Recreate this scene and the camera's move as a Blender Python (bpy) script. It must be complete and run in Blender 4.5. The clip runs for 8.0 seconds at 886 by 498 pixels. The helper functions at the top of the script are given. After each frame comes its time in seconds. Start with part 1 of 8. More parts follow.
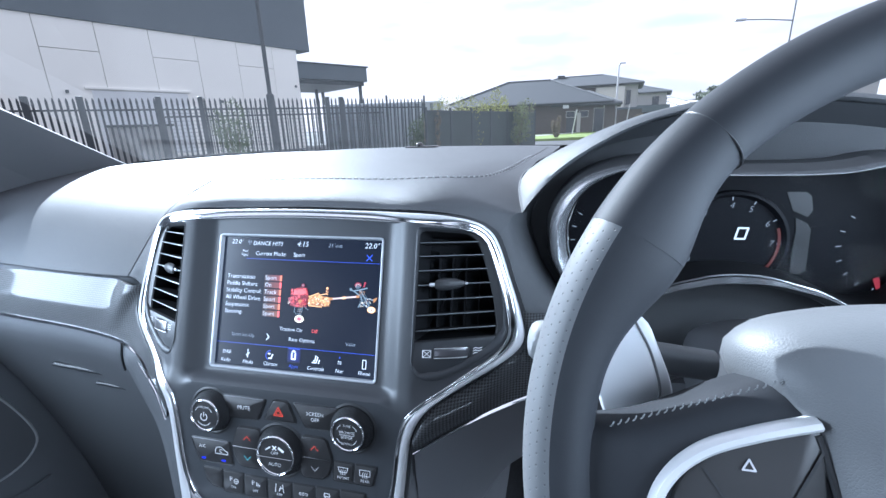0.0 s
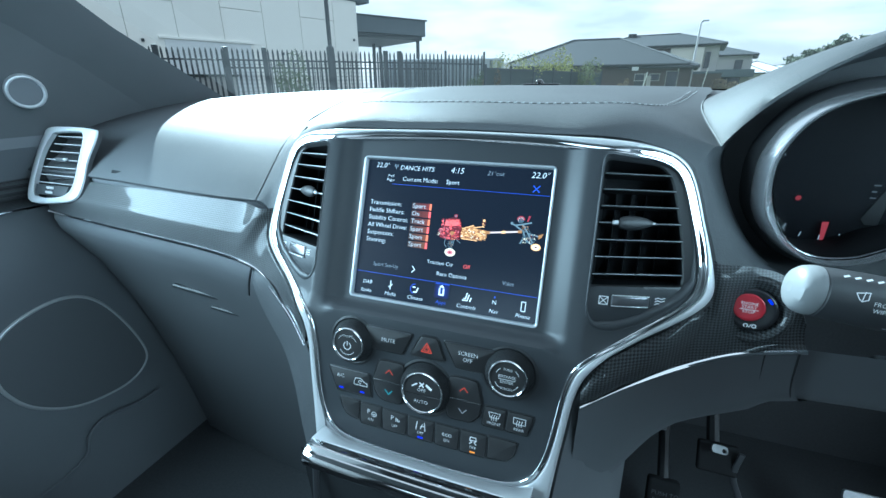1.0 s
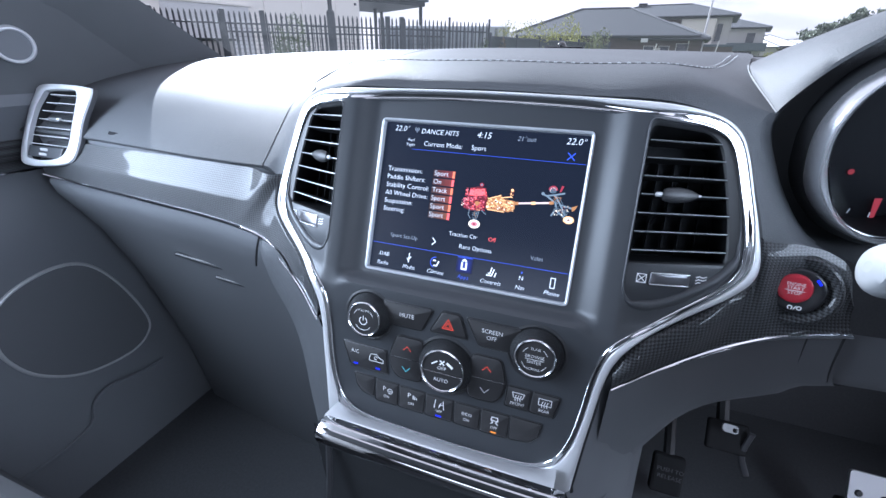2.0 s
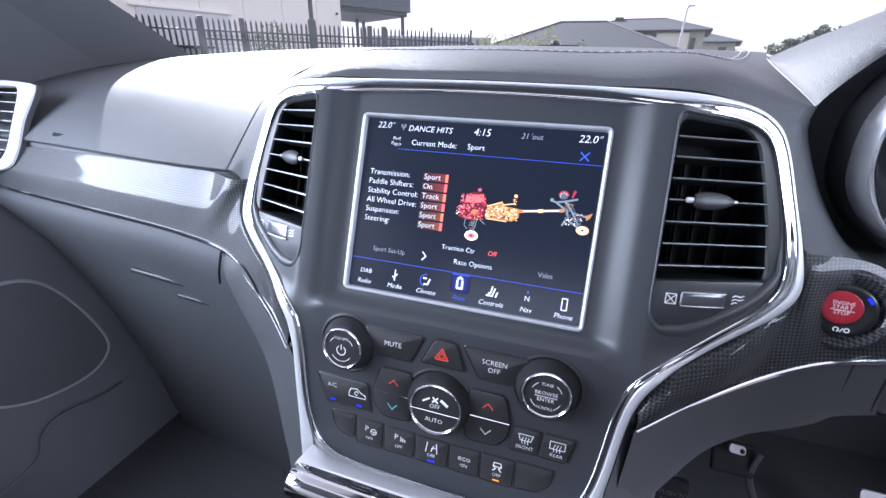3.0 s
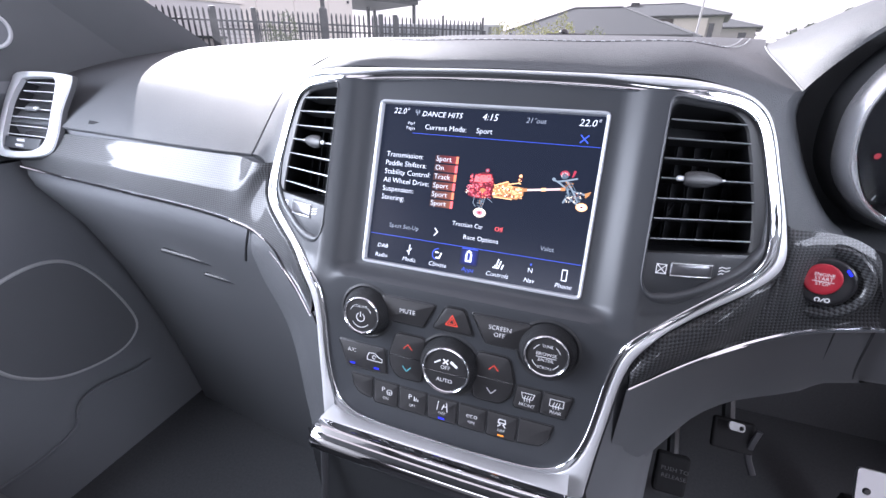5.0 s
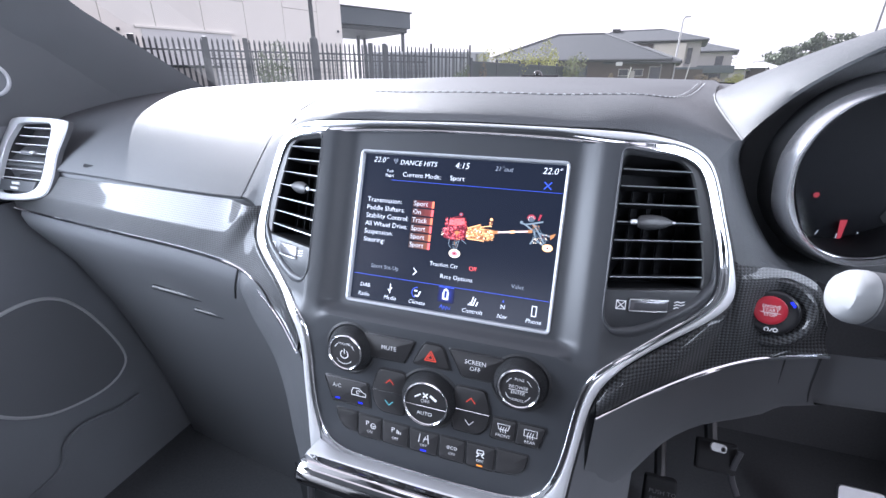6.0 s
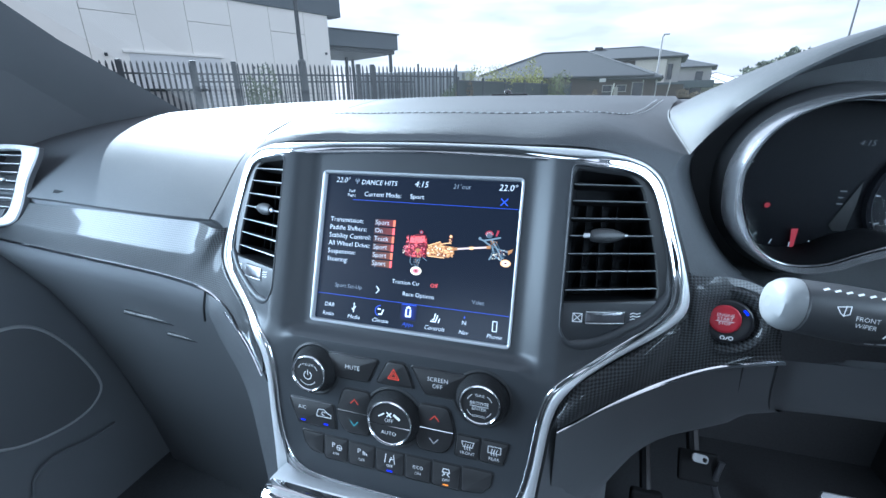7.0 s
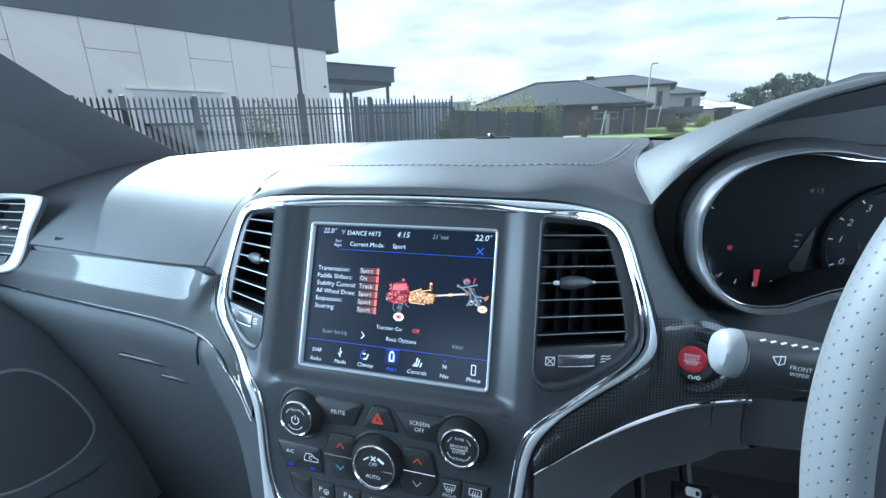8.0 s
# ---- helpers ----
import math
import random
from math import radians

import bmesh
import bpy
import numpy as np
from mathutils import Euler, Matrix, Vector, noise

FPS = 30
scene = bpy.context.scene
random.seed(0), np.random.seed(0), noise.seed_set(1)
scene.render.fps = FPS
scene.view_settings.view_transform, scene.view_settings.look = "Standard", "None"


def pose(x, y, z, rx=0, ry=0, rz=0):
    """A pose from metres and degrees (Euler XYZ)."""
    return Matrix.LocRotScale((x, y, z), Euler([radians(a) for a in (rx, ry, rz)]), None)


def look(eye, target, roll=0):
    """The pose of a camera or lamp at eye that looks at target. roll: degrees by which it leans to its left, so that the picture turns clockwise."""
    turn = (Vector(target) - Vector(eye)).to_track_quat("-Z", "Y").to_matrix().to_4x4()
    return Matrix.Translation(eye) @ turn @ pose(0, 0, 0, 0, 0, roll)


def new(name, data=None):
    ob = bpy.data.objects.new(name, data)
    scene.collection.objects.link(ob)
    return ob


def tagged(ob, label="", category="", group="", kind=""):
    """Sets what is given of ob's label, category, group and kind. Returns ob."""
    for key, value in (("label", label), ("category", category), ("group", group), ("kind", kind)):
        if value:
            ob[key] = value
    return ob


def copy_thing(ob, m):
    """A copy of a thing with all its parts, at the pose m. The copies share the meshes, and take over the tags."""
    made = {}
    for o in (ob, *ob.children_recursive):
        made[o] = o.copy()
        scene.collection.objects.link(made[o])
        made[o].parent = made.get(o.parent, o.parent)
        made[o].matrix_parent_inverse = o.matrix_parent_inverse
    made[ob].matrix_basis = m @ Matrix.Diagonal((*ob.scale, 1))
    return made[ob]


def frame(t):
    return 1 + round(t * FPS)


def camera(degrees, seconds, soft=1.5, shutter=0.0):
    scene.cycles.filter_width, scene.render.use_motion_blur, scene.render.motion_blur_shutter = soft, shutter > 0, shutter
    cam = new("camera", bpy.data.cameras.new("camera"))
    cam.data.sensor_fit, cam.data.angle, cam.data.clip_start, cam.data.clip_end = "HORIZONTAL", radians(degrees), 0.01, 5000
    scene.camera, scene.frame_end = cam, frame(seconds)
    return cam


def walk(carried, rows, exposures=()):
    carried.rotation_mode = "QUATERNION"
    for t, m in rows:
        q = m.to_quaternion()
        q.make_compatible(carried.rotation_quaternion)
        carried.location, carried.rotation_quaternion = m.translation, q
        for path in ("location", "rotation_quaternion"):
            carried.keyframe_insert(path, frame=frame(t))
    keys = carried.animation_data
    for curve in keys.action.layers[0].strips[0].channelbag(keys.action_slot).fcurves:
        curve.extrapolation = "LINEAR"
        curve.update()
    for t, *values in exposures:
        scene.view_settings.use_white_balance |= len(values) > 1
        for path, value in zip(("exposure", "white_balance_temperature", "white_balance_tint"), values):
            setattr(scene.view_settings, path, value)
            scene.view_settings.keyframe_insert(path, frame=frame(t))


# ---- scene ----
cam = camera(93.3, 8.0)
PATH = [
    (0, (0.232, -0.318, 1.278), (-0.208, 1.55, 0.717), -1.9),
    (0.5, (0.147, -0.316, 1.267), (-0.415, 1.499, 0.641), -0.6),
    (1, (0.119, -0.316, 1.24), (-0.515, 1.438, 0.518), -0.1),
    (1.5, (0.105, -0.324, 1.228), (-0.548, 1.397, 0.445), 0.3),
    (1.7, (0.101, -0.318, 1.234), (-0.538, 1.381, 0.394), 0.4),
    (2.8, (0.071, -0.262, 1.206), (-0.484, 1.484, 0.403), 1.4),
    (3, (0.07, -0.258, 1.212), (-0.476, 1.492, 0.414), 1.5),
    (3.5, (0.066, -0.263, 1.215), (-0.477, 1.49, 0.419), 1.4),
    (4, (0.083, -0.276, 1.224), (-0.477, 1.47, 0.425), 1.1),
    (5.3, (0.079, -0.287, 1.211), (-0.511, 1.426, 0.365), 1.1),
    (5.5, (0.081, -0.285, 1.219), (-0.5, 1.447, 0.405), 0.8),
    (6, (0.096, -0.297, 1.236), (-0.472, 1.47, 0.489), 0.4),
    (6.5, (0.111, -0.295, 1.237), (-0.436, 1.493, 0.527), -0.1),
    (7, (0.122, -0.292, 1.238), (-0.418, 1.512, 0.564), -0.6),
    (7.5, (0.124, -0.289, 1.238), (-0.408, 1.532, 0.604), -1.0),
    (8, (0.142, -0.301, 1.262), (-0.401, 1.542, 0.707), -1.5),
]
walk(cam, [(t, look(eye, target, roll)) for t, eye, target, roll in PATH],
     [(0.0, 2.0, 5100, 6), (0.5, 1.68, 4900, -7), (1.0, 1.76, 4680, -15), (1.5, 1.83, 4940, -2), (3.0, 2.04, 5480, 16), (4.0, 2.06, 5380, 16), (5.5, 2.36, 6000, 18), (6.5, 2.02, 5150, 6), (8.0, 1.74, 4800, -5)])

# ---------- world, sun, exposure ----------
SUN_AZ, SUN_EL = radians(-48.5), radians(31.5)
sun_to = Vector((math.sin(SUN_AZ) * math.cos(SUN_EL), math.cos(SUN_AZ) * math.cos(SUN_EL), math.sin(SUN_EL)))
world = bpy.data.worlds.new("sky")
scene.world = world
world.use_nodes = True
wn = world.node_tree
wn.nodes.clear()
w_out = wn.nodes.new("ShaderNodeOutputWorld")
w_bg = wn.nodes.new("ShaderNodeBackground")
w_sky = wn.nodes.new("ShaderNodeTexSky")
w_sky.sky_type, w_sky.sun_disc = "NISHITA", False
w_sky.sun_elevation, w_sky.sun_rotation = SUN_EL, SUN_AZ
w_sky.air_density, w_sky.dust_density = 1.0, 2.0
# thin cloud veil over the sky
w_tc = wn.nodes.new("ShaderNodeTexCoord")
w_map = wn.nodes.new("ShaderNodeMapping")
w_map.inputs["Scale"].default_value = (1.6, 1.6, 7.0)
w_noise = wn.nodes.new("ShaderNodeTexNoise")
w_noise.inputs["Scale"].default_value, w_noise.inputs["Detail"].default_value = 2.2, 7.0
w_ramp = wn.nodes.new("ShaderNodeMapRange")
w_ramp.inputs["From Min"].default_value, w_ramp.inputs["From Max"].default_value = 0.06, 0.42
w_mix = wn.nodes.new("ShaderNodeMixRGB")
w_soft = wn.nodes.new("ShaderNodeTexNoise")
w_soft.inputs["Scale"].default_value, w_soft.inputs["Detail"].default_value = 3.4, 6.0
w_band = wn.nodes.new("ShaderNodeMapRange")
w_band.inputs["From Min"].default_value, w_band.inputs["From Max"].default_value = 0.36, 0.62
w_tone = wn.nodes.new("ShaderNodeMixRGB")
w_tone.inputs["Color1"].default_value, w_tone.inputs["Color2"].default_value = (3.8, 3.45, 3.5, 1), (5.7, 5.05, 4.95, 1)
wn.links.new(w_map.outputs["Vector"], w_soft.inputs["Vector"])
wn.links.new(w_soft.outputs["Fac"], w_band.inputs["Value"])
wn.links.new(w_band.outputs["Result"], w_tone.inputs["Fac"])
wn.links.new(w_tone.outputs["Color"], w_mix.inputs["Color2"])
w_gain = wn.nodes.new("ShaderNodeMath")
w_gain.operation, w_gain.inputs[1].default_value = "MULTIPLY", 0.97
wn.links.new(w_tc.outputs["Generated"], w_map.inputs["Vector"])
wn.links.new(w_map.outputs["Vector"], w_noise.inputs["Vector"])
wn.links.new(w_noise.outputs["Fac"], w_ramp.inputs["Value"])
wn.links.new(w_ramp.outputs["Result"], w_gain.inputs[0])
wn.links.new(w_gain.outputs[0], w_mix.inputs["Fac"])
wn.links.new(w_sky.outputs["Color"], w_mix.inputs["Color1"])
wn.links.new(w_mix.outputs["Color"], w_bg.inputs["Color"])
w_bg.inputs["Strength"].default_value = 0.070
wn.links.new(w_bg.outputs["Background"], w_out.inputs["Surface"])

sun = new("sun", bpy.data.lights.new("sun", "SUN"))
sun.data.energy, sun.data.angle, sun.data.color = 3.6, radians(0.6), (1.0, 0.96, 0.9)
sun.matrix_world = look(sun_to * 50, (0, 0, 0))

# fill lamps added in the side and rear windows, brighter than the sky
for place, to, w, h, power in (((-0.79, -0.36, 1.34), (1, -0.36, 1.25), 0.98, 0.42, 7.2), ((0.81, -0.36, 1.34), (-1, -0.36, 1.25), 0.90, 0.42, 4.4), ((0, -2.0, 1.43), (0, 0, 1.30), 1.2, 0.26, 0.6)):
    fill_lamp = new("window_fill", bpy.data.lights.new("window_fill", "AREA"))
    fill_lamp.data.shape, fill_lamp.data.size, fill_lamp.data.size_y = "RECTANGLE", w, h
    fill_lamp.data.energy, fill_lamp.data.color = power, (0.93, 0.97, 1.0)
    fill_lamp.matrix_world = look(place, to)


# ---------- materials ----------
def material(name, color, rough=0.5, metal=0.0, spec=0.5, vary=0.0, vary_scale=30.0, bump=0.0, bump_scale=400.0, bump_kind="noise",
             coat=0.0, rough_vary=0.0, emit=None, emit_strength=1.0, distance=0.001):
    m = bpy.data.materials.new(name)
    m.use_nodes = True
    nt = m.node_tree
    b = nt.nodes["Principled BSDF"]
    b.inputs["Base Color"].default_value = (*color, 1)
    b.inputs["Roughness"].default_value = rough
    b.inputs["Metallic"].default_value = metal
    b.inputs["Specular IOR Level"].default_value = spec
    b.inputs["Coat Weight"].default_value = coat
    b.inputs["Coat Roughness"].default_value = 0.07
    if emit:
        b.inputs["Emission Color"].default_value = (*emit, 1)
        b.inputs["Emission Strength"].default_value = emit_strength
    tc = nt.nodes.new("ShaderNodeTexCoord")
    if vary or rough_vary:
        n1 = nt.nodes.new("ShaderNodeTexNoise")
        n1.inputs["Scale"].default_value, n1.inputs["Detail"].default_value = vary_scale, 6.0
        nt.links.new(tc.outputs["Object"], n1.inputs["Vector"])
        if vary:
            mx = nt.nodes.new("ShaderNodeMixRGB")
            mx.inputs["Color1"].default_value = (*[c * (1 - vary) for c in color], 1)
            mx.inputs["Color2"].default_value = (*[min(1, c * (1 + vary)) for c in color], 1)
            nt.links.new(n1.outputs["Fac"], mx.inputs["Fac"])
            nt.links.new(mx.outputs["Color"], b.inputs["Base Color"])
        if rough_vary:
            mr = nt.nodes.new("ShaderNodeMapRange")
            mr.inputs["To Min"].default_value, mr.inputs["To Max"].default_value = max(0, rough - rough_vary), min(1, rough + rough_vary)
            nt.links.new(n1.outputs["Fac"], mr.inputs["Value"])
            nt.links.new(mr.outputs["Result"], b.inputs["Roughness"])
    if bump:
        bp = nt.nodes.new("ShaderNodeBump")
        bp.inputs["Strength"].default_value, bp.inputs["Distance"].default_value = bump, distance
        if bump_kind == "voronoi":
            tx = nt.nodes.new("ShaderNodeTexVoronoi")
            tx.feature = "DISTANCE_TO_EDGE"
            wob = nt.nodes.new("ShaderNodeTexNoise")
            wob.inputs["Scale"].default_value = bump_scale * 0.6
            add = nt.nodes.new("ShaderNodeMixRGB")
            add.blend_type, add.inputs["Fac"].default_value = "ADD", 0.0016
            nt.links.new(tc.outputs["Object"], wob.inputs["Vector"])
            nt.links.new(tc.outputs["Object"], add.inputs["Color1"])
            nt.links.new(wob.outputs["Color"], add.inputs["Color2"])
            nt.links.new(add.outputs["Color"], tx.inputs["Vector"])
            rmp = nt.nodes.new("ShaderNodeMapRange")
            rmp.inputs["From Max"].default_value = 0.22
            nt.links.new(tx.outputs["Distance"], rmp.inputs["Value"])
            nt.links.new(rmp.outputs["Result"], bp.inputs["Height"])
        else:
            tx = nt.nodes.new("ShaderNodeTexNoise")
            tx.inputs["Detail"].default_value = 4.0
            nt.links.new(tc.outputs["Object"], tx.inputs["Vector"])
            nt.links.new(tx.outputs["Fac"], bp.inputs["Height"])
        tx.inputs["Scale"].default_value = bump_scale
        nt.links.new(bp.outputs["Normal"], b.inputs["Normal"])
    return m


def carbon_material():
    """2x2 twill weave under clear lacquer."""
    m = material("carbon_fibre", (0.02, 0.021, 0.023), 0.5, 0.0, 0.30, coat=0.29)
    nt = m.node_tree
    b = nt.nodes["Principled BSDF"]
    tc = nt.nodes.new("ShaderNodeTexCoord")
    mp = nt.nodes.new("ShaderNodeMapping")
    mp.inputs["Rotation"].default_value = (0.38, 0.0, 0.0)
    mp.inputs["Scale"].default_value = (360, 1, 500)
    sep = nt.nodes.new("ShaderNodeSeparateXYZ")
    nt.links.new(tc.outputs["Object"], mp.inputs["Vector"])
    nt.links.new(mp.outputs["Vector"], sep.inputs["Vector"])

    def op(kind, a, c=None):
        n = nt.nodes.new("ShaderNodeMath")
        n.operation = kind
        for i, v in enumerate((a, c)):
            if v is None:
                continue
            if isinstance(v, (int, float)):
                n.inputs[i].default_value = v
            else:
                nt.links.new(v, n.inputs[i])
        return n.outputs[0]
    da, db = op("ADD", sep.outputs["X"], sep.outputs["Z"]), op("SUBTRACT", sep.outputs["X"], sep.outputs["Z"])
    fx, fz = op("FLOOR", da), op("FLOOR", db)
    twill = op("LESS_THAN", op("FLOORED_MODULO", op("ADD", fx, fz), 2.0), 1.0)
    ux = op("SUBTRACT", op("FRACT", da), 0.5)
    uz = op("SUBTRACT", op("FRACT", db), 0.5)
    cell = op("SUBTRACT", 1.0, op("MULTIPLY", 2.0, op("MAXIMUM", op("ABSOLUTE", ux), op("ABSOLUTE", uz))))
    mx = nt.nodes.new("ShaderNodeMixRGB")
    mx.inputs["Color1"].default_value, mx.inputs["Color2"].default_value = (0.009, 0.009, 0.010, 1), (0.055, 0.058, 0.062, 1)
    nt.links.new(twill, mx.inputs["Fac"])
    nt.links.new(mx.outputs["Color"], b.inputs["Base Color"])
    bp = nt.nodes.new("ShaderNodeBump")
    bp.inputs["Strength"].default_value, bp.inputs["Distance"].default_value = 0.5, 0.0006
    nt.links.new(op("ADD", op("MULTIPLY", twill, 0.6), cell), bp.inputs["Height"])
    nt.links.new(bp.outputs["Normal"], b.inputs["Normal"])
    return m


def perforated_material():
    """Leather with rows of small holes, its grey lightened to stand for sun on the grip."""
    m = material("sunlit_perforated_leather", (0.11, 0.113, 0.118), 0.55, spec=0.40)
    nt = m.node_tree
    b = nt.nodes["Principled BSDF"]
    uv = nt.nodes.new("ShaderNodeUVMap")
    sep = nt.nodes.new("ShaderNodeSeparateXYZ")
    nt.links.new(uv.outputs["UV"], sep.inputs["Vector"])

    def op(kind, a, c=None):
        n = nt.nodes.new("ShaderNodeMath")
        n.operation = kind
        for i, v in enumerate((a, c)):
            if isinstance(v, (int, float)):
                n.inputs[i].default_value = v
            elif v is not None:
                nt.links.new(v, n.inputs[i])
        return n.outputs[0]
    row = op("FLOOR", sep.outputs["Y"])
    px = op("SUBTRACT", op("FRACT", op("ADD", sep.outputs["X"], op("MULTIPLY", op("FLOORED_MODULO", row, 2.0), 0.5))), 0.5)
    py = op("SUBTRACT", op("FRACT", sep.outputs["Y"]), 0.5)
    dist = op("SQRT", op("ADD", op("MULTIPLY", px, px), op("MULTIPLY", py, py)))
    r = nt.nodes.new("ShaderNodeMapRange")
    r.inputs["From Min"].default_value, r.inputs["From Max"].default_value = 0.05, 0.11
    nt.links.new(dist, r.inputs["Value"])
    mx = nt.nodes.new("ShaderNodeMixRGB")
    mx.inputs["Color1"].default_value, mx.inputs["Color2"].default_value = (0.06, 0.06, 0.063, 1), (0.11, 0.113, 0.118, 1)
    nt.links.new(r.outputs["Result"], mx.inputs["Fac"])
    nt.links.new(mx.outputs["Color"], b.inputs["Base Color"])
    bp = nt.nodes.new("ShaderNodeBump")
    bp.inputs["Strength"].default_value, bp.inputs["Distance"].default_value = 0.7, 0.001
    nt.links.new(r.outputs["Result"], bp.inputs["Height"])
    nt.links.new(bp.outputs["Normal"], b.inputs["Normal"])
    return m


def glass_material(name, tint=(1, 1, 1), ior=1.45):
    m = bpy.data.materials.new(name)
    m.use_nodes = True
    nt = m.node_tree
    nt.nodes.clear()
    out, mix = nt.nodes.new("ShaderNodeOutputMaterial"), nt.nodes.new("ShaderNodeMixShader")
    tr, gl, fr = nt.nodes.new("ShaderNodeBsdfTransparent"), nt.nodes.new("ShaderNodeBsdfGlossy"), nt.nodes.new("ShaderNodeFresnel")
    tr.inputs["Color"].default_value = (*tint, 1)
    gl.inputs["Roughness"].default_value = 0.02
    fr.inputs["IOR"].default_value = ior
    nt.links.new(fr.outputs["Fac"], mix.inputs["Fac"])
    nt.links.new(tr.outputs["BSDF"], mix.inputs[1])
    nt.links.new(gl.outputs["BSDF"], mix.inputs[2])
    nt.links.new(mix.outputs["Shader"], out.inputs["Surface"])
    return m


def glow_material(name, color, strength):
    return material(name, (0.0, 0.0, 0.0), 0.4, emit=color, emit_strength=strength)


LEATHER = material("dash_leather", (0.064, 0.067, 0.072), 0.56, spec=0.33, vary=0.14, vary_scale=14, bump=0.34, bump_scale=600, bump_kind="voronoi", rough_vary=0.05, distance=0.0005)
LEATHER_FINE = material("hood_leather", (0.062, 0.065, 0.069), 0.55, spec=0.35, vary=0.12, vary_scale=20, bump=0.30, bump_scale=760, bump_kind="voronoi", rough_vary=0.05, distance=0.0004)
PLASTIC = material("soft_plastic", (0.110, 0.114, 0.122), 0.50, vary=0.10, vary_scale=9, bump=0.12, bump_scale=1500, rough_vary=0.06, distance=0.0004)
PILLAR = material("pillar_trim", (0.105, 0.11, 0.117), 0.75, spec=0.3, vary=0.08, vary_scale=12, bump=0.25, bump_scale=1400, distance=0.0004)
DOOR_TRIM = material("door_plastic", (0.14, 0.147, 0.16), 0.6, vary=0.10, vary_scale=8, bump=0.15, bump_scale=1500, rough_vary=0.05, distance=0.0004)
DARK_CLOTH = material("dark_cabin_trim", (0.055, 0.056, 0.06), 0.8, vary=0.15, vary_scale=10)
PANEL = material("satin_panel", (0.037, 0.040, 0.045), 0.45, spec=0.5, vary=0.08, vary_scale=11, bump=0.08, bump_scale=2200, rough_vary=0.05, distance=0.0003)
BLACK = material("black_plastic", (0.022, 0.023, 0.025), 0.45, vary=0.15, vary_scale=25, rough_vary=0.08)
GLOSS = material("gloss_black", (0.008, 0.008, 0.009), 0.12, coat=0.6, rough_vary=0.04, vary_scale=8)
SOFT_BLACK = material("soft_black", (0.014, 0.014, 0.016), 0.32, rough_vary=0.05, vary_scale=20)
RUBBER = material("knob_rubber", (0.011, 0.0115, 0.013), 0.6, spec=0.3, bump=0.6, bump_scale=900, bump_kind="voronoi", distance=0.0004)
CHROME = material("bright_chrome", (0.80, 0.81, 0.83), 0.06, 1.0, rough_vary=0.03, vary_scale=40)
# chrome darkened in its colour to stand for dark reflections
DIMMED_CHROME = material("dimmed_chrome", (0.52, 0.52, 0.53), 0.07, 1.0, rough_vary=0.03, vary_scale=40)
SLAT_GLINT = material("slat_glint_grey", (0.13, 0.14, 0.15), 0.35, 0.2)
DARK_METAL = material("dark_metal", (0.15, 0.15, 0.16), 0.30, 0.8, rough_vary=0.06, vary_scale=80)
SATIN = material("satin_silver", (0.62, 0.62, 0.63), 0.34, 0.30, rough_vary=0.05, vary_scale=60, bump=0.03, bump_scale=900, distance=0.0002)
SILVER_PAINT = material("silver_paint", (0.50, 0.51, 0.53), 0.38, 0.3, rough_vary=0.05, vary_scale=30)
CARBON = carbon_material()
PERF = perforated_material()
RIM_LEATHER = material("rim_leather", (0.025, 0.0268, 0.031), 0.60, spec=0.22, vary=0.2, vary_scale=35, bump=0.14, bump_scale=1300, bump_kind="voronoi", rough_vary=0.06, distance=0.0002)
HUB = material("hub_vinyl", (0.125, 0.13, 0.136), 0.5, vary=0.06, vary_scale=16, bump=0.2, bump_scale=800, bump_kind="voronoi", distance=0.0003)
RED_BUTTON = material("red_button", (0.38, 0.02, 0.035), 0.35, vary=0.1, vary_scale=60)
# white print with a weak glow of its own added
LABEL = material("glowing_white_print", (0.66, 0.67, 0.68), 0.5, emit=(0.9, 0.92, 0.95), emit_strength=0.07)
LABEL_RED = glow_material("label_red", (1.0, 0.10, 0.06), 0.26)
LABEL_TEAL = glow_material("label_teal", (0.20, 0.70, 0.80), 0.2)
HOOD_THREAD = material("hood_thread", (0.22, 0.225, 0.23), 0.7)
LABEL_GREY = material("printed_grey", (0.5, 0.5, 0.52), 0.5)
LED_BLUE = glow_material("led_blue", (0.02, 0.03, 1.0), 0.5)
LED_AMBER = glow_material("led_amber", (1.0, 0.30, 0.03), 0.5)
DISPLAY = material("display_glass", (0.006, 0.007, 0.010), 0.22, spec=0.4, emit=(0.20, 0.27, 0.50), emit_strength=0.017)
TX_WHITE = glow_material("display_white", (0.82, 0.86, 0.95), 0.52)
TX_DIM = glow_material("display_dim", (0.45, 0.5, 0.6), 0.34)
TX_BLUE = glow_material("display_blue", (0.05, 0.10, 0.65), 0.5)
TX_RED = glow_material("display_red", (1.0, 0.12, 0.12), 0.6)
TX_ORANGE = glow_material("display_orange", (0.85, 0.20, 0.10), 0.55)
TX_TAN = glow_material("display_tan", (1.0, 0.50, 0.22), 0.6)
TX_STEEL = glow_material("display_steel", (0.32, 0.40, 0.47), 0.28)
GAUGE_RED = glow_material("gauge_red", (1.0, 0.10, 0.14), 0.10)
GAUGE_GREY = glow_material("gauge_grey", (0.6, 0.65, 0.72), 0.16)
GAUGE_FACE = material("gauge_face", (0.005, 0.0055, 0.0075), 0.55, spec=0.1, vary=0.1, vary_scale=30)
SHROUD = material("shroud_leather", (0.026, 0.0275, 0.030), 0.62, spec=0.3, vary=0.12, vary_scale=20, bump=0.3, bump_scale=760, bump_kind="voronoi", distance=0.0004)
GAUGE_SOFT = glow_material("gauge_soft_grey", (0.5, 0.55, 0.62), 0.05)
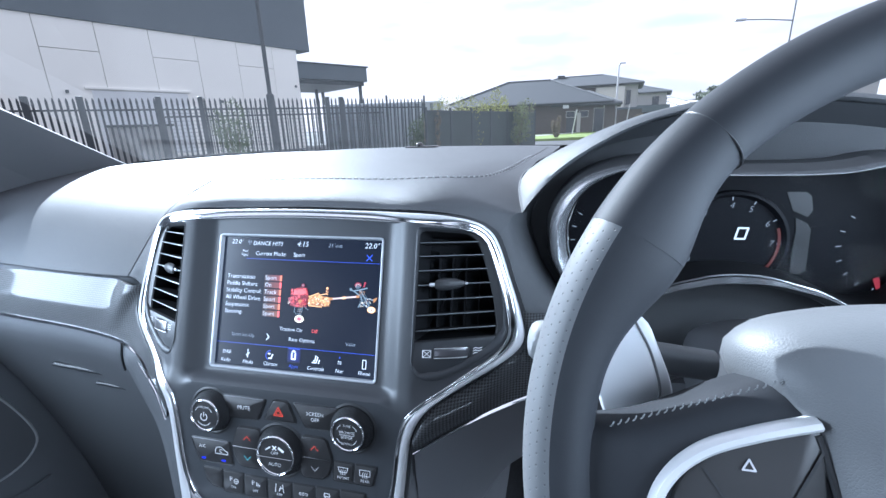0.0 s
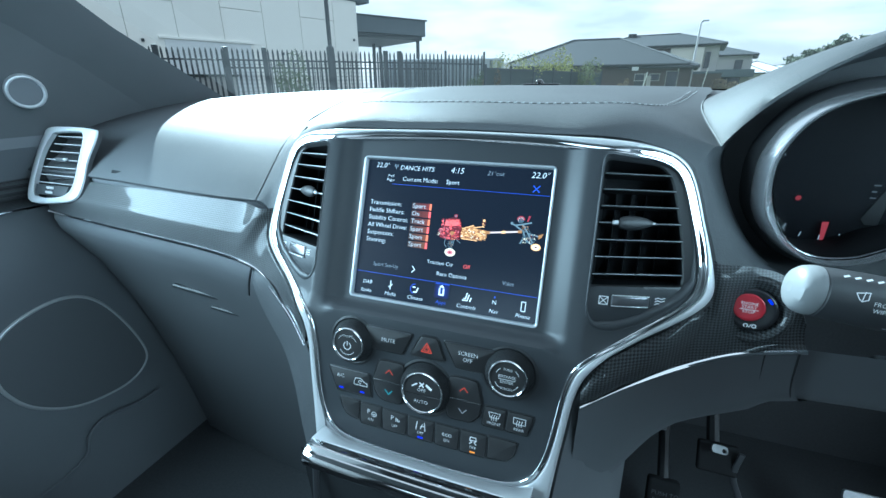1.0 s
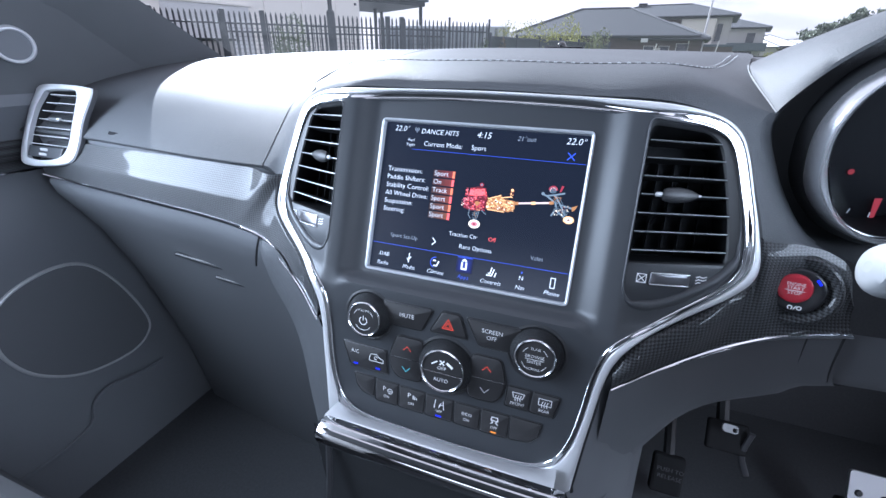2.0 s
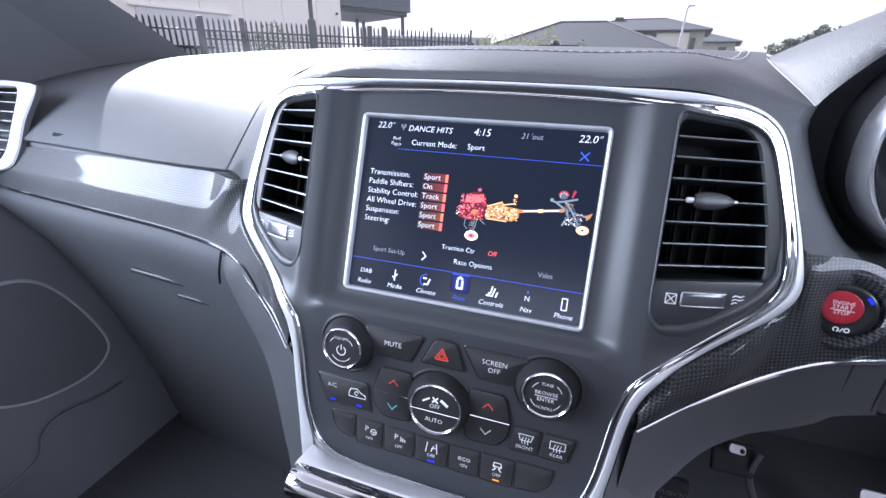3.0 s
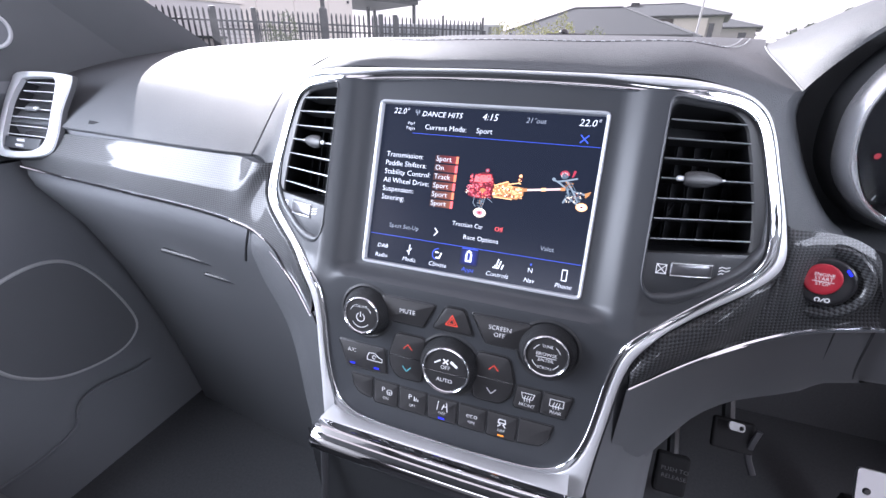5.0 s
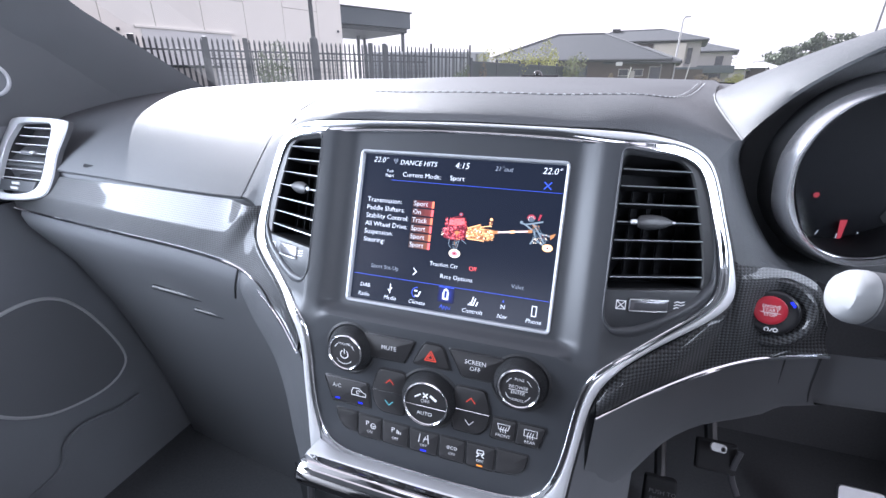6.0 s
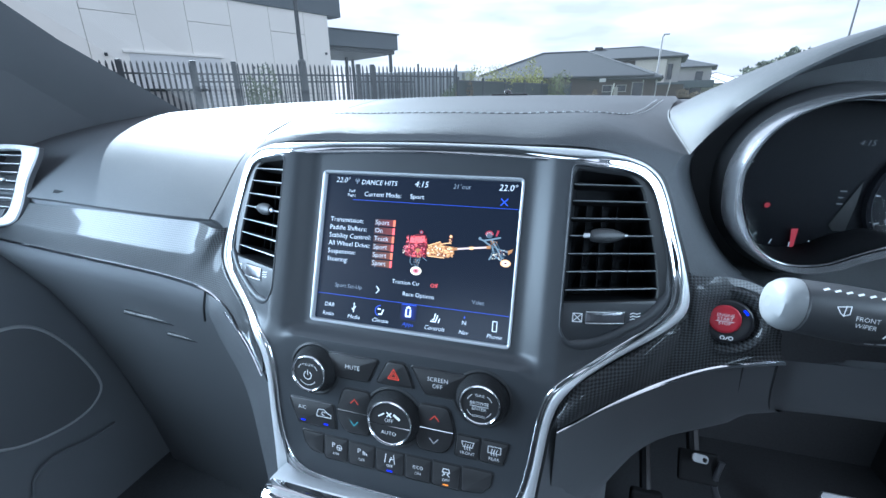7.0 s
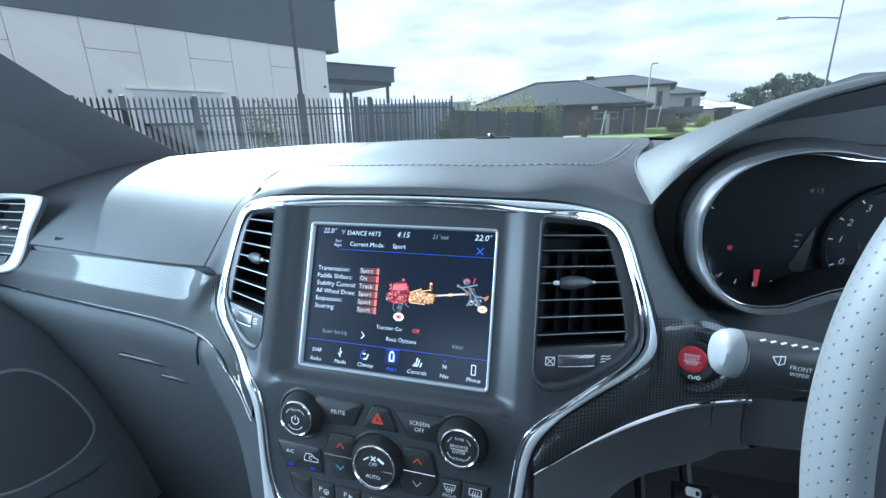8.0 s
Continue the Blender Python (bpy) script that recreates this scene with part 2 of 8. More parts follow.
GAUGE_DIM = glow_material("gauge_panel_dim", (0.30, 0.36, 0.42), 0.011)
GAUGE_FAINT = glow_material("gauge_panel_faint", (0.30, 0.36, 0.42), 0.004)
VANE = material("vane_black", (0.009, 0.0095, 0.011), 0.8, spec=0.15, vary=0.1, vary_scale=40)
BEZEL_WHITE = material("cluster_bezel_silver", (0.68, 0.69, 0.71), 0.25, 0.85, rough_vary=0.05)
# shaded copy of the rim's silver: its fade to dark put into colour
BEZEL_SHADE = material("cluster_bezel_shade", (0.03, 0.031, 0.033), 0.45, 0.0, rough_vary=0.05)
STALK_CAP = material("stalk_cap_grey", (0.20, 0.205, 0.21), 0.45, rough_vary=0.05, vary_scale=40)
CARPET = material("carpet", (0.052, 0.054, 0.058), 0.95, vary=0.3, vary_scale=200, bump=0.6, bump_scale=1200)
FABRIC = material("seat_leather", (0.05, 0.05, 0.053), 0.55, vary=0.12, vary_scale=20, bump=0.3, bump_scale=500, bump_kind="voronoi", distance=0.0004)
HEADLINER = material("headliner_cloth", (0.045, 0.045, 0.046), 0.95, vary=0.08, vary_scale=60, bump=0.2, bump_scale=900)
GLASS = glass_material("windscreen_glass", ior=1.33)


def veiled(m, amount):
    """Adds a thin translucent film that scatters a little light through the pane, imitating glare over the view."""
    nt = m.node_tree
    out = nt.nodes["Material Output"]
    clear = out.inputs["Surface"].links[0].from_socket
    mix, tl = nt.nodes.new("ShaderNodeMixShader"), nt.nodes.new("ShaderNodeBsdfTranslucent")
    tl.inputs["Color"].default_value = (0.86, 0.92, 0.97, 1)
    tc, ns, mr = nt.nodes.new("ShaderNodeTexCoord"), nt.nodes.new("ShaderNodeTexNoise"), nt.nodes.new("ShaderNodeMapRange")
    ns.inputs["Scale"].default_value, ns.inputs["Detail"].default_value = 5.0, 5.0
    mr.inputs["To Min"].default_value, mr.inputs["To Max"].default_value = amount * 0.6, amount * 1.4
    nt.links.new(tc.outputs["Object"], ns.inputs["Vector"])
    nt.links.new(ns.outputs["Fac"], mr.inputs["Value"])
    nt.links.new(mr.outputs["Result"], mix.inputs["Fac"])
    nt.links.new(clear, mix.inputs[1])
    nt.links.new(tl.outputs["BSDF"], mix.inputs[2])
    nt.links.new(mix.outputs["Shader"], out.inputs["Surface"])


veiled(GLASS, 0.013)
LENS = glass_material("cluster_lens", ior=1.09)


# ---------- mesh helpers ----------
def part(name, bm, mat, parent=None, label="", smooth=True, recalc=True):
    me = bpy.data.meshes.new(name)
    if recalc:
        bmesh.ops.recalc_face_normals(bm, faces=bm.faces[:])
    bm.to_mesh(me)
    bm.free()
    for p in me.polygons:
        p.use_smooth = smooth
    mats = mat if isinstance(mat, (list, tuple)) else [mat]
    for x in mats:
        me.materials.append(x)
    if smooth:
        me.set_sharp_from_angle(angle=radians(38))
        if len(me.polygons) <= 60:
            areas = [p.area for p in me.polygons]
            if max(areas) > 8 * sorted(areas)[len(areas) // 2]:
                for p in me.polygons:
                    p.use_smooth = p.area < 0.04 * max(areas)
    ob = new(name, me)
    if parent:
        ob.parent = parent
        ob.matrix_parent_inverse = Matrix()
    if label:
        ob["label"] = label
    return ob


def thing(name, label, category, group="", kind=""):
    return tagged(new(name), label, category, group, kind)


def catmull(pts, n, closed=False):
    """n points spread evenly along a smooth curve through pts."""
    P = [Vector(p) for p in pts]
    k = len(P)
    dense = []
    spans = k if closed else k - 1
    for i in range(spans):
        if closed:
            a, b, c, d = P[(i - 1) % k], P[i], P[(i + 1) % k], P[(i + 2) % k]
        else:
            b, c = P[i], P[i + 1]
            a = P[i - 1] if i else b + (b - c)
            d = P[i + 2] if i + 2 < k else c + (c - b)
        for j in range(12):
            t = j / 12
            dense.append(0.5 * ((2 * b) + (c - a) * t + (2 * a - 5 * b + 4 * c - d) * t * t + (3 * b - a - 3 * c + d) * t ** 3))
    dense.append(P[0].copy() if closed else P[-1].copy())
    cum = [0.0]
    for a, b in zip(dense, dense[1:]):
        cum.append(cum[-1] + (b - a).length)
    out, j = [], 0
    m = n if closed else n - 1
    for i in range(n):
        s = cum[-1] * i / m
        while j < len(cum) - 2 and cum[j + 1] < s:
            j += 1
        f = (s - cum[j]) / max(1e-9, cum[j + 1] - cum[j])
        out.append(dense[j].lerp(dense[j + 1], min(1, f)))
    return out


def rounded(pts, r, seg=5):
    """A closed 2D polygon with its corners rounded; r may be one number or one a corner."""
    k, out = len(pts), []
    for i in range(k):
        p, a, b = Vector(pts[i]), Vector(pts[i - 1]), Vector(pts[(i + 1) % k])
        rr = r[i] if isinstance(r, (list, tuple)) else r
        da, db = a - p, b - p
        rr = min(rr, da.length * 0.49, db.length * 0.49)
        p0, p1 = p + da.normalized() * rr, p + db.normalized() * rr
        for j in range(seg + 1):
            t = j / seg
            out.append(p0 * (1 - t) ** 2 + p * 2 * t * (1 - t) + p1 * t * t)
    return out


def loft(rows, closed_u=False, closed_v=False, bm=None):
    """Quads between rows of points."""
    bm = bm or bmesh.new()
    V = [[bm.verts.new(p) for p in r] for r in rows]
    nr, nc = len(V), len(V[0])
    for i in range(nr if closed_u else nr - 1):
        for j in range(nc if closed_v else nc - 1):
            a, b, c, d = V[i][j], V[i][(j + 1) % nc], V[(i + 1) % nr][(j + 1) % nc], V[(i + 1) % nr][j]
            try:
                bm.faces.new((a, b, c, d))
            except ValueError:
                pass
    return bm


def tube(path, r, seg=10, closed=False, bm=None, flat=1.0):
    """A round bar along a path; flat squashes it along its second axis."""
    P = [Vector(p) for p in path]
    n = len(P)
    rings, prev = [], None
    for i in range(n):
        t = (P[(i + 1) % n] - P[i - 1]) if closed else (P[min(i + 1, n - 1)] - P[max(i - 1, 0)])
        t.normalize()
        if prev is None:
            ref = Vector((0, 0, 1)) if abs(t.z) < 0.9 else Vector((0, 1, 0))
            a = t.cross(ref).normalized()
        else:
            a = (prev - t * prev.dot(t)).normalized()
        prev = a
        b = t.cross(a)
        rr = r[i] if isinstance(r, (list, tuple)) else r
        rings.append([P[i] + a * rr * math.cos(2 * math.pi * k / seg) + b * rr * flat * math.sin(2 * math.pi * k / seg) for k in range(seg)])
    bm = loft(rings, closed, True, bm)
    if not closed:
        bm.verts.ensure_lookup_table()
        vs = bm.verts[-n * seg:]
        for k in (0, n - 1):
            try:
                bm.faces.new([vs[k * seg + j] for j in range(seg)])
            except ValueError:
                pass
    return bm


def lathe(profile, m, seg=40, bm=None):
    """Turns (radius, height) pairs about m's z axis."""
    rings = [[m @ Vector((r * math.cos(2 * math.pi * k / seg), r * math.sin(2 * math.pi * k / seg), h)) for k in range(seg)] for r, h in profile]
    bm = loft(rings, False, True, bm)
    return bm


def box(size, m, bevel=0.0, seg=2, bm=None):
    own = bmesh.new()
    bmesh.ops.create_cube(own, size=1, matrix=Matrix.Diagonal((*size, 1)))
    if bevel:
        bmesh.ops.bevel(own, geom=own.edges[:], offset=bevel, segments=seg, affect="EDGES", profile=0.5)
    own.transform(m)
    if bm is None:
        return own
    me = bpy.data.meshes.new("tmp")
    own.to_mesh(me)
    own.free()
    bm.from_mesh(me)
    bpy.data.meshes.remove(me)
    return bm


def slab(outline, place, thick, bevel=0.0, bm=None):
    """A plate: the 2D outline at height 0 (its face, with a bevelled edge) and at -thick; place(x, y, h) gives the point."""
    bm = bm or bmesh.new()
    c = Vector((sum(p[0] for p in outline) / len(outline), sum(p[1] for p in outline) / len(outline)))
    loops = []
    levels = [(0.0, -thick)] + ([(0.0, -bevel), (0.35 * bevel, -0.3 * bevel), (bevel, 0.0)] if bevel else [(0.0, 0.0)])
    for inset, h in levels:
        ring = []
        for p in outline:
            q = Vector((p[0], p[1]))
            d = c - q
            q = q + d * min(1.0, inset / max(d.length, 1e-9) * 1.2)
            ring.append(bm.verts.new(place(q.x, q.y, h)))
        loops.append(ring)
    n = len(outline)
    for a, b in zip(loops, loops[1:]):
        for j in range(n):
            bm.faces.new((a[j], a[(j + 1) % n], b[(j + 1) % n], b[j]))
    cap = bm.faces.new(loops[-1])
    bmesh.ops.triangulate(bm, faces=[cap], ngon_method="EAR_CLIP")
    return bm


def sheet(outline, holes, place, step, lip=0.0):
    """A surface filling a 2D outline with holes, its points placed by place(x, y, h); lip turns the edges back by that depth."""
    from mathutils.geometry import delaunay_2d_cdt
    verts, edges, loops = [], [], []
    for loop in (outline, *holes):
        base = len(verts)
        verts += [Vector((p[0], p[1])) for p in loop]
        edges += [(base + i, base + (i + 1) % len(loop)) for i in range(len(loop))]
        loops.append((base, len(loop)))
    xs, ys = [p[0] for p in outline], [p[1] for p in outline]
    y = min(ys) + step * 0.5
    while y < max(ys):
        x = min(xs) + step * 0.5
        while x < max(xs):
            verts.append(Vector((x, y)))
            x += step
        y += step
    v2, _, f2, _, _, _ = delaunay_2d_cdt(verts, edges, [], 0, 1e-6)

    def inside(p, loop):
        hit, k = False, len(loop)
        for i in range(k):
            (x0, y0), (x1, y1) = loop[i - 1], loop[i]
            if (y0 > p.y) != (y1 > p.y) and p.x < x0 + (p.y - y0) * (x1 - x0) / (y1 - y0):
                hit = not hit
        return hit
    bm = bmesh.new()
    vs = [bm.verts.new(place(v.x, v.y, 0.0)) for v in v2]
    for f in f2:
        mid = sum((v2[i] for i in f), Vector((0, 0))) / len(f)
        if not inside(mid, outline) or any(inside(mid, h) for h in holes):
            continue
        try:
            bm.faces.new([vs[i] for i in f])
        except ValueError:
            pass
    if lip:
        edge = [e for e in bm.edges if len(e.link_faces) == 1]
        flat = {v: (v2[i].x, v2[i].y) for i, v in enumerate(vs)}
        low = {}
        for e in edge:
            for v in e.verts:
                if v not in low:
                    low[v] = bm.verts.new(place(*flat[v], -lip))
        for e in edge:
            a, b = e.verts
            bm.faces.new((a, b, low[b], low[a]))
    for v in [v for v in bm.verts if not v.link_faces]:
        bm.verts.remove(v)
    return bm


_texts = {}


def writing(text, size, align="CENTER", spread=1.0, shear=0.0):
    """Flat letters as a mesh in the xy plane, centred on their height."""
    key = (text, size, align, spread, shear)
    if key not in _texts:
        cu = bpy.data.curves.new("letters", "FONT")
        cu.body, cu.size, cu.align_x, cu.align_y, cu.space_character, cu.shear = text, size, align, "CENTER", spread, shear
        cu.resolution_u, cu.offset = 2, -0.0115 * size
        ob = bpy.data.objects.new("letters", cu)
        scene.collection.objects.link(ob)
        dg = bpy.context.evaluated_depsgraph_get()
        me = bpy.data.meshes.new_from_object(ob.evaluated_get(dg))
        bpy.data.objects.remove(ob)
        _texts[key] = me
    bm = bmesh.new()
    bm.from_mesh(_texts[key])
    return bm


# ---------- the stack's own frame: u to the right, v up its face, n out of it, in millimetres ----------
S_O, S_V = Vector((0, -0.002, 1.05)), Vector((0, 0.358, 0.934)).normalized()
S_N = Vector((0, -S_V.z, S_V.y))


def S(u, v, n=0.0):
    return S_O + Vector((u * 0.001, 0, 0)) + S_V * (v * 0.001) + S_N * (n * 0.001)


def smooth01(a, b, x):
    t = min(1.0, max(0.0, (x - a) / (b - a)))
    return t * t * (3 - 2 * t)


def face_n(u, v):
    """How far the stack's face stands out at (u, v): a sunk field round the screen, raised columns beside it, a rolled ledge below."""
    a = abs(u)
    up = 3.5 + 7.6 * smooth01(94, 115, a) + 2.8 * smooth01(100, 126, a)
    if a > 127:
        up -= (a - 127) * 0.47
    low = 13.5 + (v + 30) * 0.18
    side = smooth01(100, 120, a)
    return low + (up - low) * smooth01(-14 - 12 * side, -2.0 + 3 * side, v)


def F(u, v, h=0.0):
    return S(u, v, face_n(u, v) + h)


def on_face(u, v, h=0.0, size=0.001):
    """A matrix on the lower panel: its x along u, y along v, z out."""
    e = 2.0
    du, dv = F(u + e, v, 0) - F(u - e, v, 0), F(u, v + e, 0) - F(u, v - e, 0)
    x = du.normalized()
    z = x.cross(dv.normalized()).normalized()
    y = z.cross(x)
    m = Matrix((x, y, z)).transposed().to_4x4()
    m.translation = F(u, v, h)
    return m
# ---------- centre stack ----------
FRAME_HALF = [  # inner u, v; outer u, v from the top's middle round to the bottom's
    (0, 154, 0, 163), (76, 152, 75, 161.5), (122, 148.5, 110, 160), (150, 147.5, 145, 159), (168, 146, 172, 156), (179, 142, 184, 151),
    (186, 135, 193, 143), (191, 123, 201, 124), (197, 105, 207, 105), (203, 86, 214, 86), (207, 68, 220, 66), (208, 54, 223, 50),
    (204, 42, 218, 37), (190, 28, 200, 22.5), (170, 14, 178, 9), (152, 1, 158, -4), (137, -9, 146, -12), (126, -19, 137, -22),
    (119, -31, 130, -34), (114.5, -53, 125, -53), (112, -79, 122.5, -79), (108, -105, 119.5, -107), (102, -121, 117.5, -132),
    (96, -130, 116, -148), (84, -137, 113, -158), (63, -140.5, 72, -160.5), (0, -142, 0, -161.5)]
both = FRAME_HALF + [(-a, b, -c, d) for a, b, c, d in FRAME_HALF[-2:0:-1]]
pairs = catmull([(a, b, 0) for a, b, _, _ in both], 200, True)
FRAME_IN = [(p.x, p.y) for p in pairs]


def nearest_outer():
    """The outer line at the same steps as the inner one."""
    dense = []
    k = len(both)
    for i in range(k):
        a, b, c, d = (Vector(both[(i + j) % k]) for j in (-1, 0, 1, 2))
        for j in range(12):
            t = j / 12
            dense.append(0.5 * ((2 * b) + (c - a) * t + (2 * a - 5 * b + 4 * c - d) * t * t + (3 * b - a - 3 * c + d) * t ** 3))
    return dense


FRAME_DENSE = nearest_outer()


def frame_n(u, v):
    """Depth of the chrome frame: the face's own, evened out along the frame."""
    return sum(face_n(abs(u) + k * 9, v) * w for k, w in ((-4, 1), (-3, 2), (-2, 3), (-1, 4), (0, 4), (1, 4), (2, 3), (3, 2), (4, 1))) / 24 if v > 90 or v < -120 else face_n(u, v)


stack = thing("centre_stack", "dark satin plastic centre stack framed in bright chrome", "car console")

VENT_R = rounded([(125, 147), (178, 147), (188, 138), (195, 113), (203, 81), (206, 52), (198, 40), (189, 32), (165, 17), (147, 10), (132, 11), (125.5, 22)],
                 [6, 7, 6, 6, 6, 6, 5, 5, 6, 6, 6, 6], 4)
VENT_L = [(-x, y) for x, y in VENT_R][::-1]
SCREEN = rounded([(-90, 0.5), (90, 0.5), (90, 136), (-90, 136)], 4, 4)


def shrink(loop, d):
    """The loop moved inward by d (outward if negative)."""
    n = len(loop)
    area = sum(loop[i][0] * loop[(i + 1) % n][1] - loop[(i + 1) % n][0] * loop[i][1] for i in range(n))
    s = 1 if area > 0 else -1
    out = []
    for i in range(n):
        a, b = Vector(loop[i - 1]), Vector(loop[(i + 1) % n])
        t = (b - a).to_2d().normalized() if (b - a).length > 1e-6 else Vector((1, 0))
        out.append((loop[i][0] - t.y * d * s, loop[i][1] + t.x * d * s))
    return out


part("face_panel", sheet(shrink(FRAME_IN, -1.0), [VENT_R, VENT_L, SCREEN], lambda x, y, h: F(x, y, h), 2.3, 6.0), PANEL, stack)

# chrome surround: polished half-round lip inside, satin band outside
def evened(values, reach):
    """A closed row of values, each averaged with its neighbours."""
    n = len(values)
    w = [1 - abs(k) / (reach + 1) for k in range(-reach, reach + 1)]
    return [sum((values[(i + k) % n] * w[k + reach] for k in range(-reach, reach + 1)), values[0] * 0) / sum(w) for i in range(n)]


line_in = evened([Vector((q[0], q[1])) for q in FRAME_DENSE], 10)
line_out = evened([Vector((q[2], q[3])) for q in FRAME_DENSE], 10)
depth_in = evened([frame_n(q[0], q[1]) for q in FRAME_DENSE], 14)
depth_out = evened([frame_n(q[2], q[3]) for q in FRAME_DENSE], 14)
LIP = [(-0.06, -5.0), (-0.06, 0.2), (-0.03, 1.1), (0.04, 1.8), (0.13, 2.1), (0.22, 2.0), (0.30, 1.75), (0.42, 1.8), (0.62, 2.15), (0.82, 2.4), (0.93, 2.3), (0.98, 1.8), (1.0, 0.8), (1.0, -2.0)]
BAND = [(0.0, -2.0), (0.0, 1.0), (0.04, 2.2), (0.12, 2.8), (0.35, 3.0), (0.65, 2.8), (0.84, 2.2), (0.95, 1.0), (1.0, -1.5), (1.0, -12.0)]
rows_lip, rows_band = [], []
for a, b, na, nb in zip(line_in, line_out, depth_in, depth_out):
    d = b - a
    w = d.length
    lip = min(0.74, (4.2 + 3.4 * smooth01(5, 60, a.y)) / w)

    def at(t, h):
        p = a + d * t
        return S(p.x, p.y, na * (1 - t) + nb * t + h)
    rows_lip.append([at(lip * t, h) for t, h in LIP])
    rows_band.append([at(lip + 0.02 + (0.98 - lip) * t, h) for t, h in BAND])
part("chrome_lip", loft(rows_lip, True), CHROME, stack, "bright polished chrome inner lip")
part("silver_band", loft(rows_band, True), [SATIN], stack, "satin silver band")

# surround under the screen: the rolled ledge is part of face_n; a thin dark gap line behind the frame
rows = []
for q in FRAME_DENSE:
    b = Vector((q[2], q[3]))
    nb = frame_n(b.x, b.y)
    rows.append([S(b.x * 0.985, b.y * 0.985, nb - 6), S(b.x * 1.02, b.y * 1.012, nb - 7), S(b.x * 1.02, b.y * 1.012, nb - 22)])
part("shadow_gap", loft(rows, True), BLACK, stack)


# ---------- touchscreen ----------
screen = thing("touchscreen", "colour touchscreen showing a sport mode page, lit", "screen")
inner = shrink(SCREEN, 2.3)
bm = bmesh.new()
ringA = [S(x, y, -1) for x, y in shrink(SCREEN, -0.6)]
ringB = [S(x, y, 4.2) for x, y in shrink(SCREEN, -0.4)]
ringC = [S(x, y, 4.4) for x, y in shrink(SCREEN, 0.8)]
ringD = [S(x, y, 3.6) for x, y in shrink(SCREEN, 1.8)]
ringE = [S(x, y, -0.5) for x, y in inner]
part("bezel", loft([ringA, ringB, ringC, ringD, ringE], False, True, bm), material("bezel_silver", (0.46, 0.48, 0.51), 0.35, 0.3), screen, "thin silver bezel")
display = part("display", slab(inner, lambda x, y, h: S(x, y, h), 3.0), DISPLAY, screen, "dark glass display", smooth=False)


def glyph(name, text, u, v, size, mat, align="CENTER", shear=0.0, parent=None, lift=0.35, spread=1.0, place=S, yaw=0.0):
    bm = writing(text, size, align, spread, shear)
    for p in bm.verts:
        x, y = p.co.x, p.co.y
        if yaw:
            x, y = x * math.cos(yaw) - y * math.sin(yaw), x * math.sin(yaw) + y * math.cos(yaw)
        p.co = place(u + x, v + y, lift)
    return part(name, bm, mat, parent or display, smooth=False, recalc=False)


def flat(name, pts, mat, parent, lift=0.3, place=S):
    bm = bmesh.new()
    bm.faces.new([bm.verts.new(place(x, y, lift)) for x, y in pts])
    return part(name, bm, mat, parent, smooth=False, recalc=False)


def rect(u0, v0, u1, v1):
    return [(u0, v0), (u1, v0), (u1, v1), (u0, v1)]


def stroke(pts, w):
    """2D outline strips of a polyline, as a list of quads."""
    out = []
    for a, b in zip(pts, pts[1:]):
        a, b = Vector(a), Vector(b)
        t = (b - a).normalized()
        nrm = Vector((-t.y, t.x)) * w / 2
        e = t * w * 0.3
        out.append([a - e + nrm, b + e + nrm, b + e - nrm, a - e - nrm])
    return out


def lines(name, polylines, w, mat, parent, lift=0.35, place=S):
    bm = bmesh.new()
    for pl in polylines:
        for k, q in enumerate(stroke(pl, w)):
            bm.faces.new([bm.verts.new(place(p[0], p[1], lift + 0.004 * k)) for p in q])
    ob = part(name, bm, mat, parent, smooth=False, recalc=False)
    return tagged(ob, kind="stuff") if name.endswith("_drawing") else ob


def arc(u, v, r, a0, a1, n=14):
    return [(u + r * math.cos(radians(a0 + (a1 - a0) * i / n)), v + r * math.sin(radians(a0 + (a1 - a0) * i / n))) for i in range(n + 1)]


IT = 0.2
glyph("letters", "22.0°", -72, 128.6, 6.6, TX_WHITE, shear=IT)
glyph("letters", "DANCE HITS", -36.5, 127.4, 6.0, TX_WHITE, shear=IT)
glyph("letters", "4:15", 3, 127.8, 7.4, TX_WHITE, shear=IT)
glyph("letters", "21°out", 38.5, 127.4, 5.4, TX_DIM, shear=IT)
glyph("letters", "22.0°", 77, 128.2, 7.2, TX_WHITE, shear=IT)
lines("icon", [[(-57.5, 126), (-57.5, 129.5)], arc(-57.5, 129, 1.6, -50, 50, 5), arc(-57.5, 129, 1.6, 130, 230, 5)], 0.5, TX_DIM, display)
glyph("letters", "Perf", -62, 119.2, 3.6, TX_WHITE)
glyph("letters", "Pages", -62, 115.4, 3.6, TX_WHITE)
glyph("letters", "Current Mode:", -32, 117, 5.8, TX_WHITE)
glyph("letters", "Sport", 0, 117, 5.8, TX_WHITE)
lines("icon", [[(72.3, 119.4), (77.7, 114.0)], [(72.3, 114.0), (77.7, 119.4)]], 0.85, TX_BLUE, display)
lines("rule", [[(-60, 111.5), (87, 111.5)]], 0.32, TX_BLUE, display)
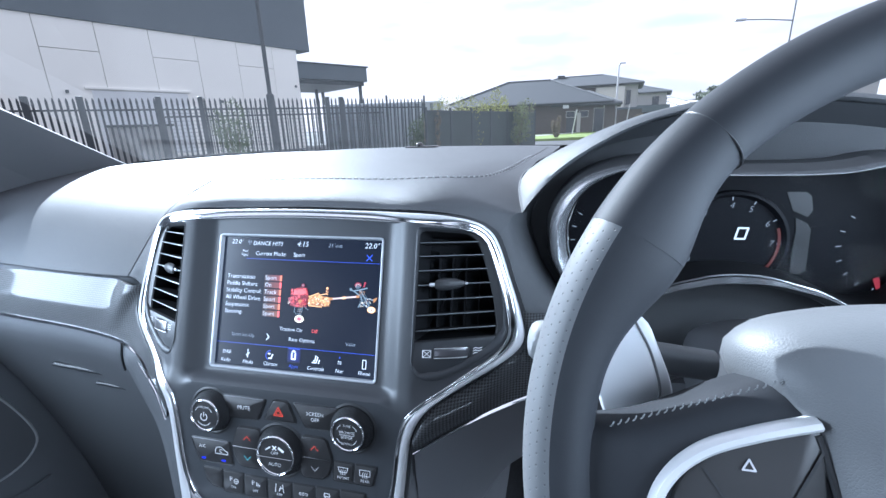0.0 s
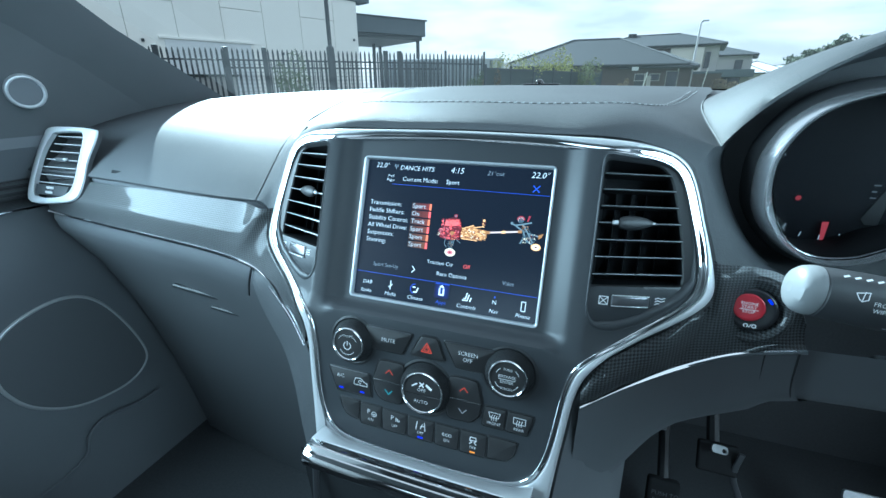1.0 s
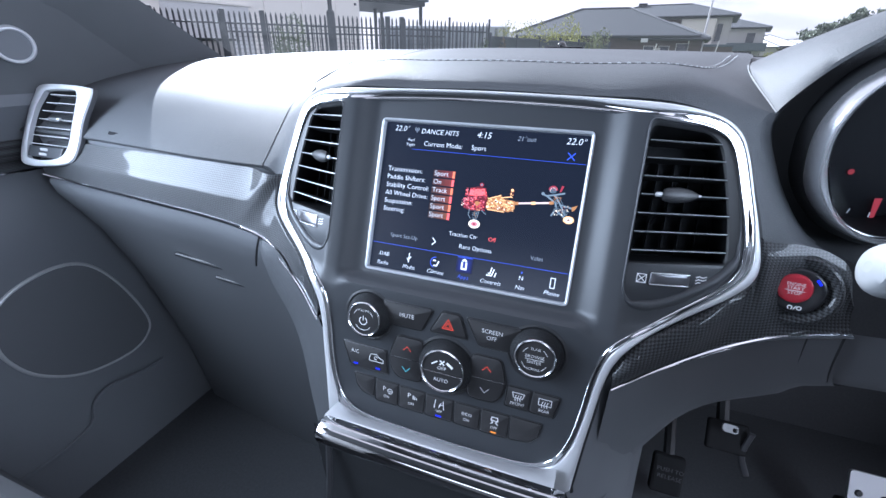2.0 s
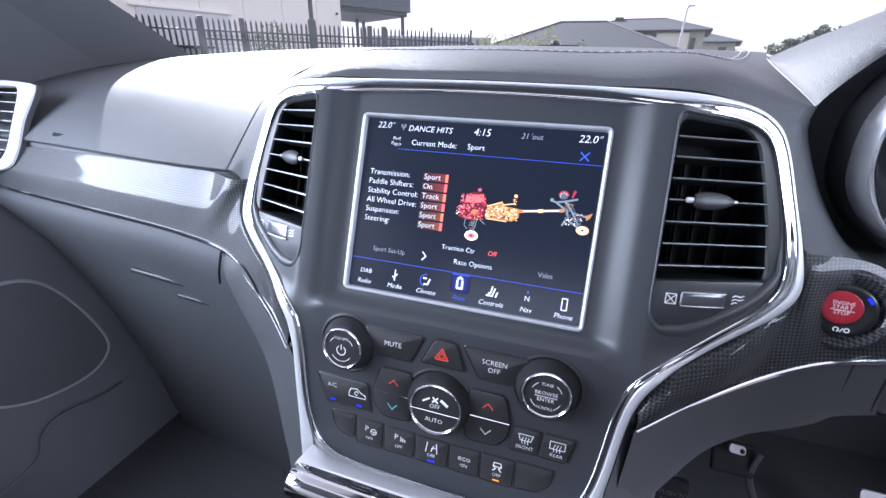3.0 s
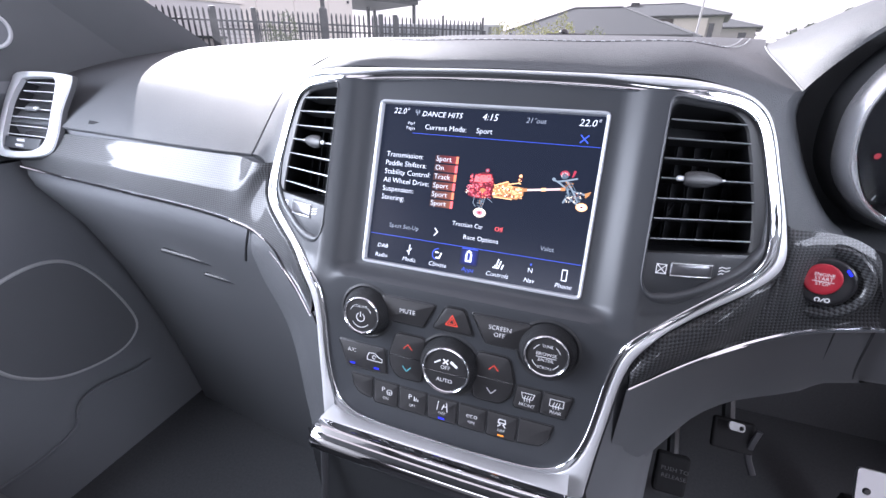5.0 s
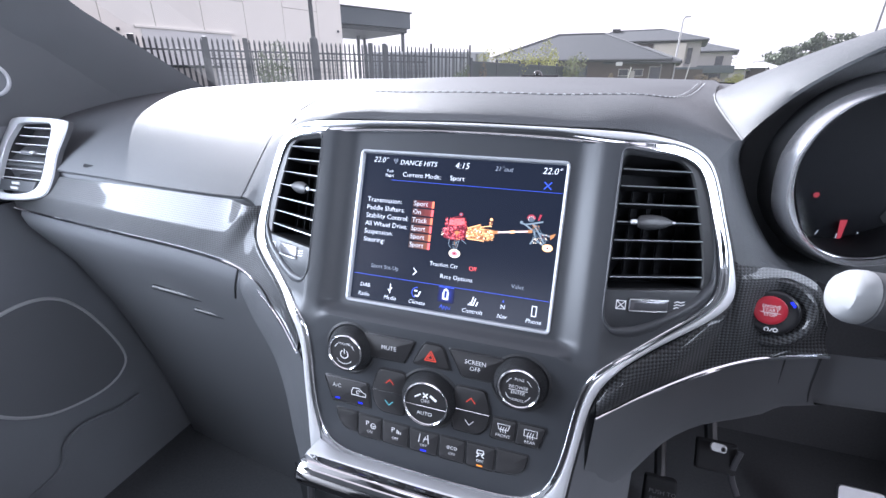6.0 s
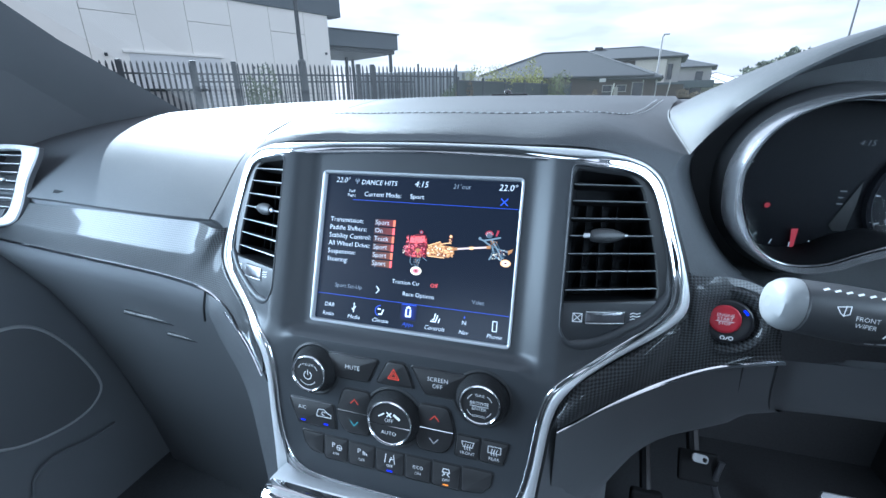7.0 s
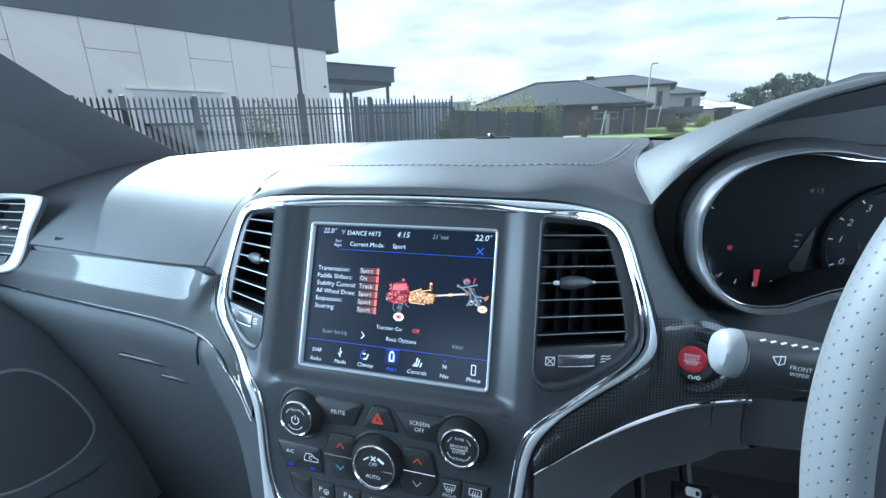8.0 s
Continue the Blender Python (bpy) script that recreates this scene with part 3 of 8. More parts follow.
for i, (a, b) in enumerate([("Transmission:", "Sport"), ("Paddle Shifters:", "On"), ("Stability Control:", "Track"), ("All Wheel Drive:", "Sport"), ("Suspension:", "Sport"), ("Steering:", "Sport")]):
    v = 92.8 - 7.15 * i
    for k in range(5):
        flat("tile", rect(-37 + 3.8 * k, v - 2.9, -33.2 + 3.8 * k, v + 2.9), material("tile_glow", (0, 0, 0), 0.4, emit=(0.34, 0.04 + 0.012 * i, 0.05), emit_strength=0.05 + 0.05 * k), display, 0.2)
    flat("tile_end", rect(-19.6, v - 2.9, -17.5, v + 2.9), TX_ORANGE if i % 2 == 0 else TX_RED, display, 0.25)
    glyph("letters", a, -80.8, v, 6.0, TX_WHITE, "LEFT")
    glyph("letters", b, -36.4, v, 5.9, TX_WHITE, "LEFT")
glyph("letters", "Traction Ctr", -3, 42.9, 4.9, TX_WHITE)
glyph("letters", "Off", 22.3, 42.9, 4.9, TX_RED)
glyph("letters", "Sport Set-Up", -57, 34, 5.0, TX_DIM)
lines("icon", [[(-29.6, 36.8), (-26.9, 33.9), (-29.6, 31)]], 0.8, TX_WHITE, display)
glyph("letters", "Race Options", 9.2, 33.3, 5.2, TX_WHITE)
glyph("letters", "Valet", 61, 33.4, 5.0, TX_DIM)
lines("rule", [[(-87, 25.4), (87, 25.4)]], 0.36, TX_BLUE, display)
for i in range(6):
    flat("tile", rounded(rect(-5.4 + 1.0 * i, 11.0 + 0.95 * i, 9.4 - 1.0 * i, 25.0 - 0.95 * i), 2.0, 3), glow_material("tile_blue", (0.03, 0.06, 0.5), 0.03 + 0.035 * i), display, 0.16 + 0.02 * i)
lines("rule", [[(-4.5, 24.4), (8.5, 24.4)]], 0.6, TX_BLUE, display)
glyph("letters", "DAB", -74.2, 15.8, 5.0, TX_WHITE, shear=IT)
lines("icon", [[(-49.5, 12), (-49.5, 20)], [(-51.3, 15), (-49.5, 13.4)], [(-47.7, 17), (-49.5, 15)]], 0.8, TX_WHITE, display)
lines("icon", [arc(-24.2, 16, 4.6, 90, 250, 12)], 0.6, TX_BLUE, display)
lines("icon", [[(-25.5, 13.2), (-22.8, 13.2), (-21.3, 17.2)], [(-26.4, 17.6), (-24.2, 17.6)]], 1.2, TX_WHITE, display)
lines("icon", [[(-0.2, 20), (-0.2, 14.6), (3.6, 14.6), (3.6, 20)], [(0.2, 21.5), (1.7, 22.6), (3.2, 21.5)]], 1.5, TX_WHITE, display)
lines("icon", [[(22.2, 13.2), (26.5, 13.2), (28, 18.6)], [(23.5, 14.8), (25, 14.8), (26, 19.8)], [(29, 12.8), (30, 16)]], 1.0, TX_WHITE, display)
glyph("letters", "N", 51, 15.4, 5.2, TX_WHITE)
lines("icon", [[(51, 20.6), (51, 19.6)]], 1.0, TX_BLUE, display)
lines("icon", [[(74.6, 12), (78, 12), (78, 20), (74.6, 20), (74.6, 12)]], 0.6, TX_WHITE, display)
for u, s, m in ((-74.6, "Radio", TX_WHITE), (-49, "Media", TX_WHITE), (-23.6, "Climate", TX_WHITE), (2, "Apps", TX_BLUE), (26, "Controls", TX_WHITE), (51, "Nav", TX_WHITE), (76.5, "Phone", TX_WHITE)):
    glyph("letters", s, u, 7.6, 5.0, m, shear=IT)


# the driveline drawing: engine, gearbox, shaft, axle and two hubs
DK_RED = glow_material("drawing_dark_red", (0.45, 0.04, 0.07), 0.4)
DK_TAN = glow_material("drawing_brown", (0.55, 0.24, 0.09), 0.4)
PALE = glow_material("drawing_pale", (0.95, 0.80, 0.62), 0.6)
PINK = glow_material("drawing_pink", (0.9, 0.22, 0.28), 0.42)
PALE_PINK = glow_material("drawing_pale_pink", (0.86, 0.62, 0.58), 0.5)
SLATE = glow_material("drawing_slate", (0.10, 0.14, 0.18), 0.35)
DEEP = glow_material("drawing_deep_red", (0.20, 0.015, 0.03), 0.3)


def ribs(name, u, v, w, h, nx, ny, mats, seed, fill=0.8, lean=0.12, lift=0.5):
    """Rows of small plates of several tones, like a drawn casting."""
    rng = random.Random(seed)
    bms = [bmesh.new() for _ in mats]
    for a in range(nx):
        for b in range(ny):
            if rng.random() > fill:
                continue
            x0 = u - w / 2 + w * (a + rng.uniform(-0.15, 0.1)) / nx
            y0 = v - h / 2 + h * (b + rng.uniform(-0.15, 0.1)) / ny - lean * (x0 - u)
            dx, dy = w / nx * rng.uniform(0.5, 1.25), h / ny * rng.uniform(0.4, 1.1)
            bm = bms[rng.randrange(len(mats))]
            z = lift + 0.006 * (a * ny + b)
            bm.faces.new([bm.verts.new(S(x, y, z)) for x, y in ((x0, y0), (x0 + dx, y0 - lean * dx), (x0 + dx, y0 + dy - lean * dx), (x0, y0 + dy))])
    for bm, m in zip(bms, mats):
        tagged(part(name, bm, m, display, smooth=False, recalc=False), kind="stuff")


def disc(u, v, r, k=1.0, n=12, lean=0.0):
    return [(u + r * math.cos(2 * math.pi * j / n), v + k * r * math.sin(2 * math.pi * j / n) - lean * r * math.cos(2 * math.pi * j / n)) for j in range(n)]


flat("engine_drawing", [(-6.0, 66.5), (-6.6, 72), (-3.5, 78), (-2.8, 83), (4, 85.6), (11.2, 85), (13.2, 79), (13.8, 69), (8, 65.5), (0, 65)], DEEP, display, 0.3)
ribs("engine_drawing", 3.6, 74.5, 19, 17, 15, 14, [DK_RED, TX_RED, DK_RED, DEEP, PINK], 3, 0.78)
flat("engine_drawing", [(-2.2, 77.5), (-1.6, 82.6), (10.6, 84.2), (12.0, 79.2), (5, 77.6)], TX_RED, display, 1.9)
ribs("engine_drawing", 4.6, 81.2, 12.5, 6.0, 12, 5, [PINK, TX_RED, DK_RED], 31, 0.55, 0.0, 2.0)
ribs("engine_drawing", -5.0, 71.5, 5.0, 6.5, 5, 6, [PINK, DK_RED, PALE], 32, 0.6, 0.0, 2.2)
flat("engine_drawing", disc(7.4, 87.2, 1.7, 0.9), DK_RED, display, 1.6)
flat("engine_drawing", disc(7.4, 87.2, 0.9, 0.9), TX_STEEL, display, 1.7)
flat("engine_drawing", disc(6.0, 71.5, 2.2, 0.8), DK_TAN, display, 2.6)
ribs("engine_drawing", 7.6, 68.5, 6, 5.0, 7, 6, [TX_TAN, DK_RED, DEEP], 33, 0.65, 0.0, 2.7)
flat("gearbox_drawing", [(13.4, 68.0), (14.0, 76.8), (18.5, 78.6), (24.6, 80.4), (27.5, 77.6), (36.6, 77.0), (37.2, 71), (32.6, 67.6), (24, 68.2), (16, 67)], DK_TAN, display, 0.32)
ribs("gearbox_drawing", 25, 73.2, 23, 8.6, 17, 8, [TX_TAN, DK_TAN, TX_TAN, DEEP, PALE], 5, 0.72, 0.02)
lines("gearbox_drawing", [[(14.5, 76.4), (24.6, 80.4)], [(15, 67.6), (29, 67.2)], [(25, 78.4), (33.6, 80.2)]], 0.7, TX_TAN, display, 1.6)
ribs("gearbox_drawing", 33.2, 83, 3.2, 7.0, 4, 7, [TX_TAN, DK_TAN, DEEP], 6, 0.7)
flat("gearbox_drawing", disc(33.4, 85.6, 1.2), TX_TAN, display, 1.2)
lines("shaft_drawing", [[(37, 75.4), (66, 79.3)]], 1.4, PALE_PINK, display, 0.5)
lines("shaft_drawing", [[(50.5, 77.2), (52.5, 77.5)]], 2.4, TX_TAN, display, 0.55)
lines("shaft_drawing", [[(37, 75.4), (39, 75.7)], [(64.5, 79.1), (66.5, 79.4)]], 2.4, DK_TAN, display, 0.55)
lines("axle_drawing", [[(57.4, 85.6), (61, 84.4), (67.3, 85.8), (72.6, 78.4), (81.4, 76.8)], [(61, 84.4), (68.6, 79.5), (70.8, 73.0), (77.0, 69.2)], [(67.3, 85.8), (74.5, 87.8)], [(72.6, 78.4), (77.2, 71.0)], [(68.4, 72.6), (66.8, 69.4)]], 1.3, TX_STEEL, display, 0.45)
lines("axle_drawing", [[(70.8, 84.6), (77.8, 74.0)], [(69, 76.2), (80, 73.6)]], 0.6, SLATE, display, 0.5)
ribs("axle_drawing", 73.6, 74.0, 11, 7.5, 12, 9, [TX_STEEL, SLATE, SLATE, DEEP, PALE], 7, 0.6, -0.1)
ribs("axle_drawing", 69.6, 82.0, 6, 5.5, 8, 7, [SLATE, DK_TAN, TX_STEEL], 81, 0.6)
flat("axle_drawing", disc(65.4, 89.2, 2.9, 0.86), SLATE, display, 1.1)
lines("axle_drawing", [arc(65.4, 89.2, 3.0, 10, 170, 8)], 1.2, DK_RED, display, 1.15)
lines("axle_drawing", [arc(65.4, 89.0, 2.2, 20, 200, 8)], 0.5, PALE_PINK, display, 1.18)
ribs("axle_drawing", 65.4, 89.4, 4.2, 4.2, 5, 5, [TX_STEEL, DK_RED, SLATE], 8, 0.75, 0.0, 1.2)
flat("axle_drawing", [(70.4, 88.4), (71.6, 93.6), (73.4, 93.2), (71.8, 88.6)], DK_RED, display, 0.6)
flat("axle_drawing", [(81.2, 77.6), (85.6, 79.6), (84.4, 76.4), (82.0, 74.2)], DK_TAN, display, 0.6)
flat("axle_drawing", disc(58.0, 85.8, 1.3), TX_STEEL, display, 0.9)
ribs("strut_drawing", 4.8, 61.6, 4.6, 8.5, 6, 9, [TX_STEEL, SLATE, DK_TAN, SLATE], 9, 0.7, 0.0)
lines("strut_drawing", [[(-0.6, 66), (-1.0, 61), (1.4, 58.4)], [(7, 60), (8, 66)], [(10, 66), (14, 63.4)]], 0.5, TX_STEEL, display, 0.45)
for u, v, m, c in ((5.5, 54, PALE, PINK), (80.5, 67.5, TX_TAN, PALE)):
    for r0, mm_, h in ((5.0 if u < 40 else 4.2, m, 1.5), (2.9, c, 1.55), (1.1, DEEP, 1.6)):
        flat("hub_drawing", [(u + r0 * math.cos(a * 0.3927), v + 0.72 * r0 * math.sin(a * 0.3927)) for a in range(16)], mm_, display, h)


# ---------- air vents in the stack ----------
def vent_right_edge(v):
    pts = [(147, 180), (138, 188), (113, 195), (81, 203), (52, 206), (44, 201)]
    for (v0, u0), (v1, u1) in zip(pts, pts[1:]):
        if v0 >= v >= v1:
            return u0 + (u1 - u0) * (v0 - v) / (v0 - v1)
    return 180


def stack_vent(s):
    """An air vent; s is 1 or -1 for its side."""
    def P(u, v, h):
        return F(s * u, v, h)
    t = thing("air_vent", "black air vent with lightened slat edges in the centre stack", "air vent", "centre stack air vents")
    edge_ = rounded([(125.2, 146.8), (178, 146.8), (188, 138), (195, 113), (203, 81), (206, 55), (204.5, 50.5), (125.5, 42.5)], [5, 7, 6, 6, 6, 4, 2, 2], 5)
    open_ = rounded([(127.0, 143.0), (168, 143.5), (178, 136), (185.5, 113), (193.5, 81), (197, 57), (196, 50.5), (127.0, 43.5)], [6, 9, 8, 6, 6, 4, 2, 2], 5)
    # sunk gutter round the slats, then the dark throat
    gut = []
    for f, h in ((0.0, 0.2), (0.12, -0.2), (0.45, -1.4), (0.85, -2.6), (1.0, -4.2)):
        gut.append([P(p.x + (q.x - p.x) * f, p.y + (q.y - p.y) * f, h) for p, q in zip(edge_, open_)])
    part("gutter", loft(gut, False, True), BLACK, t, "dark sunk gutter round the slats")
    shell = bmesh.new()
    rows = [[P(x, y, -4.2) for x, y in open_], [P(x, y, -16) for x, y in shrink(open_, 1.0)], [P(x, y, -34) for x, y in shrink(open_, 3)]]
    loft(rows, False, True, shell)
    shell.faces.new([shell.verts.new(P(x, y, -34)) for x, y in shrink(open_, 3)])
    part("shell", shell, VANE, t)
    # lower plate with the thumbwheel
    plate = rounded([(126, 43), (203.5, 51), (204, 47), (198, 40), (189, 32.5), (165, 17.5), (147, 10.6), (132, 11.5), (126, 22)], 3, 3)
    if s < 0:
        plate = plate[::-1]
    part("plate", slab(plate, lambda x, y, h: P(x, y, h - 1.2), 4, 1.0), PANEL, t)
    # rolled edge, broad along the low outer side
    rim = []
    for d, h in ((-2.2, -0.6), (-1.2, 0.7), (0.4, 1.5), (2.0, 1.7), (3.6, 1.3), (5.0, 0.3), (6.0, -0.8), (6.5, -2.0)):
        ring_ = []
        for (x, y), (xo, yo) in zip(shrink(VENT_R, d), VENT_R):
            k = 0.2 + 0.8 * smooth01(64, 46, yo) * smooth01(125, 142, xo)
            ring_.append(P(xo + (x - xo) * k, yo + (y - yo) * k, h * (0.35 + 0.65 * k)))
        rim.append(ring_)
    part("rim", loft(rim, False, True), PANEL, t, "rolled edge of the vent")
    # slats
    rise = 0.8 if s > 0 else 2.6
    for v in [q + rise for q in (131.0, 118.6, 105.4, 92.2, 78.6, 65.0, 51.2)]:
        u0, u1 = 127.8, vent_right_edge(v) - 10.0
        row_f, row_b = [], []
        for i in range(9):
            u = u0 + (u1 - u0) * i / 8
            w = v + 0.10 * (u - 127)
            row_f.append((P(u, w - 0.8, -3.2), P(u, w + 0.8, -3.2)))
            row_b.append((P(u, w - 1.0, -22), P(u, w + 0.6, -22)))
        rows = [[f[0], f[1], b[1], b[0]] for f, b in zip(row_f, row_b)]
        sl = part("slat", loft(rows, False, True), VANE, t)
        # light on the edge built as a paler bar, palest on the left vent
        edge = [P(u0 + (u1 - u0) * i / 8, v + 0.10 * (u1 - u0) * i / 8 + 0.1, -2.9) for i in range(9)]
        part("slat_glint", tube(edge, 0.0005 if s > 0 else [0.0003 + 0.00005 * i for i in range(9)][::-1], 6), SLAT_GLINT if s > 0 else SILVER_PAINT, sl, "slat edge lightened like a glint")
    for u in (140, 152, 164, 177):
        rows = [[P(u - 0.35, v, -25), P(u + 0.35, v, -25), P(u + 0.35, v, -33), P(u - 0.35, v, -33)] for v in (52, 80, 110, 126)]
        part("vane", loft(rows, False, True), VANE, t)
    # tab on the middle slat: blunt inner end with a bright tip, pointed outer end
    body = [(142.4, 2.6), (143.0, 4.0), (145.0, 5.0), (149, 5.6), (154, 5.6), (159, 5.0), (163, 3.9), (166.5, 2.3), (169, 1.0)]
    rings = []
    for u, r in body:
        c = 92.3 + rise + 0.10 * (u - 127)
        rings.append([P(u, c + r * math.cos(6.2832 * k / 16), -1.6 + 0.62 * r * math.sin(6.2832 * k / 16)) for k in range(16)])
    bm = loft(rings, False, True)
    bm.faces.new([bm.verts.new(p) for p in rings[0]])
    tab = part("tab", bm, BLACK, t)
    for u0, u1, r in ((137.4, 142.6, 1.8), (167.6, 170.2, 1.0)):
        tip = []
        for f, k in ((0.0, 0.5), (0.12, 0.9), (0.3, 1.0), (0.8, 1.0), (1.0, 0.9)):
            u = u0 + (u1 - u0) * f
            tip.append([P(u, 92.3 + rise + 0.10 * (u - 127) + r * k * math.cos(6.2832 * j / 10), -1.4 + 0.8 * r * k * math.sin(6.2832 * j / 10)) for j in range(10)])
        bm = loft(tip, False, True)
        for ring_ in (tip[0], tip[-1]):
            bm.faces.new([bm.verts.new(p) for p in ring_])
        part("tab_tip", bm, SILVER_PAINT, tab, "bright metal tip")
    # thumbwheel: a ribbed barrel in a dark slot
    cu, cv, lu, lv = (158.5, 33.9, 14.6, 4.7) if s > 0 else (161, 36.4, 15.2, 5.8)
    tilt = 0.06
    slot = rounded([(cu - lu - 1.3, cv - lv - 0.8 - tilt * lu), (cu + lu + 1.3, cv - lv - 0.8 + tilt * lu), (cu + lu + 1.3, cv + lv + 0.8 + tilt * lu), (cu - lu - 1.3, cv + lv + 0.8 - tilt * lu)], 2.2, 3)
    if s < 0:
        slot = slot[::-1]
    part("slot", slab(slot, lambda x, y, h: P(x, y, h - 0.9), 2.0, 0.3), BLACK, t)
    rows = []
    for i in range(29):
        f = -1 + 2 * i / 28
        hump = 3.4 * math.sqrt(max(0.0, 1 - f * f)) + (0.22 if i % 2 else 0.0)
        rows.append([P(cu + lu * f, cv + tilt * lu * f + lv * g, -1.0 + hump * k) for g, k in ((-1, 0.0), (-0.98, 0.72), (-0.82, 0.94), (-0.4, 1.0), (0.4, 1.0), (0.82, 0.94), (0.98, 0.72), (1, 0.0)) for g in [g * (1 - 0.22 * abs(f) ** 5)]])
    tw = part("thumbwheel", loft(rows), DARK_METAL, t, "ribbed dark metal thumbwheel")
    for g in (-0.9, 0.9):
        part("thumbwheel_edge", tube([P(cu + lu * f, cv + tilt * lu * f + lv * g, -0.75 + 3.4 * 0.92 * math.sqrt(max(0.0, 1 - f * f))) for f in [-0.96 + 1.92 * i / 16 for i in range(17)]], 0.0004, 6), SATIN, tw, "bright thumbwheel edge")
    put = lambda x, y, h: F(x, y, h)
    bx, wx, by, wy = (135, 177.5, 29.4, 33.4) if s > 0 else (-191.5, -144.5, 35.6, 33.0)
    lines("icon", [[(bx, by), (bx + 6.6, by), (bx + 6.6, by + 6.2), (bx, by + 6.2), (bx, by)], [(bx, by), (bx + 6.6, by + 6.2)], [(bx, by + 6.2), (bx + 6.6, by)]], 0.6, LABEL, t, -0.7, put)
    lines("icon", [[(wx, wy + d), (wx + 2, wy + 1.0 + d), (wx + 5, wy + 0.4 + d), (wx + 7.5, wy + 1.4 + d)] for d in (0, 2.2, 4.4)], 0.7, LABEL, t, -0.7, put)
    return t


stack_vent(1)
stack_vent(-1)


# ---------- control panel under the screen ----------
panel = thing("control_panel", "black climate and audio control panel with knobs and buttons", "control panel")


def key(name, outline, raise_=1.6, bevel=1.0, mat=None, r=2.0):
    o = rounded(outline, r, 3)
    n = len(o)
    area = sum(o[i][0] * o[(i + 1) % n][1] - o[(i + 1) % n][0] * o[i][1] for i in range(n))
    if area < 0:
        o = o[::-1]
    k = part(name, slab(o, lambda x, y, h: F(x, y, h + raise_), raise_ + 1.5, bevel), mat or KEYCAP, panel)
    part("gap", tube([F(x, y, 0.15) for x, y in shrink(o, -0.7)], 0.0006, 5, True), BLACK, k)
    return k


KEYCAP = material("key_black", (0.026, 0.0255, 0.0265), 0.40, rough_vary=0.06, vary_scale=30, bump=0.05, bump_scale=2500, distance=0.0003)


def mark(k, text, u, v, size, mat=None, h=1.75, **kw):
    return glyph("letters", text, u, v, size, mat or LABEL, parent=k, lift=h, place=F, **kw)


def icon(k, pls, w=0.6, mat=None, h=1.75):
    return lines("icon", pls, w * 0.78, mat or LABEL, k, h, F)


k = key("mute_button", [(-62, -22.5), (-15, -22.5), (-24, -43), (-60, -43)])
mark(k, "MUTE", -38.5, -32.6, 5.4)
# highlight along the key's top edge, built as a thin metal bar
part("key_glint", tube([F(-58 + 41 * i / 6, -22.4, 1.5) for i in range(7)], 0.0004, 5), DARK_METAL, k)
k = key("hazard_button", [(-6.5, -21.5), (8.5, -21.5), (17, -41.5), (-16.5, -41.5)], 2.2, 1.4, r=3)
for r0, w in ((5.6, 0.9), (2.9, 0.7)):
    icon(k, [[(-0.6 + r0 * math.cos(radians(a)), -33 + r0 * math.sin(radians(a))) for a in (90, 210, 330, 90)]], w, LABEL_RED, 2.35)
k = key("screen_off_button", [(14.5, -22.5), (60, -22.5), (57, -44), (27, -44)])
mark(k, "SCREEN", 37, -30.2, 5.0)
mark(k, "OFF", 37, -35.6, 5.0)
part("key_glint", tube([F(17 + 41 * i / 6, -22.4, 1.5) for i in range(7)], 0.0004, 5), DARK_METAL, k)
k = key("air_button", [(-101, -70), (-57, -70), (-54, -93), (-92, -93)], 1.2)
mark(k, "A/C", -88, -77.5, 5.0, h=1.35)
icon(k, [[(-73, -80), (-71.5, -76.5), (-66, -76), (-62.5, -79), (-59, -80.2), (-59, -83), (-73, -83), (-73, -80)], arc(-66.5, -79.8, 1.6, 20, 300, 8)], 0.7, None, 1.35)
for u in (-87, -64):
    flat("led", rect(u - 2.2, -90.2, u + 2.2, -88.9), LED_BLUE, k, 1.4, F)
part("key_glint", tube([F(-100 + 41 * i / 6, -70, 1.1) for i in range(7)], 0.0004, 5), DARK_METAL, k)
for s in (-1, 1):
    k = key("temperature_rocker", [(s * 47, -52), (s * 22, -52), (s * 20, -73), (s * 22, -92), (s * 44, -92), (s * 51, -84), (s * 53, -72)], 2.0, 1.2, r=4.5)
    part("bar", tube([F(s * (24 + 28 * i / 6), -72.2, 2.1) for i in range(7)], 0.00038, 6), DIMMED_CHROME, k, "thin chrome bar")
    icon(k, [[(s * 36 - 3.6, -64.5), (s * 36, -60.5), (s * 36 + 3.6, -64.5)]], 0.7, LABEL_RED, 2.15)
    icon(k, [[(s * 36 - 3.6, -80.5), (s * 36, -84.5), (s * 36 + 3.6, -80.5)]], 0.9, LABEL_TEAL if s < 0 else LABEL_GREY, 2.15)
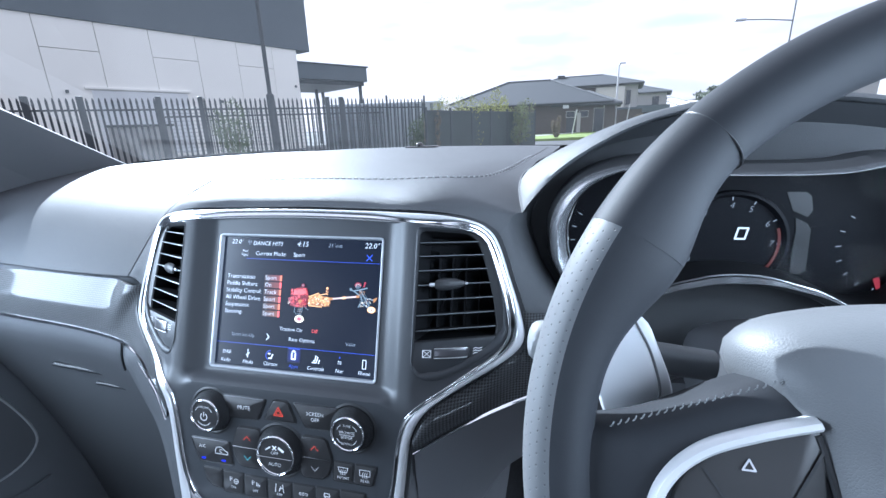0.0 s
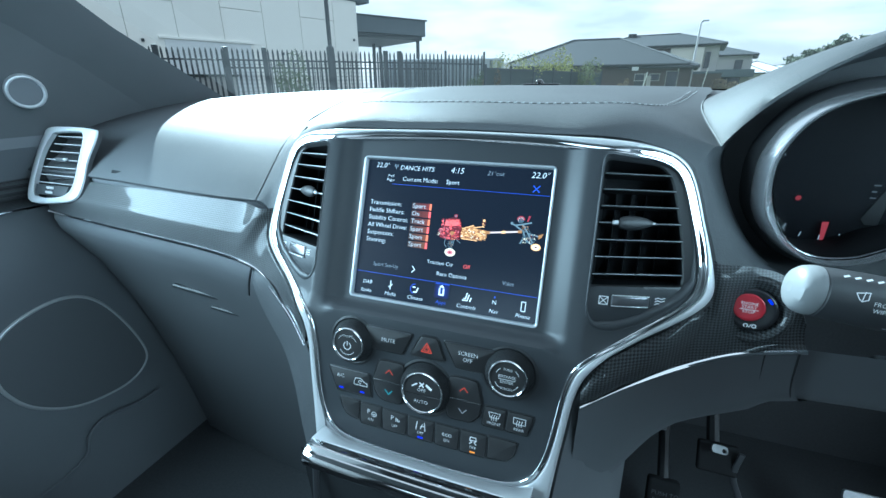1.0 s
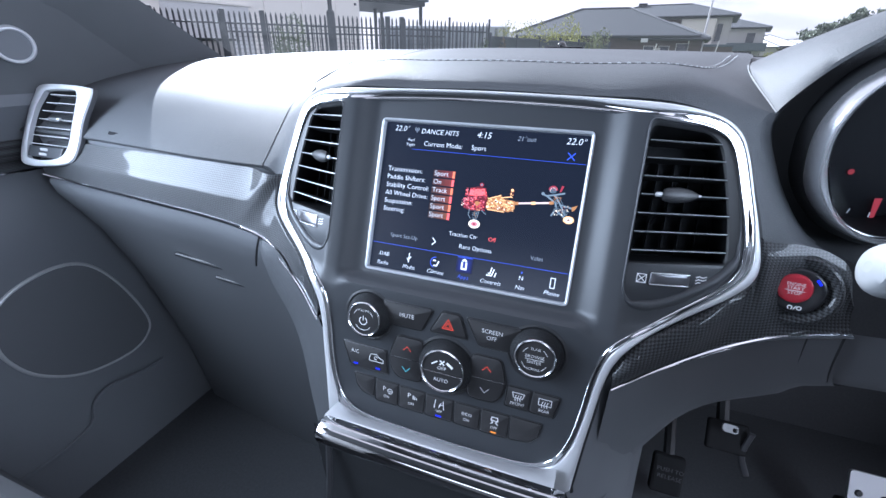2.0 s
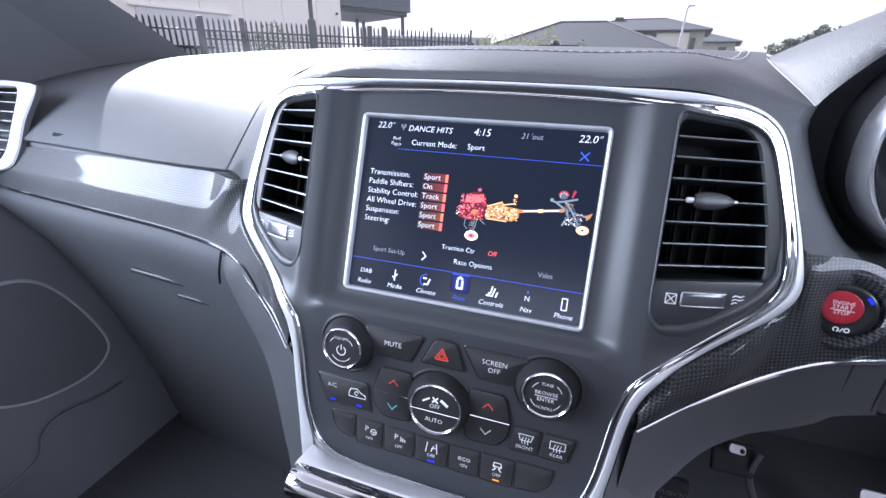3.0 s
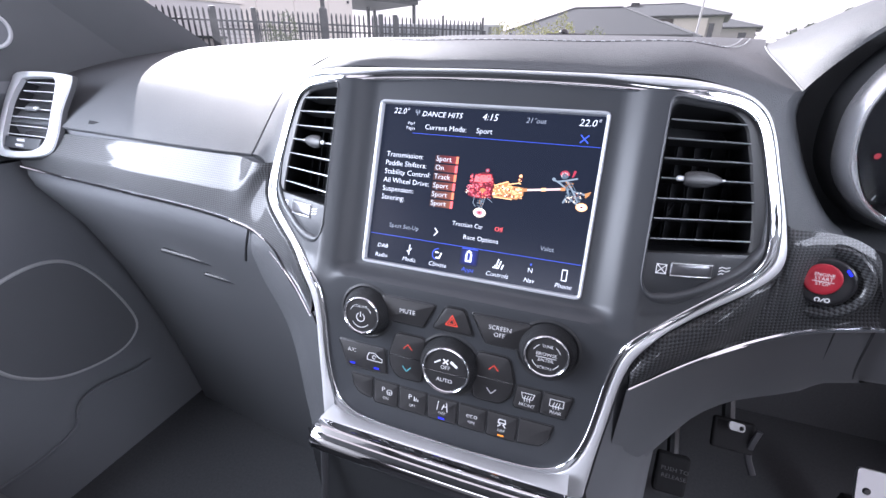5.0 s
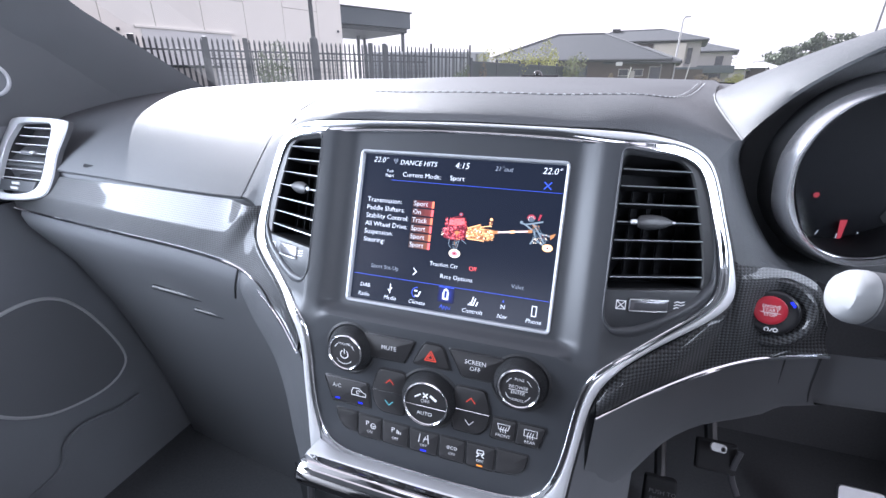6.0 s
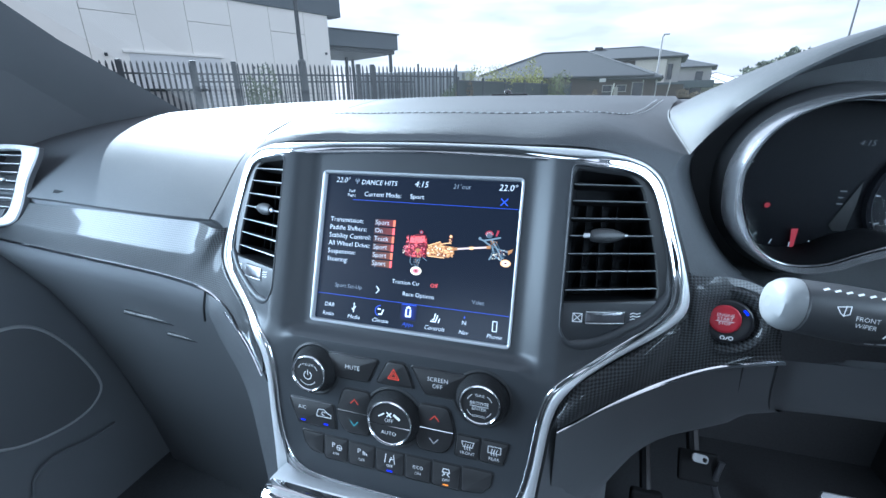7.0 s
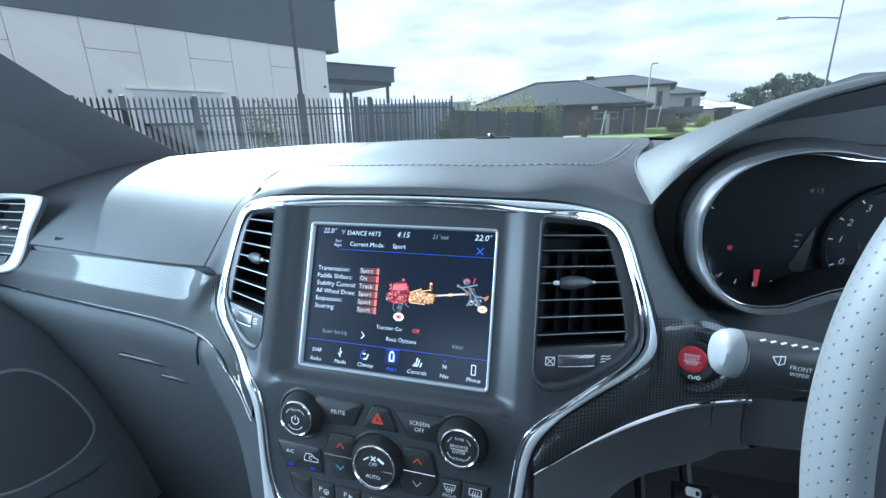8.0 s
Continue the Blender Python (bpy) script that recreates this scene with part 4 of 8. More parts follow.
for u0, u1, w in ((55, 74.5, "FRONT"), (75.5, 97, "REAR")):
    k = key("demist_button", [(u0, -72.5), (u1, -72.5), (u1 - (4 if u1 > 90 else 1), -91), (u0 - 1, -91)], 1.4)
    c = (u0 + u1) / 2 - 0.5
    mark(k, w, c, -87.0, 3.7, h=1.55)
    if w == "FRONT":
        icon(k, [[(c - 5, -77), (c + 5, -77), (c + 3.6, -81.5), (c - 3.6, -81.5), (c - 5, -77)]] + [[(c + d, -84), (c + d - 0.5, -81.6), (c + d + 0.4, -79)] for d in (-2, 0, 2)], 0.6, None, 1.55)
    else:
        icon(k, [[(c - 5, -76.5), (c + 5, -76.5), (c + 5, -82), (c - 5, -82), (c - 5, -76.5)]] + [[(c + d, -84), (c + d - 0.5, -81.6), (c + d + 0.4, -78.6)] for d in (-2, 0, 2)], 0.6, None, 1.55)
ROW = [(-88, -66.5), (-65.5, -42.5), (-41.5, -16.5), (-15.5, 10.5), (11.5, 34.5), (35.5, 59.5), (60.5, 86)]
for i, (u0, u1) in enumerate(ROW):
    top = -99 - 2.2 * math.sin(math.pi * (u0 + u1 + 176) / 2 / 176)
    o = [(u0, top), (u1, top), (u1 - 0.5, -121.5), (u0 + 0.5, -121.5)]
    if i == 0:
        o = [(u0, top), (u1, top), (u1 - 0.5, -119), (u0 + 9, -117), (u0 + 3, -111)]
    if i == 6:
        o = [(u0, top), (u1, top), (u1 - 2, -112), (u1 - 8, -119), (u0 + 0.5, -121)]
    k = key("row_button", o, 1.2, 0.9, r=1.4)
    c = (u0 + u1) / 2
    if i in (1, 2):
        mark(k, "P", c - 2.4, -107.5, 6.6, h=1.35)
        if i == 1:
            icon(k, [arc(c + 3.4, -109, 2.4, 0, 360, 14), [(c + 1.2, -109), (c + 5.6, -109)], [(c + 3.4, -109), (c + 3.4, -111.2)]], 0.6, None, 1.35)
        else:
            icon(k, [[(c + 1.6, -106.4), (c + 1.6, -110)], [(c + 3.2, -107.4), (c + 3.2, -110)], [(c + 4.8, -108.4), (c + 4.8, -110)]], 0.9, None, 1.35)
        mark(k, "ON" if i == 1 else "OFF", c, -115.2, 3.6, h=1.35)
    if i == 3:
        icon(k, [[(c - 3.5, -104), (c - 4.5, -112)], [(c + 3.5, -104), (c + 4.5, -112)], [(c - 0.2, -111), (c + 1.6, -106)], [(c, -108.6), (c + 3.2, -107.6)]], 0.8, None, 1.35)
        mark(k, "OFF", c, -114.6, 3.6, h=1.35)
        flat("led", rect(c - 2.6, -120.0, c + 2.6, -118.6), LED_BLUE, k, 1.3, F)
    if i == 4:
        mark(k, "eco", c, -109.2, 6.6, h=1.35)
        mark(k, "ON", c, -115.2, 3.6, h=1.35)
    if i == 5:
        icon(k, [[(c - 2.4, -105), (c + 2.4, -105), (c + 3.0, -108), (c - 3.0, -108), (c - 2.4, -105)], [(c - 3, -111.5), (c - 1, -109.6), (c - 2.4, -108.6)], [(c + 3, -111.5), (c + 1, -109.6), (c + 2.4, -108.6)]], 0.9, None, 1.35)
        mark(k, "OFF", c, -115.0, 3.6, h=1.35)
        flat("led", rect(c - 2.4, -119.8, c + 2.4, -118.7), LED_AMBER, k, 1.3, F)


RING = material("ring_chrome", (0.74, 0.75, 0.77), 0.12, 1.0, rough_vary=0.04, vary_scale=60)


def knob(name, u, v, r, height, label, mid=False):
    m = on_face(u, v, 0)
    mm = 0.001
    part("well", lathe([((r + 5.5) * mm, 0.3 * mm), ((r + 3.6) * mm, 0.9 * mm), ((r + 2.2) * mm, 0.3 * mm), ((r + 1.6) * mm, -2 * mm)], m, 48), BLACK, panel)
    k = part(name, lathe([((r + 2.6) * mm, -1 * mm), ((r + 1.6) * mm, 2 * mm), ((r - 0.6) * mm, (height - 3) * mm), ((r - 1.6) * mm, (height - 0.6) * mm), ((r - 2.6) * mm, height * mm), ((r - 4) * mm, height * mm)], m, 56), RUBBER, panel, label)
    ri = r - 3.2
    part("chrome_ring", lathe([((ri + 0.6) * mm, (height - 0.6) * mm), ((ri + 0.5) * mm, (height + 0.7) * mm), ((ri + 0.1) * mm, (height + 1.3) * mm), ((ri - 0.6) * mm, (height + 1.5) * mm), ((ri - 1.3) * mm, (height + 0.8) * mm), ((ri - 1.7) * mm, (height - 0.4) * mm)], m, 56), RING, k, "bright chrome ring")
    f = bmesh.new()
    loop = [[m @ Vector(((ri - 1.6) * q * mm * math.cos(6.28319 * j / 40), (ri - 1.6) * q * mm * math.sin(6.28319 * j / 40), (height + 0.15 + 0.5 * (1 - q * q)) * mm)) for j in range(40)] for q in (1, 0.7, 0.35)]
    loft(loop, False, True, f)
    f.faces.new([f.verts.new(p) for p in loop[-1]])
    part("cap", f, KEYCAP, k)
    return k, (lambda x, y, h: m @ Vector((x * mm, y * mm, (height + 1.2 + h) * mm)))


def kmark(k, put, text, x, y, size):
    glyph("letters", text, x, y, size, LABEL, parent=k, lift=0.0, place=put)


k, put = knob("volume_knob", -75.4, -39.8, 18.8, 10.0, "knurled black knob with a power mark")
lines("icon", [arc(0, -1.2, 3.6, 125, 415, 16), [(0, 3.4), (0, -0.6)]], 0.7, LABEL, k, 0, put)
kmark(k, put, "VOLUME", 0, 8.2, 3.0)
lines("icon", [arc(0, -1.2, 8.6, 215, 325, 10), arc(0, 0, 10, 130, 155, 4), arc(0, 0, 10, 25, 50, 4)], 0.45, LABEL, k, 0, put)
k, put = knob("tune_knob", 73.2, -39.2, 18.8, 10.0, "knurled black knob lettered for browsing")
kmark(k, put, "BROWSE", 0, 1.8, 3.7)
kmark(k, put, "ENTER", 0, -2.8, 3.7)
kmark(k, put, "TUNE", 0, 8.0, 3.0)
kmark(k, put, "SCROLL", 0, -8.6, 3.0)
lines("icon", [[(-7, -0.5), (7, -0.5)], arc(0, 0, 10.2, 125, 155, 5), arc(0, 0, 10.2, 25, 55, 5), arc(0, 0, 10.2, 205, 235, 5), arc(0, 0, 10.2, 305, 335, 5)], 0.4, LABEL, k, 0, put)
k, put = knob("fan_knob", -0.4, -70.2, 22.2, 9.0, "large black fan knob with a chrome ring")
kmark(k, put, "OFF", 0, 2.8, 4.6)
kmark(k, put, "AUTO", 0, -8.2, 4.8)
part("bar", tube([put(-18.5 + 37 * i / 6, -1.6, 0) for i in range(7)], 0.00036, 6), DIMMED_CHROME, k, "thin chrome bar")
lines("icon", [[(-1.8, 9.8), (1.8, 6.2)], [(-1.8, 6.2), (1.8, 9.8)], [(-9, 5.5), (-4.5, 8.5)]], 1.2, LABEL, k, 0, put)
lines("icon", [[(4.5, 8.5), (9, 5.5)]], 2.2, LABEL, k, 0, put)
# ---------- dashboard ----------
dash = thing("dashboard", "dark grey leather-grain dashboard with carbon trim", "dashboard")


def top_z(x, y):
    """Height of the dash top."""
    f = smooth01(0.10, 0.46, y)
    return (1.229 - 0.085 * x * x) * (1 - f) + (1.243 - 0.053 * x * x) * f


def bez(a, b, c, d, t):
    return a * (1 - t) ** 3 + b * 3 * t * (1 - t) ** 2 + c * 3 * t * t * (1 - t) + d * t ** 3


# passenger pad: leans back from the trim's edge and rounds over into the flat top
PAD_Z0, PAD_REF = 1.113, 1.2385
PAD_PROFILE = catmull([(0.071, 1.113, 0), (0.107, 1.1435, 0), (0.148, 1.1735, 0), (0.192, 1.193, 0), (0.26, 1.2115, 0), (0.34, 1.2275, 0), (0.42, 1.2385, 0)], 120)


def pad_z(x, y, y0=0.071):
    """Height of the passenger pad whose lower edge runs at y0."""
    s = 0.071 + (0.42 - 0.071) * (y - y0) / (0.42 - y0)
    if y >= 0.42:
        return top_z(x, y) - 0.05 * smooth01(0.5, 0.8, y)
    k = min(range(len(PAD_PROFILE) - 1), key=lambda i: abs(PAD_PROFILE[i].x - s))
    a, b = PAD_PROFILE[k], PAD_PROFILE[k + 1]
    z = a.y + (b.y - a.y) * (s - a.x) / (b.x - a.x)
    return PAD_Z0 + (z - PAD_Z0) * (top_z(x, 0.42) - PAD_Z0) / (PAD_REF - PAD_Z0)


def seam_x(y):
    return -0.262 - 0.009 * smooth01(0.071, 0.17, y)


BACK_Y = (0.46, 0.55, 0.65, 0.74, 0.765)
rows = []
for x in (-0.80, -0.76, -0.72, -0.68, -0.64, -0.60, -0.56, -0.52, -0.48, -0.44, -0.40, -0.36, -0.32, -0.29, None):
    xs = seam_x(0.071) if x is None else x
    k = smooth01(-0.70, -0.27, xs)
    y0 = 0.108 - 0.037 * k
    col = [Vector((xs, y0 + 0.03, PAD_Z0 - 0.010)), Vector((xs, y0 + 0.004, PAD_Z0 - 0.0045)), Vector((xs, y0 + 0.0005, PAD_Z0 - 0.002))]
    for i in range(30):
        y = y0 + (0.42 - y0) * (i / 29) ** 1.15
        xx = seam_x(y) if x is None else x
        col.append(Vector((xx, y, pad_z(xx, y, y0))))
    for y in BACK_Y:
        xx = seam_x(y) if x is None else x
        col.append(Vector((xx, y, pad_z(xx, y) - 0.13 * (y > 0.75))))
    rows.append(col)
pad_rows = rows
valance = [[Vector((x, 0.108 - 0.037 * smooth01(-0.70, -0.27, x) + dy, z)) for dy, z in ((0.004, 1.1095), (0.0035, 1.102), (0.005, 1.092))] for x in [-0.78 + 0.03 * i for i in range(19)]]
part("valance", loft(valance), PLASTIC, dash)
part("passenger_pad", loft(rows), LEATHER, dash, "grained dark grey leather-look pad")
# surround of the stack: left flank, top and right flank
edge = [(229, 62), (222, 74), (214, 90), (207, 108), (202, 126), (194, 146), (184, 154.5), (172, 159), (150, 162), (120, 163.5), (80, 165), (40, 166), (0, 166.5)]


def frame_side(u, v, s):
    return S(s * u, v, frame_n(u, v) - 7)


flank_edge = [(p.x, p.y) for p in catmull([(u, v, 0) for u, v in edge[:6]], 18)]
rows = []
for i, (u, v) in enumerate(flank_edge):
    a = frame_side(u, v, -1)
    y = 0.071 + (0.192 - 0.071) * (i / 17)
    e = Vector((seam_x(y), y, pad_z(seam_x(y), y)))
    rows.append([a + Vector((0.012, 0.012, 0))] + [bez(a, a + Vector((-0.012, 0.010, 0.010)), e + Vector((0.020, -0.004, 0.002)), e, t / 12) for t in range(13)])
r0 = [p + Vector((0, 0.006, -0.010)) for p in rows[0]]
part("surround_flank", loft([r0] + rows), LEATHER, dash)
HOOD_FOOT = catmull([Vector(p) for p in ((0.2165, 0.097, 1.1935), (0.2135, 0.115, 1.201), (0.2108, 0.14, 1.2095), (0.2110, 0.17, 1.217), (0.2150, 0.20, 1.2222), (0.226, 0.25, 1.227), (0.245, 0.32, 1.230), (0.262, 0.42, 1.2315))], 40)
top_edge = [(p.x, p.y) for p in catmull([(u, v, 0) for u, v in edge[5:]] + [(-u, v, 0) for u, v in edge[-2:4:-1]], 49)]
rows = []
for i, (u, v) in enumerate(top_edge):
    f = i / 48
    a = frame_side(abs(u), v, -1 if u > 0 else 1)
    gl, gr = smooth01(0.0, 0.30, f), smooth01(0.72, 1.0, f)
    x = -0.271 + (0.2110 + 0.271) * f
    yt = 0.192 + 0.048 * gl - 0.07 * gr
    g2 = smooth01(0.86, 1.0, f)
    zt = pad_z(-0.271, yt) * (1 - gl) + gl * (max(1.2285, top_z(x, yt)) * (1 - g2) + 1.217 * g2)
    top = Vector((x, yt, zt))
    d = Vector((-0.010 * (1 - gl) + 0.012 * gr, 0.011, 0.014 + 0.013 * gl - 0.017 * g2))
    slope = (pad_z(-0.271, yt) - pad_z(-0.271, yt - 0.05)) * (1 - gl) + gl * (0.003 * (1 - g2) + 0.014 * g2)
    back = Vector((0.012 * (1 - gl), -0.05, -slope))
    col = [a + Vector((0, 0.016, -0.004)), a + Vector((0, 0.003, -0.002))] + [bez(a, a + d, top + back, top, t / 16) for t in range(17)]
    hug = smooth01(0.84, 1.0, f)
    tip = HOOD_FOOT[0]
    last = [bez(a, a + Vector((0.014, 0.012, 0.008)), tip + Vector((-0.012, -0.012, 0.004)), tip, t / 6) for t in range(7)] + [HOOD_FOOT[1 + round(t * 10 / 9)] for t in range(10)]
    col = col[:2] + [p.lerp(q, hug) for p, q in zip(col[2:], last)]
    for y in (0.26, 0.30, 0.34, 0.38, 0.42) + BACK_Y:
        foot = min(HOOD_FOOT, key=lambda p: abs(p.y - y))
        xl, xr = seam_x(y), foot.x + max(0, y - 0.42) * 0.1
        xx = xl + (xr - xl) * f
        zz = pad_z(xl, y) * (1 - gl) + gl * (top_z(xx, y) - 0.05 * smooth01(0.5, 0.8, y))
        col.append(Vector((xx, y, zz - 0.13 * (y > 0.75))))
    rows.append(col)
pad_bm = loft(rows)
from mathutils.bvhtree import BVHTree
pad_tree = BVHTree.FromBMesh(pad_bm)
part("top_pad", pad_bm, LEATHER, dash, "grained dark grey leather-look top")
SHROUD_EDGE = catmull([Vector(p) for p in ((0.290, 0.084, 1.086), (0.274, 0.085, 1.093), (0.257, 0.087, 1.104), (0.236, 0.091, 1.133), (0.222, 0.096, 1.162), (0.2160, 0.099, 1.180), (0.2165, 0.097, 1.1935))], 18)
rows = []
for i, (u, v) in enumerate(flank_edge):
    a, e = frame_side(u, v, 1), SHROUD_EDGE[i]
    k = i / 17
    rows.append([a + Vector((-0.012, 0.012, 0))] + [bez(a, a + Vector((0.014, 0.012, 0.004 + 0.004 * k)), e + Vector((-0.012, -0.012, 0.004)), e, t / 12) for t in range(13)] + [e + Vector((0.004, 0.008, 0)), e + Vector((0.006, 0.03, 0))])
r0 = [p + Vector((0, 0.008, -0.012)) for p in rows[0]]
part("surround_flank", loft([r0] + rows), LEATHER, dash)
# driver side top behind the instrument hood
rows = []
for i in range(9):
    x = 0.222 + (0.82 - 0.222) * i / 8
    rows.append([Vector((x, y, top_z(x, max(y, 0.2)) - 0.004 - 0.05 * smooth01(0.5, 0.8, y))) for y in (0.28, 0.32, 0.40, 0.46, 0.55, 0.65, 0.74)] + [Vector((x, 0.765, 1.06))])
part("driver_top", loft(rows), LEATHER, dash)


def on_top(x, y, lift=0.0006):
    return Vector((x, y, top_z(x, y) + lift))


# stitched edge of the raised middle of the top
seam = catmull([(-0.200, 0.42, 0), (-0.198, 0.30, 0), (-0.178, 0.215, 0), (-0.152, 0.158, 0), (-0.128, 0.129, 0), (-0.09, 0.118, 0), (-0.03, 0.117, 0), (0.02, 0.117, 0), (0.08, 0.116, 0), (0.12, 0.119, 0), (0.15, 0.132, 0), (0.176, 0.168, 0), (0.203, 0.235, 0), (0.226, 0.32, 0), (0.243, 0.42, 0)], 120)


def surface_at(x, y):
    """Height of the pad under a point."""
    hit = pad_tree.ray_cast(Vector((x, y, 1.5)), Vector((0, 0, -1)))[0]
    return hit.z if hit else top_z(x, y)


groove = [Vector((p.x, p.y, surface_at(p.x, p.y) + 0.0001)) for p in seam]
part("seam", tube(groove, 0.0005, 6, flat=1.0), BLACK, dash, "stitched seam")
bm = bmesh.new()
for k in range(12, 104):
    for off in (-0.0035, 0.0035):
        p, q = groove[k], groove[k + 1]
        t = (q - p).normalized()
        nrm = Vector((-t.y, t.x, 0))
        a = p + nrm * off
        tube([a + Vector((0, 0, 0.0002)), a + t * 0.0014 + Vector((0, 0, 0.0007)), a + t * 0.0028 + Vector((0, 0, 0.0002))], 0.0004, 5, bm=bm)
tagged(part("stitching", bm, material("thread_grey", (0.42, 0.43, 0.44), 0.7), dash, "grey double stitching"), kind="stuff")
# seam between passenger pad and stack surround
pad_seam = [p + Vector((0.0, -0.0002, 0.0001)) for p in pad_rows[-1][2:24]]
part("pad_seam", tube(pad_seam, 0.0005, 6), BLACK, dash)
# light sensor on the dash top
bm = box((0.058, 0.022, 0.003), Matrix.Translation(on_top(0.020, 0.442, 0.001)), 0.001)
bmesh.ops.create_uvsphere(bm, u_segments=16, v_segments=8, radius=0.0075, matrix=Matrix.Translation(on_top(0.016, 0.440, 0.002)))
sensor = part("sun_sensor", bm, GLOSS)
tagged(sensor, "small black domed light sensor on the dash top", "sensor")
# airbag mark on the passenger pad
bm = bmesh.new()
for k in range(2):
    ym = 0.1145 - 0.0052 * k
    box((0.017 - 0.005 * k, 0.0034, 0.0009), pose(-0.565, ym, pad_z(-0.565, ym, 0.1045) + 0.0003, 39), bm=bm)
part("airbag_mark", bm, VANE, dash)

# ---------- carbon wings ----------
WING_TOP_C = [(129.6, -37), (136.6, -25), (145.6, -15), (158.6, -6.4), (178, 5.6), (200.5, 20), (220, 35.5), (226, 50), (223.5, 62), (220.5, 72), (219, 78)]


def wing(s, top_tail, bottom):
    top = [S(s * u, v, face_n(u, v) - 5) for u, v in WING_TOP_C] + [Vector((s * x, y, z)) for x, y, z in top_tail]
    bot = [Vector((s * x, y, z)) for x, y, z in bottom]
    A, B = catmull(top, 90), catmull(bot, 90)
    rows = []
    for p, q in zip(A, B):
        w = (p - q).length
        away = smooth01(0.226, 0.262, abs(p.x))
        dip = 1 - 2 * smooth01(0.180, 0.258, abs(p.x)) if s > 0 else 1 - away
        out = Vector((0, -1, 0.25)) * (min(0.007, 0.22 * w) if s > 0 else min(0.0015, 0.06 * w)) * dip
        back = Vector((0, 0.0175, -0.001)) * (smooth01(0.232, 0.29, -p.x) if s < 0 else 0)
        row = [p + back + Vector((0, 0.016, -0.010))]
        for i in range(19):
            t = i / 18
            lean = max(0.0, 1 - t / 0.56)
            lean = lean if lean > 0.16 else max(0.0, 0.16 * math.exp(-(t - 0.56 * 0.84) / 0.09)) * (1 - t)
            swell = math.sin(math.pi * t) ** 0.7
            roll = 0.0
            if s > 0:
                roll = 0.007 * max(0.0, 1 - t / 0.17) ** 1.6 * smooth01(0.205, 0.228, p.x)
            else:
                # the narrow tail is ridged along the frame and falls away from it
                ridge = smooth01(0.0, 0.14, t) * (1 - t)
                swell += (1 - away) * (ridge * 3.4 - swell)
            row.append(p.lerp(q, t) + Vector((0, back.y * lean + roll, back.z * (1 - t) - 0.2 * roll)) + out * swell)
        rows.append(row + [q + Vector((0, 0.012, 0))])
    w = part("carbon_trim", loft(rows), CARBON, dash, "glossy carbon fibre trim")
    part("chrome_line", tube([q + Vector((0, -0.0012, -0.0015)) for q in B], [0.0009 + 0.0010 * smooth01(0.15, 0.215, abs(q.x)) for q in B], 8), CHROME, w, "thin chrome line")
    return B


RB = [(0.131, -0.030, 1.004), (0.163, -0.008, 1.0155), (0.206, 0.020, 1.0265), (0.248, 0.042, 1.034), (0.290, 0.055, 1.038), (0.301, 0.058, 1.038)]
RT = [(0.226, 0.050, 1.106), (0.252, 0.057, 1.104), (0.274, 0.064, 1.098), (0.290, 0.066, 1.086), (0.300, 0.067, 1.060)]
wing(1, RT, RB)
LB = [(0.130, -0.031, 1.004), (0.163, -0.008, 1.0165), (0.199, 0.012, 1.029), (0.24, 0.032, 1.044), (0.32, 0.045, 1.050), (0.45, 0.058, 1.052), (0.593, 0.075, 1.052), (0.72, 0.092, 1.052)]
LT = [(0.234, 0.050, 1.1100), (0.262, 0.052, 1.1105), (0.307, 0.052, 1.1105), (0.45, 0.068, 1.108), (0.60, 0.084, 1.105), (0.72, 0.096, 1.101)]
B_L = wing(-1, LT, LB)

# start button
def disc_frame(p, normal):
    z = Vector(normal).normalized()
    x = Vector((1, 0, 0))
    x = (x - z * x.dot(z)).normalized()
    y = z.cross(x)
    m = Matrix((x, y, z)).transposed().to_4x4()
    m.translation = p
    return m


start = thing("start_button", "round red engine start button in a black ring", "button")
m = disc_frame(Vector((0.2550, 0.0557, 1.0690)), (-0.16, -0.95, 0.26))
mm = 0.001
part("collar", lathe([(29 * mm, -5 * mm), (28 * mm, 0.4 * mm), (26.6 * mm, 2.2 * mm), (25.0 * mm, 2.8 * mm), (23.2 * mm, 2.2 * mm), (21.0 * mm, 0.4 * mm), (19.0 * mm, -1.4 * mm), (17.5 * mm, -2.4 * mm), (17 * mm, -5 * mm)], m, 64), CARBON, start, "dished carbon fibre collar")
ring = part("ring", lathe([(17.8 * mm, -4 * mm), (17.6 * mm, 2.0 * mm), (16.9 * mm, 3.6 * mm), (15.6 * mm, 4.4 * mm), (13.5 * mm, 4.5 * mm), (7.0 * mm, 3.0 * mm)], m, 56), SOFT_BLACK, start)
cap = bmesh.new()
loops = [[m @ Vector((r * mm * math.cos(6.28319 * j / 40) - 0.0028, r * mm * math.sin(6.28319 * j / 40) + 0.0018, h * mm)) for j in range(40)] for r, h in ((11.3, 2), (11.2, 5.4), (10.9, 6.0), (10.3, 6.4), (8, 6.3), (4, 6.1))]
loft(loops, False, True, cap)
cap.faces.new([cap.verts.new(p) for p in loops[-1]])
cap = part("cap", cap, RED_BUTTON, start, "red cap with white lettering")
for text, y, size in (("ENGINE", 3.4, 3.3), ("START", 0.4, 3.6), ("STOP", -3.3, 3.6)):
    glyph("letters", text, -2.8, y + 1.8, size, LABEL, parent=cap, lift=6.9, place=lambda x, y, h: m @ Vector((x * mm, y * mm, h * mm)))
lines("rule", [[(-9, 0.3), (3.4, 0.3)]], 0.35, LABEL, cap, 6.9, lambda x, y, h: m @ Vector((x * mm, y * mm, h * mm)))
